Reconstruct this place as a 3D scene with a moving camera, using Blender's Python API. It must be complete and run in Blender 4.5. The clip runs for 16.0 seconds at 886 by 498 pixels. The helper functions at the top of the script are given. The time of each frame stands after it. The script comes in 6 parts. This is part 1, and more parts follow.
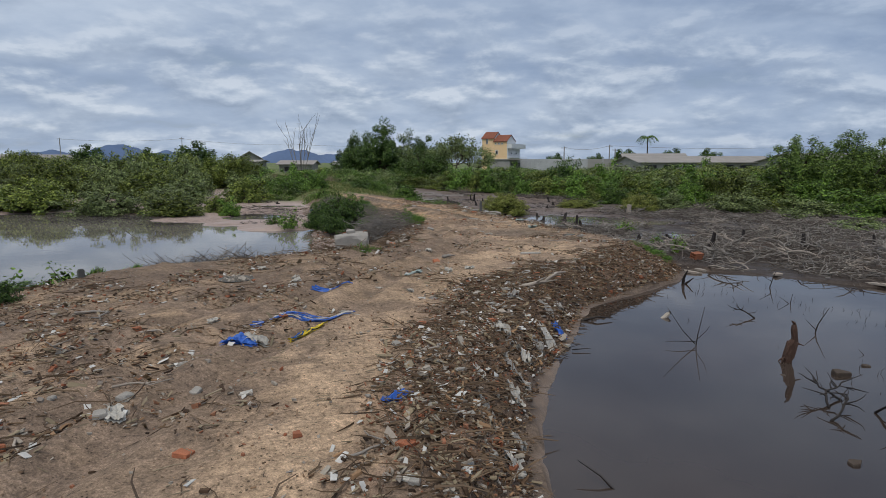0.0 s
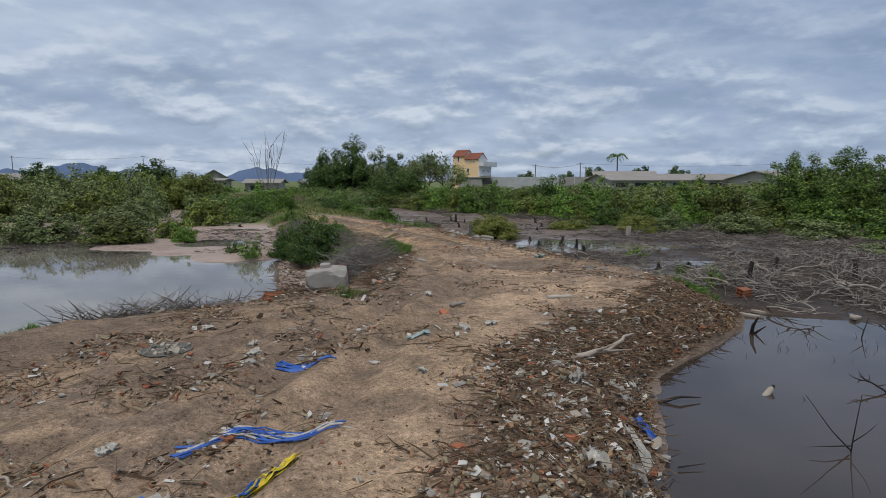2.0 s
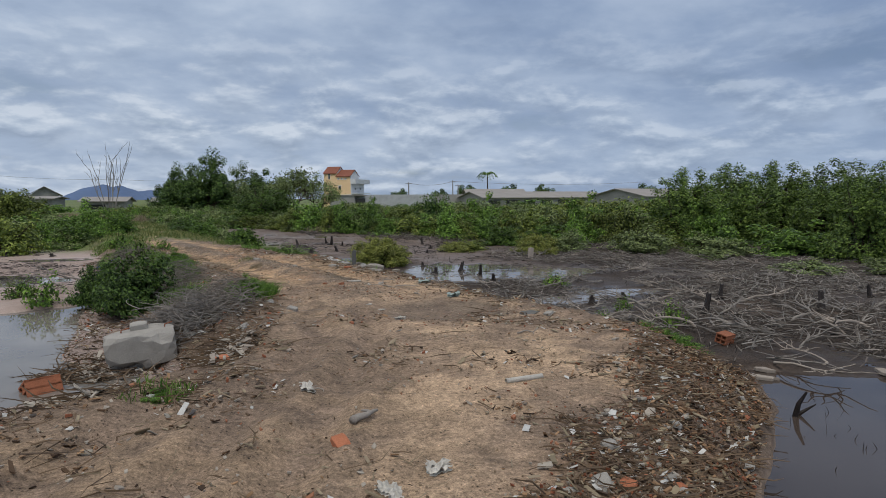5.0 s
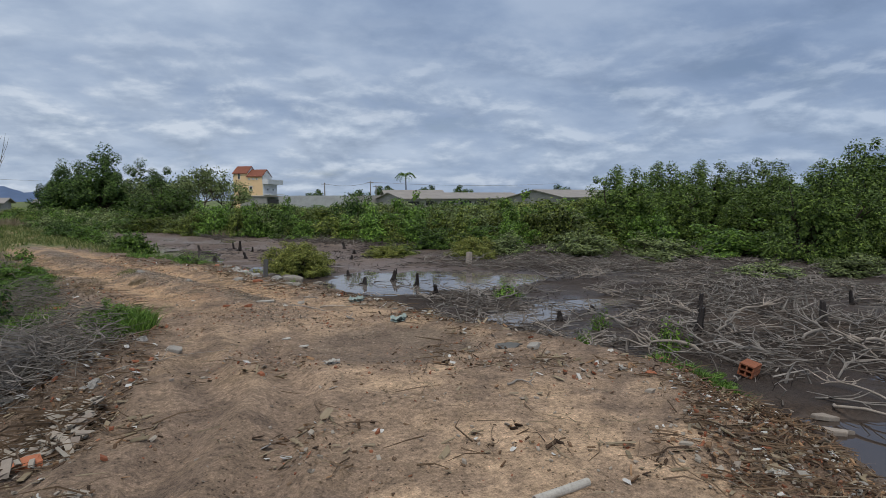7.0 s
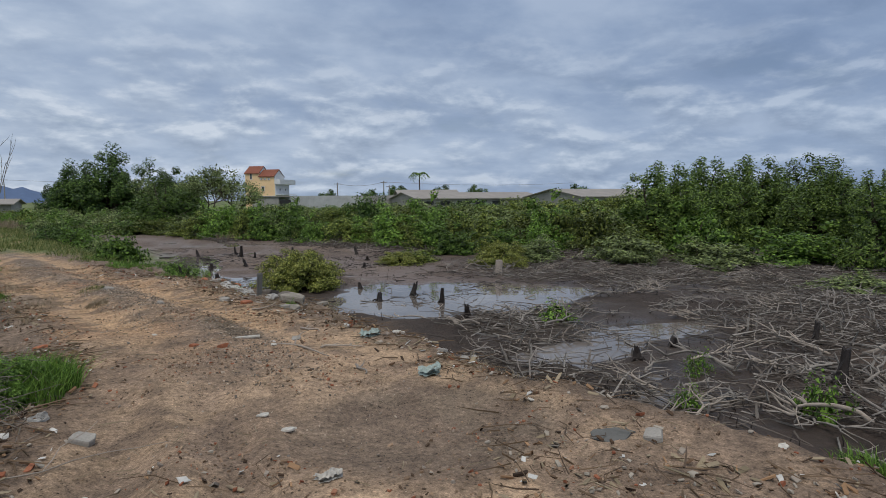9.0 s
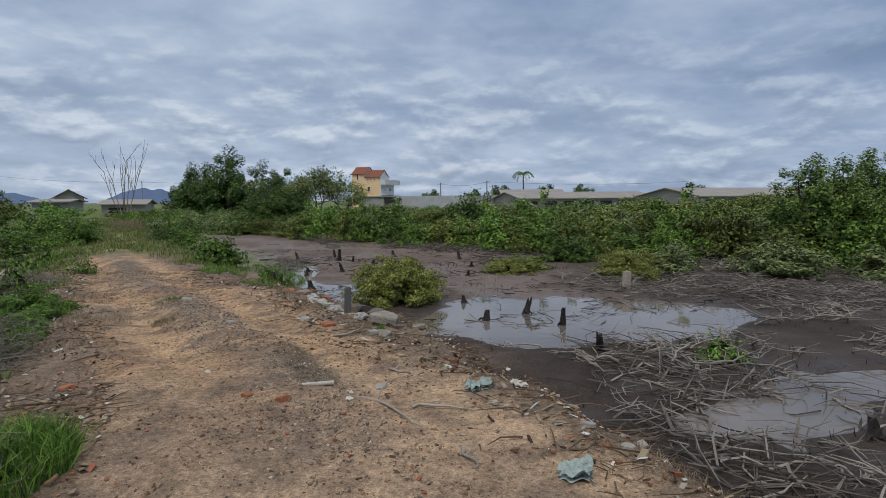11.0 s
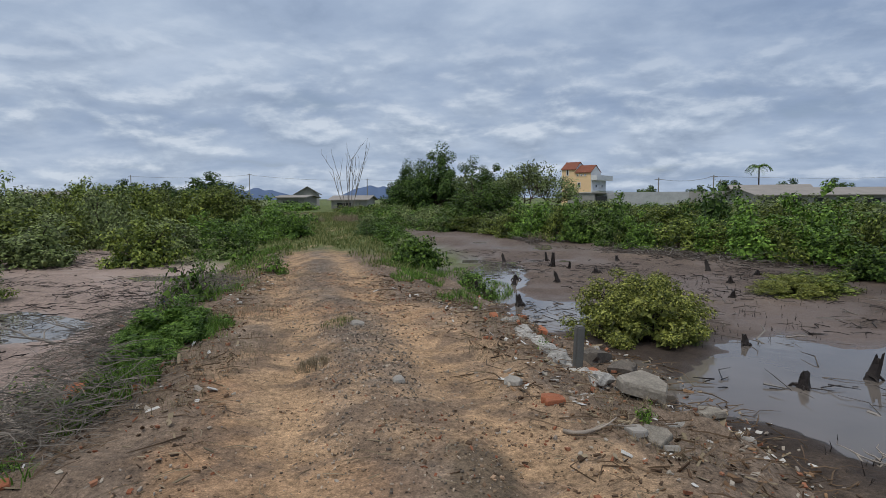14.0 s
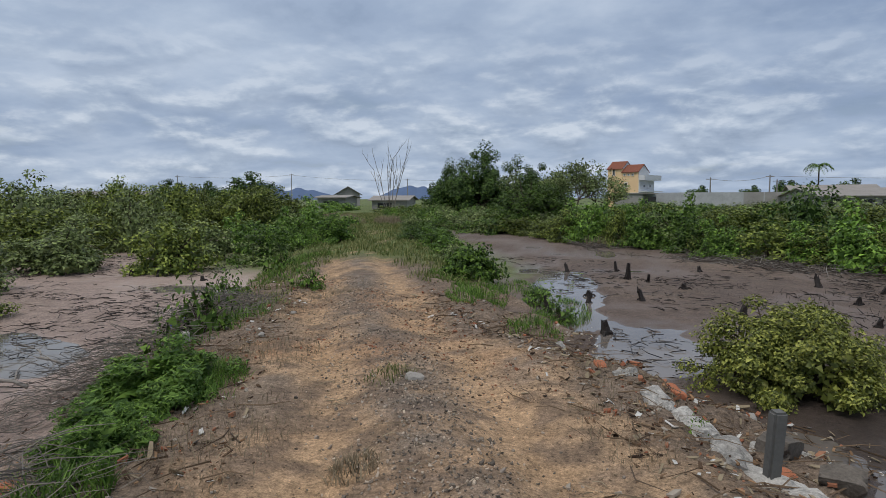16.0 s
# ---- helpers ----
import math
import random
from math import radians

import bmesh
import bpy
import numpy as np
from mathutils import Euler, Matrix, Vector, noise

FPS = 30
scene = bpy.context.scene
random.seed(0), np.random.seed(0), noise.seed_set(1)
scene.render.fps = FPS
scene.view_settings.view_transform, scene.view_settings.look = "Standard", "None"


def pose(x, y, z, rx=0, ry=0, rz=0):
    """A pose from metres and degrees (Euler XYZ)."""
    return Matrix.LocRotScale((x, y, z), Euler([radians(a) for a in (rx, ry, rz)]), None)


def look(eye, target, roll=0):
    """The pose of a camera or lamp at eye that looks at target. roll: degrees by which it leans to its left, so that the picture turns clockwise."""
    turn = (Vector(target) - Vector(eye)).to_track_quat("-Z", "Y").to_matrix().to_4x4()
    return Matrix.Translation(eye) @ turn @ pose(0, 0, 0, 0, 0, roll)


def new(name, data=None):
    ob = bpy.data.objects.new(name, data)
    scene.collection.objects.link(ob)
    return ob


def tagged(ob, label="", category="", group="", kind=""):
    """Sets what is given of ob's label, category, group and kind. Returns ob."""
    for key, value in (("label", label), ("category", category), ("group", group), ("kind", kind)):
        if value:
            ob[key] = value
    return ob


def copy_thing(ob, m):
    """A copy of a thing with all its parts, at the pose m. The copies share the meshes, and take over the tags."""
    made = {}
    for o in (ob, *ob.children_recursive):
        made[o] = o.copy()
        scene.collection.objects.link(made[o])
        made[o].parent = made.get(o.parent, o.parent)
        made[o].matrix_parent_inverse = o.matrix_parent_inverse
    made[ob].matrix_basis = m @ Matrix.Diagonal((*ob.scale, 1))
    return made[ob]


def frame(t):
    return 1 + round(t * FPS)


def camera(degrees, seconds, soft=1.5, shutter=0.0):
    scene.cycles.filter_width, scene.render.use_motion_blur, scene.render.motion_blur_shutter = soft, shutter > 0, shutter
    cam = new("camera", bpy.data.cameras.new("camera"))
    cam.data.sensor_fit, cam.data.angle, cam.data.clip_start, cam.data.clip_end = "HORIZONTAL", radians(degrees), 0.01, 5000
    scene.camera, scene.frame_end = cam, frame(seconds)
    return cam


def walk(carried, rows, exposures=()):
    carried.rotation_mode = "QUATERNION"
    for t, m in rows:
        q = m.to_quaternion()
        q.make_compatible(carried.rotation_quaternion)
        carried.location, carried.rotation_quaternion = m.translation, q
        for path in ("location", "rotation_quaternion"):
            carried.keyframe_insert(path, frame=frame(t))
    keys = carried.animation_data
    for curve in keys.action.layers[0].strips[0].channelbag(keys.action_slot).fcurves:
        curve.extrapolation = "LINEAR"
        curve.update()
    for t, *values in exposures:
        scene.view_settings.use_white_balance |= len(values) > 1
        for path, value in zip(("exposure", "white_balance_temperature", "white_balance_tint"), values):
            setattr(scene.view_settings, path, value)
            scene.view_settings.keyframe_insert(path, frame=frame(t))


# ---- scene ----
cam = camera(73.5, 16.0, soft=0.6)
METRES, EYE, TILT, LEAN, TURN = 16.4, 1.52, -8.3, 0.0, 0.0
ROWS = [
    (0.0, 0.0, 0.0, 0.0, -0.0, 0.0, 0.0),
    (0.5, -0.0117, 0.0316, 0.0048, -1.09, 0.27, 0.13),
    (1.0, -0.02, 0.0672, 0.0102, -1.69, 0.95, 0.2),
    (1.5, -0.0275, 0.1005, 0.0157, -2.19, 1.36, 0.34),
    (2.0, -0.0281, 0.1347, 0.0209, -2.95, 1.7, 0.57),
    (2.5, -0.0343, 0.1669, 0.0247, -4.13, 2.27, 0.71),
    (3.0, -0.0339, 0.1992, 0.028, -5.4, 2.88, 0.92),
    (3.5, -0.0367, 0.2312, 0.0342, -7.33, 3.17, 1.24),
    (4.0, -0.0346, 0.2644, 0.039, -10.08, 3.2, 1.65),
    (4.5, -0.0312, 0.2979, 0.0437, -11.68, 3.21, 1.93),
    (5.0, -0.0254, 0.3299, 0.0457, -15.17, 3.11, 2.42),
    (7.5, -0.0011, 0.4907, 0.0647, -23.77, 2.79, 3.69),
    (8.0, 0.0083, 0.5244, 0.0698, -24.14, 2.75, 3.76),
    (10.5, 0.0446, 0.6593, 0.0903, -14.43, 3.28, 2.64),
    (11.0, 0.0498, 0.6866, 0.0944, -12.1, 3.38, 2.27),
    (11.5, 0.056, 0.7148, 0.0975, -8.33, 3.53, 1.75),
    (12.0, 0.055, 0.7429, 0.1005, -1.24, 3.58, 0.8),
    (12.5, 0.0537, 0.7686, 0.1049, 2.45, 3.53, 0.19),
    (13.0, 0.051, 0.7992, 0.1084, 4.88, 3.47, -0.26),
    (13.5, 0.0467, 0.8286, 0.1121, 6.54, 3.39, -0.56),
    (14.0, 0.0449, 0.8624, 0.1163, 7.43, 3.34, -0.71),
    (14.5, 0.0345, 0.891, 0.1211, 8.07, 3.32, -0.91),
    (15.0, 0.0271, 0.9166, 0.1243, 8.43, 3.28, -0.99),
    (15.5, 0.018, 0.9433, 0.1294, 9.77, 3.27, -1.16),
    (16.0, 0.0059, 0.968, 0.134, 11.15, 3.28, -1.35),
]
walk(cam, [(t, pose(0, 0, EYE, TILT, LEAN, TURN) @ pose(METRES * x, METRES * y, METRES * z, 90 + pitch, roll, yaw)) for t, x, y, z, yaw, pitch, roll in ROWS])
# ---------------------------------------------------------------- world and sun
W = -0.46                                   # water level; the track is at 0
SUN_EL, SUN_AZ = 62.0, 200.0
world = bpy.data.worlds.new("overcast_sky")
scene.world = world
world.use_nodes = True
wn, wl = world.node_tree.nodes, world.node_tree.links
wn.clear()


def wnode(kind, **kw):
    n = wn.new(kind)
    for k, v in kw.items():
        if k in n.inputs:
            n.inputs[k].default_value = v
    return n


def wmath(op, a, b=None):
    n = wn.new("ShaderNodeMath")
    n.operation = op
    for i, s in enumerate((a, b)):
        if s is None:
            continue
        if isinstance(s, (int, float)):
            n.inputs[i].default_value = s
        else:
            wl.new(s, n.inputs[i])
    return n.outputs[0]


coord = wn.new("ShaderNodeTexCoord")
sep = wn.new("ShaderNodeSeparateXYZ")
wl.new(coord.outputs["Generated"], sep.inputs[0])
zz = wmath("ADD", wmath("MAXIMUM", sep.outputs["Z"], 0.0), 0.22)
px, py = wmath("DIVIDE", sep.outputs["X"], zz), wmath("DIVIDE", sep.outputs["Y"], zz)
plane = wn.new("ShaderNodeCombineXYZ")
wl.new(px, plane.inputs[0]), wl.new(py, plane.inputs[1])


def cloud_noise(scale, detail, rough, dist, sx, sy, off):
    m = wn.new("ShaderNodeMapping")
    m.inputs["Scale"].default_value = (sx, sy, 1)
    m.inputs["Location"].default_value = (off, off * 0.7, 0)
    wl.new(plane.outputs[0], m.inputs[0])
    n = wnode("ShaderNodeTexNoise", Scale=scale, Detail=detail, Roughness=rough, Distortion=dist)
    wl.new(m.outputs[0], n.inputs["Vector"])
    return n.outputs["Fac"]


def ramp(tree_nodes, tree_links, fac, stops):
    r = tree_nodes.new("ShaderNodeValToRGB")
    el = r.color_ramp.elements
    while len(el) < len(stops):
        el.new(0.5)
    for e, (p, c) in zip(el, stops):
        e.position, e.color = p, (*c, 1)
    tree_links.new(fac, r.inputs[0])
    return r.outputs[0]


def wmix(fac, a, b, mode="MIX"):
    n = wn.new("ShaderNodeMix")
    n.data_type, n.blend_type = "RGBA", mode
    for i, s in ((0, fac), (6, a), (7, b)):
        if isinstance(s, (int, float)):
            n.inputs[i].default_value = s
        elif isinstance(s, tuple):
            n.inputs[i].default_value = (*s, 1)
        else:
            wl.new(s, n.inputs[i])
    return n.outputs[2]


sky = wn.new("ShaderNodeTexSky")
sky.sky_type, sky.sun_disc = "NISHITA", False
sky.sun_elevation, sky.sun_rotation = radians(SUN_EL), radians(SUN_AZ)
sky_soft = wmix(1.0, sky.outputs[0], (0.085, 0.080, 0.075), "MULTIPLY")
body = cloud_noise(1.8, 11, 0.56, 0.10, 0.9, 1.0, 3.1)
veil = cloud_noise(0.7, 8, 0.5, 0.2, 0.85, 1.0, 11.4)
bright = ramp(wn, wl, body, [(0.34, (0.27, 0.35, 0.495)), (0.46, (0.335, 0.42, 0.565)), (0.53, (0.42, 0.505, 0.64)), (0.64, (0.56, 0.635, 0.75))])
high = ramp(wn, wl, veil, [(0.35, (0.29, 0.37, 0.52)), (0.65, (0.55, 0.63, 0.75))])
clouds = wmix(0.36, bright, high)
# heaped clouds low over the horizon: pale tops, grey bases
round_sky = wn.new("ShaderNodeCombineXYZ")
azimuth = wmath("ARCTAN2", sep.outputs["X"], sep.outputs["Y"])
wl.new(azimuth, round_sky.inputs[0])
wl.new(wmath("MULTIPLY", sep.outputs["Z"], 2.6), round_sky.inputs[1])


def heap_noise(lift):
    m = wn.new("ShaderNodeMapping")
    m.inputs["Location"].default_value = (1.7, 2.3 + lift, 0)
    wl.new(round_sky.outputs[0], m.inputs[0])
    n = wnode("ShaderNodeTexNoise", Scale=7.5, Detail=7, Roughness=0.55, Distortion=0.15)
    wl.new(m.outputs[0], n.inputs["Vector"])
    return n.outputs["Fac"]


def wspan(v, a0, a1, b0, b1):
    r = wn.new("ShaderNodeMapRange")
    for k, q in (("From Min", a0), ("From Max", a1), ("To Min", b0), ("To Max", b1)):
        r.inputs[k].default_value = q
    wl.new(v, r.inputs[0])
    return r.outputs[0]


heap = heap_noise(0.0)
lit = wspan(wmath("SUBTRACT", heap, heap_noise(0.034)), -0.11, 0.11, 0.0, 1.0)
heaped = ramp(wn, wl, lit, [(0.0, (0.30, 0.365, 0.475)), (0.40, (0.41, 0.48, 0.59)), (0.62, (0.50, 0.57, 0.67)), (1.0, (0.70, 0.75, 0.82))])
amount = wmath("MULTIPLY", wspan(heap, 0.42, 0.56, 0.15, 0.9), wspan(sep.outputs["Z"], 0.30, 0.12, 0.0, 0.85))
clouds = wmix(amount, clouds, heaped)
cover = wn.new("ShaderNodeMapRange")
for k, v in (("From Min", 0.30), ("From Max", 0.42), ("To Min", 0.72), ("To Max", 0.97)):
    cover.inputs[k].default_value = v
wl.new(body, cover.inputs[0])
back = wn.new("ShaderNodeBackground")
deck = wmix(1.0, wmix(cover.outputs[0], sky_soft, clouds), (0.975, 1.0, 1.03), "MULTIPLY")
# thicker, bluer cloud towards the east
deck = wmix(wspan(azimuth, 0.0, 0.95, 0.0, 1.0), deck, wmix(1.0, deck, (0.77, 0.82, 0.89), "MULTIPLY"))
# overhead the thin cloud passes the sun's warmer light
wl.new(wmix(wspan(sep.outputs["Z"], 0.34, 0.75, 0.0, 1.0), deck, wmix(1.0, deck, (1.24, 1.0, 0.76), "MULTIPLY")), back.inputs[0])
# an overcast sky brightens towards the zenith
wl.new(wspan(sep.outputs["Z"], 0.34, 0.85, 0.95, 1.95), back.inputs[1])
wout = wn.new("ShaderNodeOutputWorld")
wl.new(back.outputs[0], wout.inputs[0])

sun = new("sun", bpy.data.lights.new("sun", "SUN"))
sun.data.energy, sun.data.angle, sun.data.color = 1.45, radians(14), (1.0, 0.95, 0.88)
sun.matrix_world = look((0, 0, 60), (-math.sin(radians(SUN_AZ)) * 60 / math.tan(radians(SUN_EL)), -math.cos(radians(SUN_AZ)) * 60 / math.tan(radians(SUN_EL)), 0))


# ---------------------------------------------------------------- materials
def material(name, base, rough=0.9, var=0.35, scale=8.0, fine=90.0, bump=0.3, metal=0.0, island=0.0, obj=0.0, translucent=0.0, spec=0.3, attr="", bump_dist=0.01, tint=None):
    """A surface with grain at two scales, bump, and an optional shift of lightness by island or object."""
    m = bpy.data.materials.new(name)
    m.use_nodes = True
    nt = m.node_tree
    n, l = nt.nodes, nt.links
    b = n["Principled BSDF"]
    tc = n.new("ShaderNodeTexCoord")

    def tex(s, d):
        t = n.new("ShaderNodeTexNoise")
        t.inputs["Scale"].default_value, t.inputs["Detail"].default_value, t.inputs["Roughness"].default_value = s, d, 0.6
        l.new(tc.outputs["Object"], t.inputs["Vector"])
        return t.outputs["Fac"]

    def mth(op, a, c):
        k = n.new("ShaderNodeMath")
        k.operation = op
        for i, s in enumerate((a, c)):
            if isinstance(s, (int, float)):
                k.inputs[i].default_value = s
            else:
                l.new(s, k.inputs[i])
        return k.outputs[0]

    def mix(fac, a, c, mode="MIX"):
        k = n.new("ShaderNodeMix")
        k.data_type, k.blend_type = "RGBA", mode
        for i, s in ((0, fac), (6, a), (7, c)):
            if isinstance(s, (int, float)):
                k.inputs[i].default_value = s
            elif isinstance(s, tuple):
                k.inputs[i].default_value = (*s, 1)
            else:
                l.new(s, k.inputs[i])
        return k.outputs[2]

    big, small = tex(scale, 5), tex(fine, 4)
    gain = mth("ADD", mth("MULTIPLY", mth("SUBTRACT", big, 0.5), var * 2.4), mth("ADD", mth("MULTIPLY", mth("SUBTRACT", small, 0.5), var * 2.0), 1.0))
    if island:
        g = n.new("ShaderNodeNewGeometry")
        gain = mth("MULTIPLY", gain, mth("ADD", mth("MULTIPLY", g.outputs["Random Per Island"], island * 2), 1 - island))
    if obj:
        o = n.new("ShaderNodeObjectInfo")
        gain = mth("MULTIPLY", gain, mth("ADD", mth("MULTIPLY", o.outputs["Random"], obj * 2), 1 - obj))
    col = base
    if attr:
        a = n.new("ShaderNodeAttribute")
        a.attribute_name = attr
        col = a.outputs["Color"]
        r = n.new("ShaderNodeMapRange")
        for k, v in (("To Min", 0.95), ("To Max", 0.22)):
            r.inputs[k].default_value = v
        l.new(a.outputs["Alpha"], r.inputs[0])
        l.new(r.outputs[0], b.inputs["Roughness"])
    else:
        b.inputs["Roughness"].default_value = rough
    if tint:
        g2 = n.new("ShaderNodeNewGeometry")
        col = mix(mth("POWER", g2.outputs["Random Per Island"], 1.6), col, tint)
    grey = n.new("ShaderNodeCombineColor")
    for i in range(3):
        l.new(gain, grey.inputs[i])
    out = mix(1.0, col, grey.outputs[0], "MULTIPLY")
    l.new(out, b.inputs["Base Color"])
    b.inputs["Metallic"].default_value = metal
    b.inputs["Specular IOR Level"].default_value = spec
    if bump:
        bp = n.new("ShaderNodeBump")
        bp.inputs["Strength"].default_value, bp.inputs["Distance"].default_value = bump, bump_dist
        l.new(mth("ADD", small, mth("MULTIPLY", big, 1.5)), bp.inputs["Height"])
        l.new(bp.outputs[0], b.inputs["Normal"])
    if translucent:
        t = n.new("ShaderNodeBsdfTranslucent")
        l.new(out, t.inputs[0])
        ms = n.new("ShaderNodeMixShader")
        ms.inputs[0].default_value = translucent
        l.new(b.outputs[0], ms.inputs[1]), l.new(t.outputs[0], ms.inputs[2])
        l.new(ms.outputs[0], n["Material Output"].inputs[0])
    return m


def soil_material():
    """Bare ground: the soil's own colour with mottling, grit of pale and dark grains, and crumbly relief."""
    m = bpy.data.materials.new("soil")
    m.use_nodes = True
    n, l = m.node_tree.nodes, m.node_tree.links
    b = n["Principled BSDF"]
    tc = n.new("ShaderNodeTexCoord")
    at = n.new("ShaderNodeAttribute")
    at.attribute_name = "soil"

    def tex(scale, detail, rough=0.6):
        t = n.new("ShaderNodeTexNoise")
        t.inputs["Scale"].default_value, t.inputs["Detail"].default_value, t.inputs["Roughness"].default_value = scale, detail, rough
        l.new(tc.outputs["Object"], t.inputs["Vector"])
        return t.outputs["Fac"]

    def span(v, a0, a1, b0, b1):
        r = n.new("ShaderNodeMapRange")
        for k, x in (("From Min", a0), ("From Max", a1), ("To Min", b0), ("To Max", b1)):
            r.inputs[k].default_value = x
        l.new(v, r.inputs[0])
        return r.outputs[0]

    def mth(op, a, c):
        k = n.new("ShaderNodeMath")
        k.operation = op
        for q, s in enumerate((a, c)):
            if isinstance(s, (int, float)):
                k.inputs[q].default_value = s
            else:
                l.new(s, k.inputs[q])
        return k.outputs[0]

    blot, crumb, grain = tex(5, 5), tex(26, 5, 0.7), tex(95, 3, 0.7)
    vor = n.new("ShaderNodeTexVoronoi")
    vor.inputs["Scale"].default_value = 48
    l.new(tc.outputs["Object"], vor.inputs["Vector"])
    cell = n.new("ShaderNodeSeparateColor")
    l.new(vor.outputs["Color"], cell.inputs[0])
    core = span(vor.outputs["Distance"], 0.28, 0.40, 1.0, 0.0)
    pale = mth("MULTIPLY", mth("MULTIPLY", span(cell.outputs[0], 0.84, 0.88, 0.0, 1.0), core), span(blot, 0.40, 0.60, 0.15, 1.0))
    dark = mth("MULTIPLY", mth("MULTIPLY", span(cell.outputs[1], 0.74, 0.78, 0.0, 1.0), core), span(blot, 0.62, 0.42, 0.2, 1.0))
    gain = mth("MULTIPLY", span(blot, 0.3, 0.7, 0.76, 1.24), mth("MULTIPLY", span(crumb, 0.3, 0.7, 0.50, 1.50), span(grain, 0.3, 0.7, 0.62, 1.38)))
    gain = mth("ADD", gain, mth("SUBTRACT", mth("MULTIPLY", pale, 0.75), mth("MULTIPLY", dark, 0.55)))
    dry = span(at.outputs["Alpha"], 0.05, 0.5, 1.0, 0.3)
    gain = mth("ADD", 1.0, mth("MULTIPLY", mth("SUBTRACT", mth("MAXIMUM", gain, 0.12), 1.0), dry))
    vec = n.new("ShaderNodeVectorMath")
    vec.operation = "SCALE"
    l.new(at.outputs["Color"], vec.inputs[0])
    l.new(gain, vec.inputs["Scale"])
    l.new(vec.outputs[0], b.inputs["Base Color"])
    l.new(span(at.outputs["Alpha"], 0.0, 1.0, 0.95, 0.24), b.inputs["Roughness"])
    b.inputs["Specular IOR Level"].default_value = 0.25
    bp = n.new("ShaderNodeBump")
    bp.inputs["Strength"].default_value, bp.inputs["Distance"].default_value = 0.85, 0.03
    l.new(mth("MULTIPLY", mth("ADD", mth("ADD", crumb, mth("MULTIPLY", grain, 0.35)), mth("ADD", mth("MULTIPLY", core, mth("MULTIPLY", pale, 0.25)), mth("MULTIPLY", blot, 0.8))), dry), bp.inputs["Height"])
    l.new(bp.outputs[0], b.inputs["Normal"])
    return m


SOIL = soil_material()
LEAF_OLIVE = material("leaf_olive", (0.067, 0.105, 0.018), 0.55, 0.15, 3, 30, 0, island=0.6, obj=0.32, translucent=0.15, spec=0.25, tint=(0.166, 0.197, 0.038))
LEAF_YELLOW = material("leaf_yellow_green", (0.115, 0.150, 0.026), 0.5, 0.15, 3, 30, 0, island=0.6, translucent=0.2, spec=0.3, tint=(0.26, 0.27, 0.06))
LEAF_GREEN = material("leaf_green", (0.056, 0.121, 0.018), 0.55, 0.15, 3, 30, 0, island=0.6, obj=0.38, translucent=0.15, spec=0.25, tint=(0.128, 0.213, 0.032))
LEAF_DARK = material("leaf_dark", (0.035, 0.079, 0.017), 0.55, 0.15, 2, 30, 0, island=0.6, obj=0.2, translucent=0.2, spec=0.25, tint=(0.081, 0.134, 0.026))
LEAF_TALL = material("leaf_tall_mangrove", (0.053, 0.104, 0.020), 0.55, 0.15, 3, 30, 0, island=0.6, obj=0.15, translucent=0.15, spec=0.25, tint=(0.136, 0.196, 0.038))
BRUSH = material("dark_brushwood", (0.15, 0.128, 0.11), 0.85, 0.25, 14, 90, 0.3, island=0.5, tint=(0.032, 0.026, 0.022))
GREYTWIG = material("grey_dry_twigs", (0.30, 0.28, 0.255), 0.9, 0.25, 14, 90, 0.3, island=0.5, tint=(0.09, 0.075, 0.065))
VERGETWIG = material("verge_brushwood", (0.25, 0.225, 0.195), 0.9, 0.25, 14, 90, 0.3, island=0.6, tint=(0.05, 0.042, 0.036))
BROWNSTICK = material("brown_sticks", (0.17, 0.115, 0.07), 0.9, 0.25, 14, 90, 0.3, island=0.5, tint=(0.05, 0.035, 0.025))
LEAF_GREY = material("leaf_grey_green", (0.092, 0.126, 0.043), 0.55, 0.15, 3, 30, 0, island=0.6, obj=0.2, translucent=0.2, tint=(0.176, 0.221, 0.078))
GRASS = material("grass_blades", (0.065, 0.142, 0.022), 0.6, 0.15, 3, 30, 0, island=0.4, obj=0.1, translucent=0.3, tint=(0.146, 0.241, 0.043))
GRASS_FAR = material("meadow_grass", (0.095, 0.138, 0.030), 0.7, 0.15, 3, 30, 0, island=0.4, translucent=0.3, tint=(0.241, 0.232, 0.103))
STRAW = material("straw", (0.30, 0.245, 0.16), 0.85, 0.2, 6, 60, 0.2, island=0.5, tint=(0.16, 0.13, 0.09))
BARK = material("bark", (0.060, 0.046, 0.036), 0.9, 0.35, 12, 90, 0.5, island=0.3)
DEADWOOD = material("dead_wood", (0.33, 0.305, 0.275), 0.85, 0.3, 14, 110, 0.4, island=0.5, tint=(0.06, 0.048, 0.04))
PALEWOOD = material("weathered_wood", (0.30, 0.26, 0.22), 0.85, 0.3, 10, 120, 0.4, obj=0.2)
BLACKWOOD = material("wet_black_wood", (0.022, 0.017, 0.015), 0.55, 0.4, 14, 110, 0.6)
CONCRETE = material("concrete", (0.29, 0.275, 0.25), 0.92, 0.28, 7, 110, 0.5)
BRICK = material("brick_red", (0.31, 0.115, 0.06), 0.9, 0.3, 14, 110, 0.5, obj=0.25)


# ---------------------------------------------------------------- mesh helpers
rng = np.random.default_rng(7)


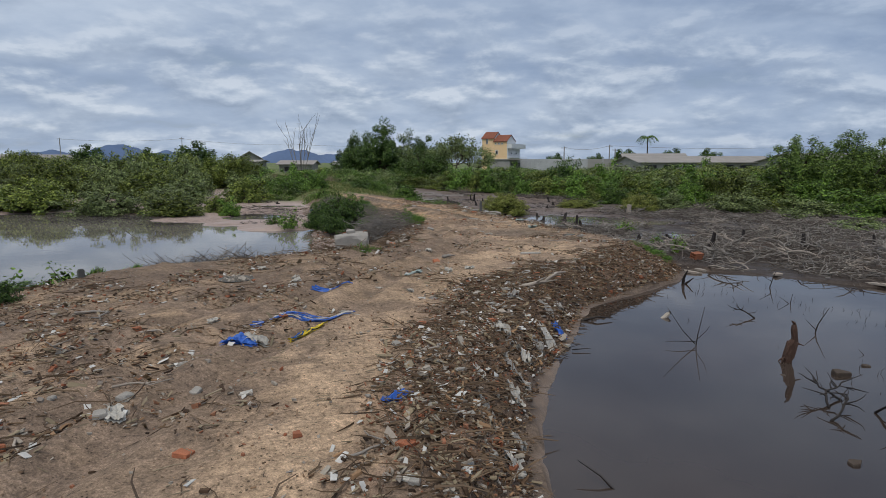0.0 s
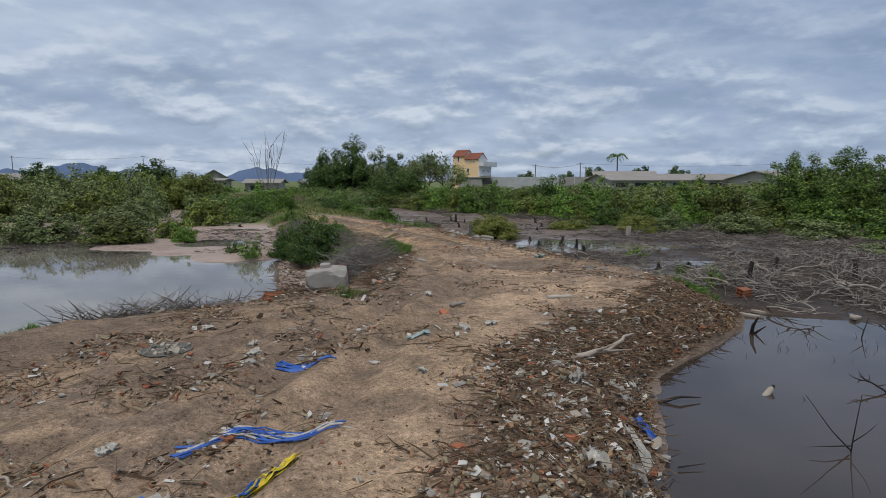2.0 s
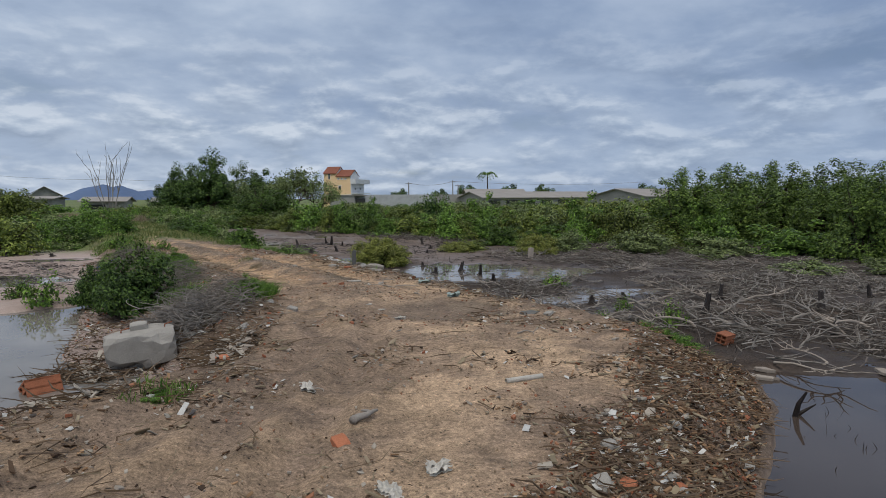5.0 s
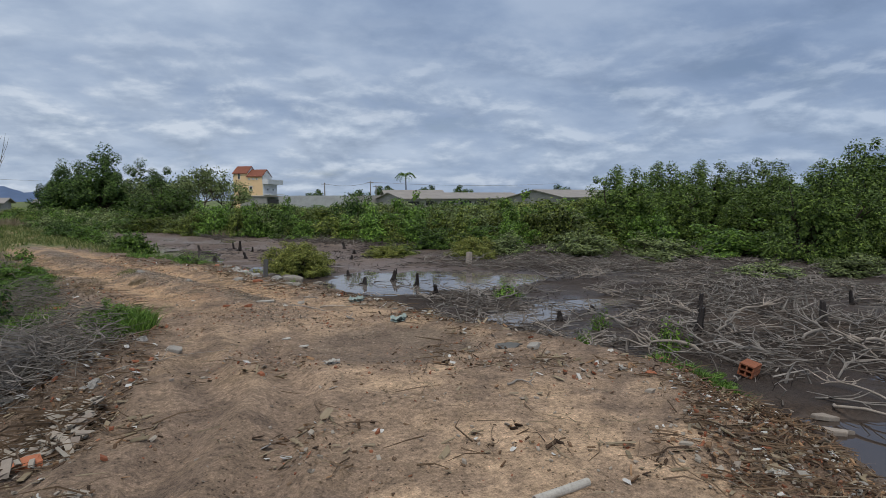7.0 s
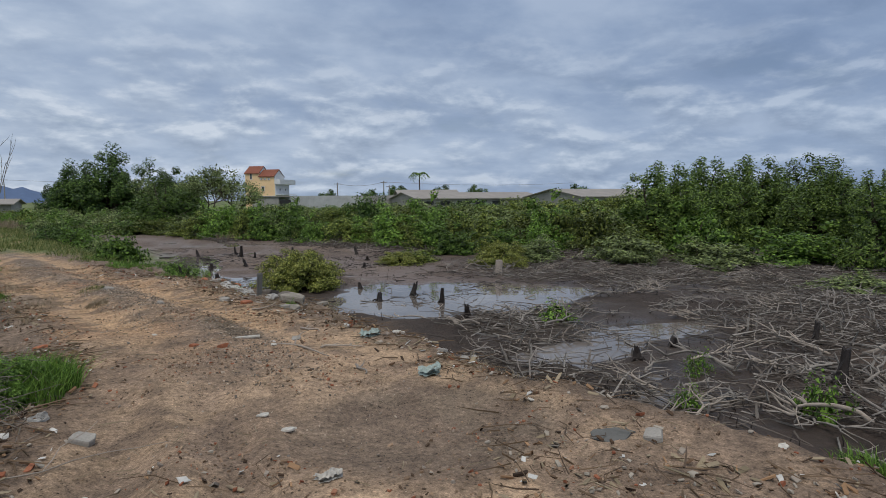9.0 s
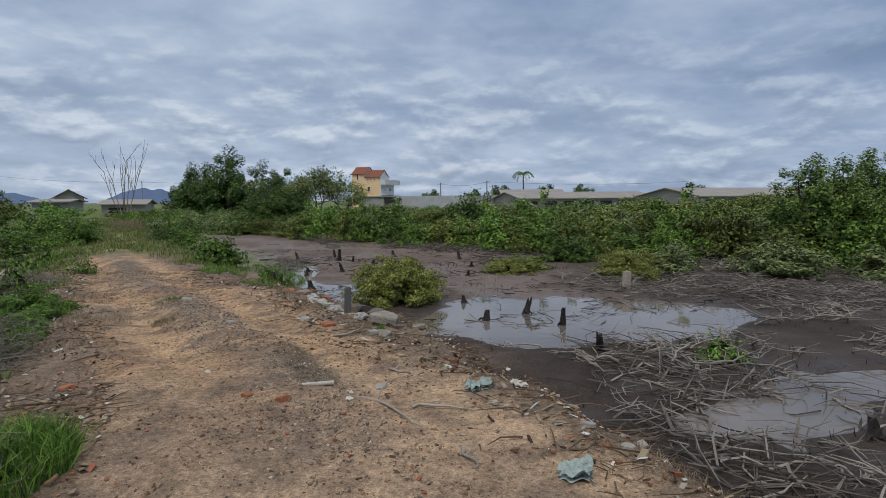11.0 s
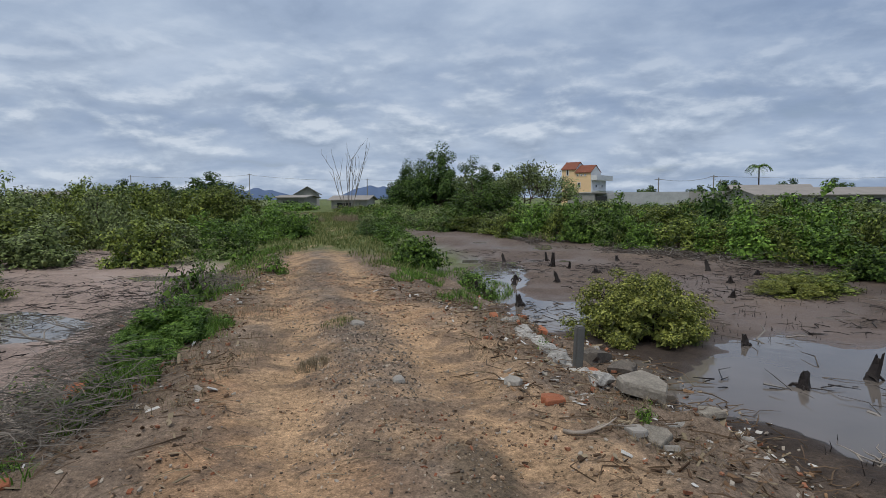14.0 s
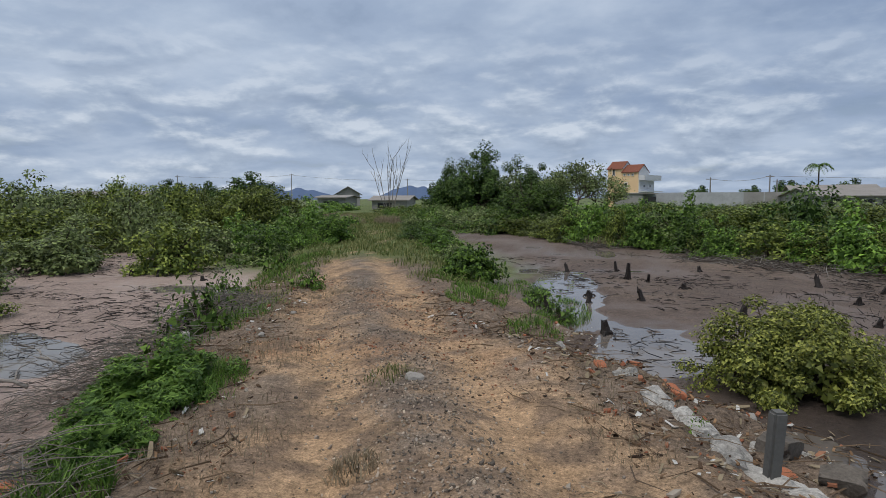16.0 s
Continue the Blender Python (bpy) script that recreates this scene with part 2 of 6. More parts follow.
class Buf:
    """Collects vertices and faces of one mesh."""

    def __init__(self):
        self.v, self.f, self.n = [], [], 0

    def add(self, verts, faces):
        self.v.append(np.asarray(verts, float).reshape(-1, 3))
        self.f.extend([tuple(i + self.n for i in f) for f in faces])
        self.n += len(self.v[-1])
        return self

    def tube(self, pts, radii, sides=6):
        pts = np.asarray(pts, float)
        k = len(pts)
        d = np.gradient(pts, axis=0)
        d /= np.linalg.norm(d, axis=1)[:, None] + 1e-9
        up = np.array([0, 0, 1.0]) if abs(d[0][2]) < 0.9 else np.array([1.0, 0, 0])
        a = np.cross(d, up)
        a /= np.linalg.norm(a, axis=1)[:, None] + 1e-9
        b = np.cross(d, a)
        th = np.arange(sides) * 2 * math.pi / sides
        r = np.broadcast_to(np.asarray(radii, float), (k,))[:, None, None]
        ring = pts[:, None, :] + r * (np.cos(th)[None, :, None] * a[:, None, :] + np.sin(th)[None, :, None] * b[:, None, :])
        faces = [(i * sides + j, i * sides + (j + 1) % sides, (i + 1) * sides + (j + 1) % sides, (i + 1) * sides + j) for i in range(k - 1) for j in range(sides)]
        faces += [tuple(range(sides))[::-1], tuple((k - 1) * sides + j for j in range(sides))]
        return self.add(ring.reshape(-1, 3), faces)

    def leaves(self, at, out, size, aspect=0.5, seed_rng=None, fold=0.25):
        """A folded diamond leaf at each place, its face turned roughly outwards and up."""
        g = seed_rng or rng
        at, out = np.asarray(at, float), np.asarray(out, float)
        m = len(at)
        nrm = out / (np.linalg.norm(out, axis=1)[:, None] + 1e-9) + g.normal(0, 0.42, (m, 3)) + np.array([0, 0, 0.25])
        nrm /= np.linalg.norm(nrm, axis=1)[:, None] + 1e-9
        s = np.cross(nrm, g.normal(0, 1, (m, 3)))
        s /= np.linalg.norm(s, axis=1)[:, None] + 1e-9
        d = np.cross(nrm, s)
        L = (np.asarray(size) * g.uniform(0.65, 1.3, m))[:, None]
        w = L * aspect * 0.5
        vs = np.stack([at, at + d * L * 0.45 + s * w + nrm * w * fold, at + d * L, at + d * L * 0.45 - s * w + nrm * w * fold], 1)
        return self.add(vs.reshape(-1, 3), [(4 * i, 4 * i + 1, 4 * i + 2, 4 * i + 3) for i in range(m)])

    def small_leaves(self, at, out, size, aspect, g):
        """Three-cornered leaves for crowns seen from afar, faces turned outwards and up."""
        at, out = np.asarray(at, float), np.asarray(out, float)
        m = len(at)
        nrm = out / (np.linalg.norm(out, axis=1)[:, None] + 1e-9) + g.normal(0, 0.42, (m, 3)) + np.array([0, 0, 0.25])
        nrm /= np.linalg.norm(nrm, axis=1)[:, None] + 1e-9
        s = np.cross(nrm, g.normal(0, 1, (m, 3)))
        s /= np.linalg.norm(s, axis=1)[:, None] + 1e-9
        d = np.cross(nrm, s)
        L = (np.asarray(size) * g.uniform(0.65, 1.3, m))[:, None]
        w = L * aspect * 0.5
        vs = np.stack([at + d * L * 0.55, at - d * L * 0.45 + s * w, at - d * L * 0.45 - s * w], 1)
        return self.add(vs.reshape(-1, 3), [(3 * i, 3 * i + 1, 3 * i + 2) for i in range(m)])

    def fronds(self, at, out, size, aspect, g):
        """Leaflets that lie along their out direction."""
        at, d = np.asarray(at, float), np.asarray(out, float) + g.normal(0, 0.2, np.shape(at))
        d /= np.linalg.norm(d, axis=1)[:, None]
        s = np.cross(d, np.array([0, 0, 1.0]))
        s /= np.linalg.norm(s, axis=1)[:, None] + 1e-9
        w = size * aspect * 0.5
        vs = np.stack([at, at + d * size * 0.45 + s * w, at + d * size, at + d * size * 0.45 - s * w], 1)
        return self.add(vs.reshape(-1, 3), [(4 * i, 4 * i + 1, 4 * i + 2, 4 * i + 3) for i in range(len(at))])

    def blades(self, at, lean, height, width, g=None):
        """Grass blades: two-piece bent slips that taper to a point."""
        g = g or rng
        at, lean = np.asarray(at, float), np.asarray(lean, float)
        m = len(at)
        h = (np.asarray(height) * g.uniform(0.55, 1.3, m))[:, None]
        az = g.uniform(0, 6.283, m)
        s = np.stack([np.cos(az), np.sin(az), np.zeros(m)], 1) * np.asarray(width) * 0.5
        up = np.array([0, 0, 1.0])
        mid = at + up * h * 0.6 + lean * h * 0.35
        tip = at + up * h * 0.9 + lean * h
        vs = np.stack([at - s, at + s, mid + s * 0.8, mid - s * 0.8, tip], 1)
        fs = []
        for i in range(m):
            k = 5 * i
            fs += [(k, k + 1, k + 2, k + 3), (k + 3, k + 2, k + 4)]
        return self.add(vs.reshape(-1, 3), fs)

    def box(self, size, at=(0, 0, 0), turn=(0, 0, 0), jitter=0.0, bevel=0.0):
        bm = bmesh.new()
        bmesh.ops.create_cube(bm, size=1)
        bmesh.ops.scale(bm, vec=size, verts=bm.verts)
        if jitter:
            for v in bm.verts:
                v.co += Vector(rng.normal(0, jitter, 3))
        if bevel:
            bmesh.ops.bevel(bm, geom=bm.edges[:], offset=bevel, segments=2, affect="EDGES")
        bmesh.ops.transform(bm, matrix=pose(*at, *turn), verts=bm.verts)
        return self.add_bm(bm)

    def lump(self, size, at=(0, 0, 0), turn=(0, 0, 0), rough=0.25, sub=2, seed=0, facet=1.3):
        """A broken stone: a ball pushed in and out by noise and cut flat in places."""
        bm = bmesh.new()
        bmesh.ops.create_icosphere(bm, subdivisions=sub, radius=0.5)
        for v in bm.verts:
            c = v.co.copy()
            k = 1 + rough * noise.noise(c * 2.3 + Vector((seed * 3.1, seed, 0))) + rough * 0.5 * noise.noise(c * 6 + Vector((seed, 0, 0)))
            c *= k
            v.co = Vector([math.copysign(min(abs(a) * facet, 0.5), a) for a in c])
        bmesh.ops.scale(bm, vec=size, verts=bm.verts)
        bmesh.ops.transform(bm, matrix=pose(*at, *turn), verts=bm.verts)
        return self.add_bm(bm)

    def add_bm(self, bm):
        bm.verts.index_update()
        self.add([v.co[:] for v in bm.verts], [[v.index for v in f.verts] for f in bm.faces])
        bm.free()
        return self

    def mesh(self, name, mat, smooth=False):
        me = bpy.data.meshes.new(name)
        me.from_pydata(np.concatenate(self.v).tolist(), [], self.f)
        me.materials.append(mat)
        if smooth:
            me.polygons.foreach_set("use_smooth", [True] * len(me.polygons))
        return me


def part(name, buf, mat, parent=None, label="", smooth=False):
    ob = new(name, buf.mesh(name, mat, smooth))
    ob.parent = parent
    if label:
        tagged(ob, label)
    return ob


def thing(name, label, category, m=None, group="", kind=""):
    ob = new(name)
    ob.empty_display_size = 0.1
    if m is not None:
        ob.matrix_basis = m
    return tagged(ob, label, category, group, kind)


def placed(x, y, z, rz=0.0, s=(1, 1, 1)):
    return Matrix.LocRotScale((x, y, z), Euler((0, 0, radians(rz))), s)


# ---------------------------------------------------------------- ground
TABLE = np.random.default_rng(3).random((256, 256))


def vnoise(x, y, scale, seed=0):
    x, y = x / scale + seed * 17.3, y / scale + seed * 9.7
    i, j = np.floor(x).astype(int), np.floor(y).astype(int)
    u, v = x - i, y - j
    u, v = u * u * (3 - 2 * u), v * v * (3 - 2 * v)
    t = lambda a, b: TABLE[a % 256, b % 256]
    return (t(i, j) * (1 - u) + t(i + 1, j) * u) * (1 - v) + (t(i, j + 1) * (1 - u) + t(i + 1, j + 1) * u) * v


def fbm(x, y, scale, seed=0, octaves=4):
    return sum(vnoise(x, y, scale / 2 ** k, seed + k * 5) / 2 ** k for k in range(octaves)) / sum(1 / 2 ** k for k in range(octaves))


def step(a, b, x):
    t = np.clip((x - a) / (b - a), 0, 1)
    return t * t * (3 - 2 * t)


# crest and water's edge of the embankment, left and right, along y
LEFT_Y, LEFT_X = (-30, 0, 7.0, 8.6, 9.4, 10.2, 11.0, 13.0, 14.5, 17.2, 19.8, 21.4, 25.4, 29, 45, 67, 120), (-5.4, -5.2, -5.0, -4.5, -3.4, -2.1, -1.0, -0.65, -0.5, -1.2, -2.3, -3.0, -4.2, -5.2, -12, -21.5, -42)
LW_Y, LW_X = (-30, 6.5, 8.8, 10.0, 10.8, 11.1, 11.7, 12.3, 13.5, 16.5, 18, 20, 22, 26, 29, 45, 67, 120), (-6.4, -6.0, -5.5, -4.5, -3.2, -1.75, -1.25, -1.7, -3.0, -3.6, -3.7, -4.1, -5.2, -6.3, -7.4, -15, -25, -46)
RIGHT_Y, RIGHT_X = (-30, 3.4, 4.4, 5.1, 5.7, 7.5, 8.0, 8.9, 9.7, 10.5, 11.5, 12.2, 13, 14, 15.1, 16.4, 17, 18.5, 20.6, 21.4, 22.5, 26.5, 29, 45, 67, 120), (-0.5, 0.05, 0.2, 0.35, 0.55, 1.15, 1.4, 2.1, 2.8, 3.2, 3.5, 3.5, 3.0, 2.55, 2.35, 2.1, 1.6, 1.05, 0.35, 0.0, -0.9, -2.6, -3.7, -8.6, -16, -36)
RW_Y, RW_X = (-30, 3.4, 4.4, 5.1, 5.7, 7.5, 8.0, 8.85, 9.7, 10.4, 11.5, 12.5, 13, 14, 15.5, 17, 18.2, 19.2, 20.9, 21.5, 22.6, 25, 28, 31, 45, 67, 120), (0.2, 0.63, 0.78, 0.94, 1.22, 1.86, 2.1, 2.98, 3.9, 4.35, 4.4, 4.1, 3.8, 3.3, 3.1, 2.9, 2.7, 2.7, 2.3, 1.7, 0.8, 0.6, -0.9, -1.4, -5.6, -12.5, -31)


WHEEL_Y, WHEEL_X, WHEEL_GAPS = (0, 2.84, 5.1, 6.3, 9, 12, 16), (-2.3, -1.85, -1.38, -1.1, -0.3, 0.6, 0.3), (-1.35, -0.6, 0.0)


def dist_to(x, y, cx, cy, rx, ry):
    return np.sqrt(((x - cx) / rx) ** 2 + ((y - cy) / ry) ** 2)


def ground_height(x, y):
    x, y = np.asarray(x, float), np.asarray(y, float)
    wob = (fbm(x, y, 0.9, 2) - 0.5) * 0.5
    lt, lw = np.interp(y, LEFT_Y, LEFT_X) + wob * 0.5, np.interp(y, LW_Y, LW_X) + wob * 0.6
    rt, rw = np.interp(y, RIGHT_Y, RIGHT_X) + wob * 0.5, np.interp(y, RW_Y, RW_X) + wob * 0.45
    side_r = np.clip((x - rt) / np.maximum(rw - rt, 0.2), 0, 1)
    side_l = np.clip((lt - x) / np.maximum(lt - lw, 0.2), 0, 1)
    side = np.maximum(side_r, side_l)
    slope = np.minimum(side / 0.82, 1) ** 1.4
    # the mud flat outside, with ponds and puddles
    flat = W + 0.042 + (fbm(x, y, 2.2, 4) - 0.5) * 0.17 + (fbm(x, y, 0.45, 8) - 0.5) * 0.05
    pond_r = step(0.55, -0.25, y - (10.75 - np.clip(x - 4.3, 0, 30) * 0.72)) * step(-0.05, 0.35, x - rw)
    pond_l = step(1.2, -0.8, y - 17.2 - np.clip(-x - 5, 0, 9) * 0.6 + (fbm(x, y, 3, 6) - 0.5) * 4) * step(-0.05, 0.5, lw - x)
    pools = np.zeros_like(x)
    for cx, cy, rx, ry in ((4.9, 20.0, 2.7, 1.8), (1.15, 23.5, 0.62, 1.05), (4.6, 15.6, 0.95, 0.4), (0.2, 28.0, 0.75, 3.0), (-6.6, 21.6, 1.3, 1.0), (6.6, 16.2, 0.8, 0.35)):
        pools = np.maximum(pools, step(1.15, 0.75, dist_to(x, y, cx, cy, rx, ry) + (fbm(x, y, 0.7, 11) - 0.5) * 0.5))
    flat = flat - 0.55 * np.maximum(pond_r, pond_l * 0.9) - 0.13 * pools
    flat = np.where(y > 62, np.maximum(flat, W + 0.1), flat)
    top = (fbm(x, y, 2.5, 1) - 0.5) * 0.10 + (fbm(x, y, 0.5, 3) - 0.5) * 0.05
    # wheel ruts on the narrow track
    mid = (np.interp(y, LEFT_Y, LEFT_X) + np.interp(y, RIGHT_Y, RIGHT_X)) / 2
    rut = np.exp(-((np.abs(x - mid) - 0.66) / 0.27) ** 2) * step(15, 18, y)
    hump = np.exp(-((x - mid) / 0.35) ** 2) * step(15, 18, y)
    top = top - 0.06 * rut + 0.035 * hump
    # shallow dip in the track
    top = top - 0.07 * step(1.2, 0.4, dist_to(x, y, 1.75, 13.2, 0.95, 0.85))
    # wheel marks bending over the wide fill
    for gap in WHEEL_GAPS:
        u = (x - np.interp(y, WHEEL_Y, WHEEL_X) - gap) / 0.17
        top = top + (0.03 * np.exp(-(np.abs(u) - 1.5) ** 2 * 3) - 0.05 * np.exp(-u ** 2)) * step(16, 13, y)
    # mound of earth behind the concrete block
    top = top + 0.16 * step(1.2, 0.2, dist_to(x, y, -1.25, 13.75, 0.75, 1.0))
    top = top + (fbm(x, y, 0.17, 17, 3) - 0.5) * 0.030 + (np.abs(fbm(x, y, 0.45, 19) - 0.5) - 0.12) * 0.06
    rough = (fbm(x, y, 0.42, 14, 3) - 0.5) * 0.34 - 0.05 * step(0.5, 0.62, fbm(x, y, 0.3, 18))
    h = top * (1 - slope) + (flat) * slope + rough * np.clip(side * (1 - side) * 4 + 0.0, 0, 1)
    # bare mud shelf in front of the concrete block
    shelf = step(1.25, 0.85, dist_to(x, y, -2.15, 11.45, 0.95, 0.5))
    return h + (W + 0.035 - h) * shelf


def axis(lo, a, b, hi, fine, growth=1.13):
    mid = np.arange(a, b + fine / 2, fine)
    s, up, x = fine, [], b
    while x < hi:
        s *= growth
        x += s
        up.append(x)
    s, down, x = fine, [], a
    while x > lo:
        s *= growth
        x -= s
        down.append(x)
    return np.array(down[::-1] + list(mid) + up)


gx, gy = axis(-3200, -6.0, 6.5, 3200, 0.065), axis(-60, 1.5, 27, 3600, 0.065)
GX, GY = np.meshgrid(gx, gy)
GZ = ground_height(GX, GY)
nx, ny = len(gx), len(gy)
gm = bpy.data.meshes.new("ground")
gm.vertices.add(nx * ny)
gm.vertices.foreach_set("co", np.stack([GX, GY, GZ], -1).ravel())
ii = (np.arange(ny - 1)[:, None] * nx + np.arange(nx - 1)[None, :]).ravel()
quads = np.stack([ii, ii + 1, ii + 1 + nx, ii + nx], -1)
gm.loops.add(quads.size), gm.polygons.add(len(quads))
gm.loops.foreach_set("vertex_index", quads.ravel())
gm.polygons.foreach_set("loop_start", np.arange(len(quads)) * 4)
gm.polygons.foreach_set("use_smooth", [True] * len(quads))
gm.update(calc_edges=True)


def soil_colour(x, y, z):
    """Soil by place: sandy track, dark fill with rubble on the banks, wet mud, grassed ground."""
    lt, rt = np.interp(y, LEFT_Y, LEFT_X), np.interp(y, RIGHT_Y, RIGHT_X)
    mid = (lt + rt) / 2
    n1, n2, n3 = fbm(x, y, 1.6, 21), fbm(x, y, 0.35, 25), fbm(x, y, 5, 31)
    sand = np.array([0.385, 0.275, 0.182])
    fill = np.array([0.118, 0.086, 0.064])
    gravel = np.array([0.20, 0.17, 0.145])
    rust = np.array([0.30, 0.165, 0.085])
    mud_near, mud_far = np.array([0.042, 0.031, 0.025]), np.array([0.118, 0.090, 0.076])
    mud_l = np.array([0.29, 0.225, 0.195])
    green = np.array([0.11, 0.14, 0.045])

    def lay(c, new_c, k):
        return c + (new_c - c) * np.clip(k, 0, 1)[..., None]

    c = np.broadcast_to(sand, (*x.shape, 3)) * (0.55 + 0.9 * n2)[..., None]
    dirt = step(0.46, 0.60, n1 * 0.6 + n2 * 0.4)
    c = lay(c, fill * 1.75, dirt * 0.6)
    # the sandy path trodden along the right of the wide fill
    path_x = np.interp(y, (0, 3, 6, 9, 12, 16), (-0.9, -0.85, -0.35, 0.5, 1.3, 0.9))
    near = step(17, 13, y)
    trod = np.exp(-((x - path_x + (n1 - 0.5) * 0.5) / 0.42) ** 2) * near
    c = lay(c, sand * (0.8 + 0.5 * n2)[..., None], trod * 0.85)
    left_fill = step(-1.4, -2.2, x + (n1 - 0.5) * 1.5) * step(11, 8, y)
    c = lay(c, fill * 1.7, left_fill * step(0.40, 0.58, n2) * 0.8)
    # overall tone scaled along y, darker on the left from about 8 to 13
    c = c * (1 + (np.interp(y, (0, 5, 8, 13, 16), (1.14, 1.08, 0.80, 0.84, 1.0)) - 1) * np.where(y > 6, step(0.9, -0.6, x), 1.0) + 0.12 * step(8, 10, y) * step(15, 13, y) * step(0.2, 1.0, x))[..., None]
    # faint dark wheel marks that bend over the wide fill
    wheel = np.interp(y, WHEEL_Y, WHEEL_X)
    for gap in WHEEL_GAPS:
        c = lay(c, fill * 2.0, np.exp(-((x - wheel - gap + (n1 - 0.5) * 0.35) / 0.16) ** 2) * near * step(0.25, 0.55, n2 + n1 * 0.2) * 0.75)
    # two ruts of sand with gravel between them
    far = step(14, 18, y)
    off = np.abs(x - mid)
    c = lay(c, sand * np.array([1.0, 0.95, 0.87]), far * 0.6)
    c = lay(c, gravel * 0.8, far * np.exp(-(off / 0.40) ** 2) * step(0.25, 0.55, n2) * 0.9)
    c = lay(c, rust, far * step(0.48, 0.7, fbm(x, y, 1.1, 41)) * 0.55)
    c = lay(c, gravel * 0.8, far * step(0.55, 0.68, fbm(x, y, 0.9, 44)) * 0.7)
    rut = np.exp(-((off - 0.62) / 0.30) ** 2) * far * step(33, 29, y)
    c = lay(c, sand * np.array([1.08, 1.0, 0.88]) * (0.75 + 0.5 * n2)[..., None], rut * 0.75)
    # damp dark dip
    c = lay(c, np.array([0.15, 0.118, 0.09]), step(1.15, 0.75, dist_to(x, y, 1.75, 13.2, 0.95, 0.85)) * 0.8)
    # banks and mud
    side = np.maximum(x - rt, lt - x)
    c = lay(c, fill * (0.7 + 0.6 * n2)[..., None], step(-0.3, 0.15, side + (n2 - 0.5) * 0.7) * 0.9)
    inner = np.interp(y, (0, 2.6, 5, 7.5, 9, 10.5, 14), (0.2, 0.25, 0.65, 0.8, 0.6, 0.1, 0.0))
    c = lay(c, np.array([0.21, 0.14, 0.098]) * (0.7 + 0.6 * n2)[..., None], step(-0.25, 0.2, x - rt + inner + (n2 - 0.5) * 0.8) * step(12, 10, y) * 0.75)
    c = lay(c, fill * 1.5, step(0.47, 0.62, fbm(x, y, 0.8, 63)) * (1 - far) * 0.6)
    c = lay(c, fill * 1.3, step(0.52, 0.66, fbm(x, y, 0.22, 66)) * (1 - trod * 0.7) * 0.7)
    c = lay(c, np.array([0.19, 0.145, 0.11]) * (0.6 + 0.8 * n2)[..., None], step(-0.3, 0.15, side + (n2 - 0.5) * 0.7) * far * 0.8)
    low = step(W + 0.16, W + 0.05, z)
    lip = step(W + 0.10, W + 0.03, z) * step(11.0, 10.4, y) * (x > mid) * step(0.7, 0.4, x - np.interp(y, RW_Y, RW_X))
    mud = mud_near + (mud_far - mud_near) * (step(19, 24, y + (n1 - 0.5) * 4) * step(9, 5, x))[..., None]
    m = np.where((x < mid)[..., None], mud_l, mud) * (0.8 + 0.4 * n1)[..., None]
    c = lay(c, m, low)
    c = lay(c, np.array([0.19, 0.14, 0.105]) * (0.75 + 0.5 * n2)[..., None], lip * 0.9)
    strip = np.clip(step(28, 31, y) * step(5.5, 3.5, off), 0, 1)
    c = lay(c, green, strip * step(0.30, 0.5, n2 + 0.1))
    c = lay(c, green * 0.9, step(60, 75, y))
    damp = np.maximum(np.abs(x - 0.66 + (y - 16.75) * 0.25 + (n2 - 0.5) * 0.1) / 0.17, np.abs(y - 16.75) / 0.72)
    c = lay(c, np.array([0.13, 0.10, 0.07]) * (0.8 + 0.4 * n2)[..., None], step(1.1, 0.9, damp) * 0.9)
    wet = low * (0.15 + 0.4 * step(0.45, 0.62, n1)) + step(W + 0.03, W - 0.02, z)
    return np.concatenate([c, np.clip(wet, 0, 1)[..., None]], -1)


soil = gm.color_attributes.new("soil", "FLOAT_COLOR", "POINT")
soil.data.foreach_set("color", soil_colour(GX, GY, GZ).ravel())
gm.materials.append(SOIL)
ground = tagged(new("ground", gm), "sandy dirt embankment and wet brown mud flats", "ground", kind="structure")


def hz(x, y):
    return float(ground_height(np.array([x]), np.array([y]))[0])


def water_material(name, body, ripple, ior=1.33):
    m = bpy.data.materials.new(name)
    m.use_nodes = True
    n, l = m.node_tree.nodes, m.node_tree.links
    b = n["Principled BSDF"]
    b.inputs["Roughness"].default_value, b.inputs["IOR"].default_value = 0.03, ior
    b.inputs["Specular IOR Level"].default_value = 0.5
    tc = n.new("ShaderNodeTexCoord")
    t, film = n.new("ShaderNodeTexNoise"), n.new("ShaderNodeTexNoise")
    t.inputs["Scale"].default_value, t.inputs["Detail"].default_value = 2.5, 3
    film.inputs["Scale"].default_value, film.inputs["Detail"].default_value = 0.35, 5
    for q in (t, film):
        l.new(tc.outputs["Object"], q.inputs["Vector"])
    l.new(ramp(n, l, film.outputs["Fac"], [(0.40, tuple(v * 0.8 for v in body)), (0.62, tuple(v * 1.25 for v in body))]), b.inputs["Base Color"])
    bp = n.new("ShaderNodeBump")
    bp.inputs["Strength"].default_value, bp.inputs["Distance"].default_value = ripple, 0.01
    l.new(t.outputs["Fac"], bp.inputs["Height"])
    l.new(bp.outputs[0], b.inputs["Normal"])
    return m


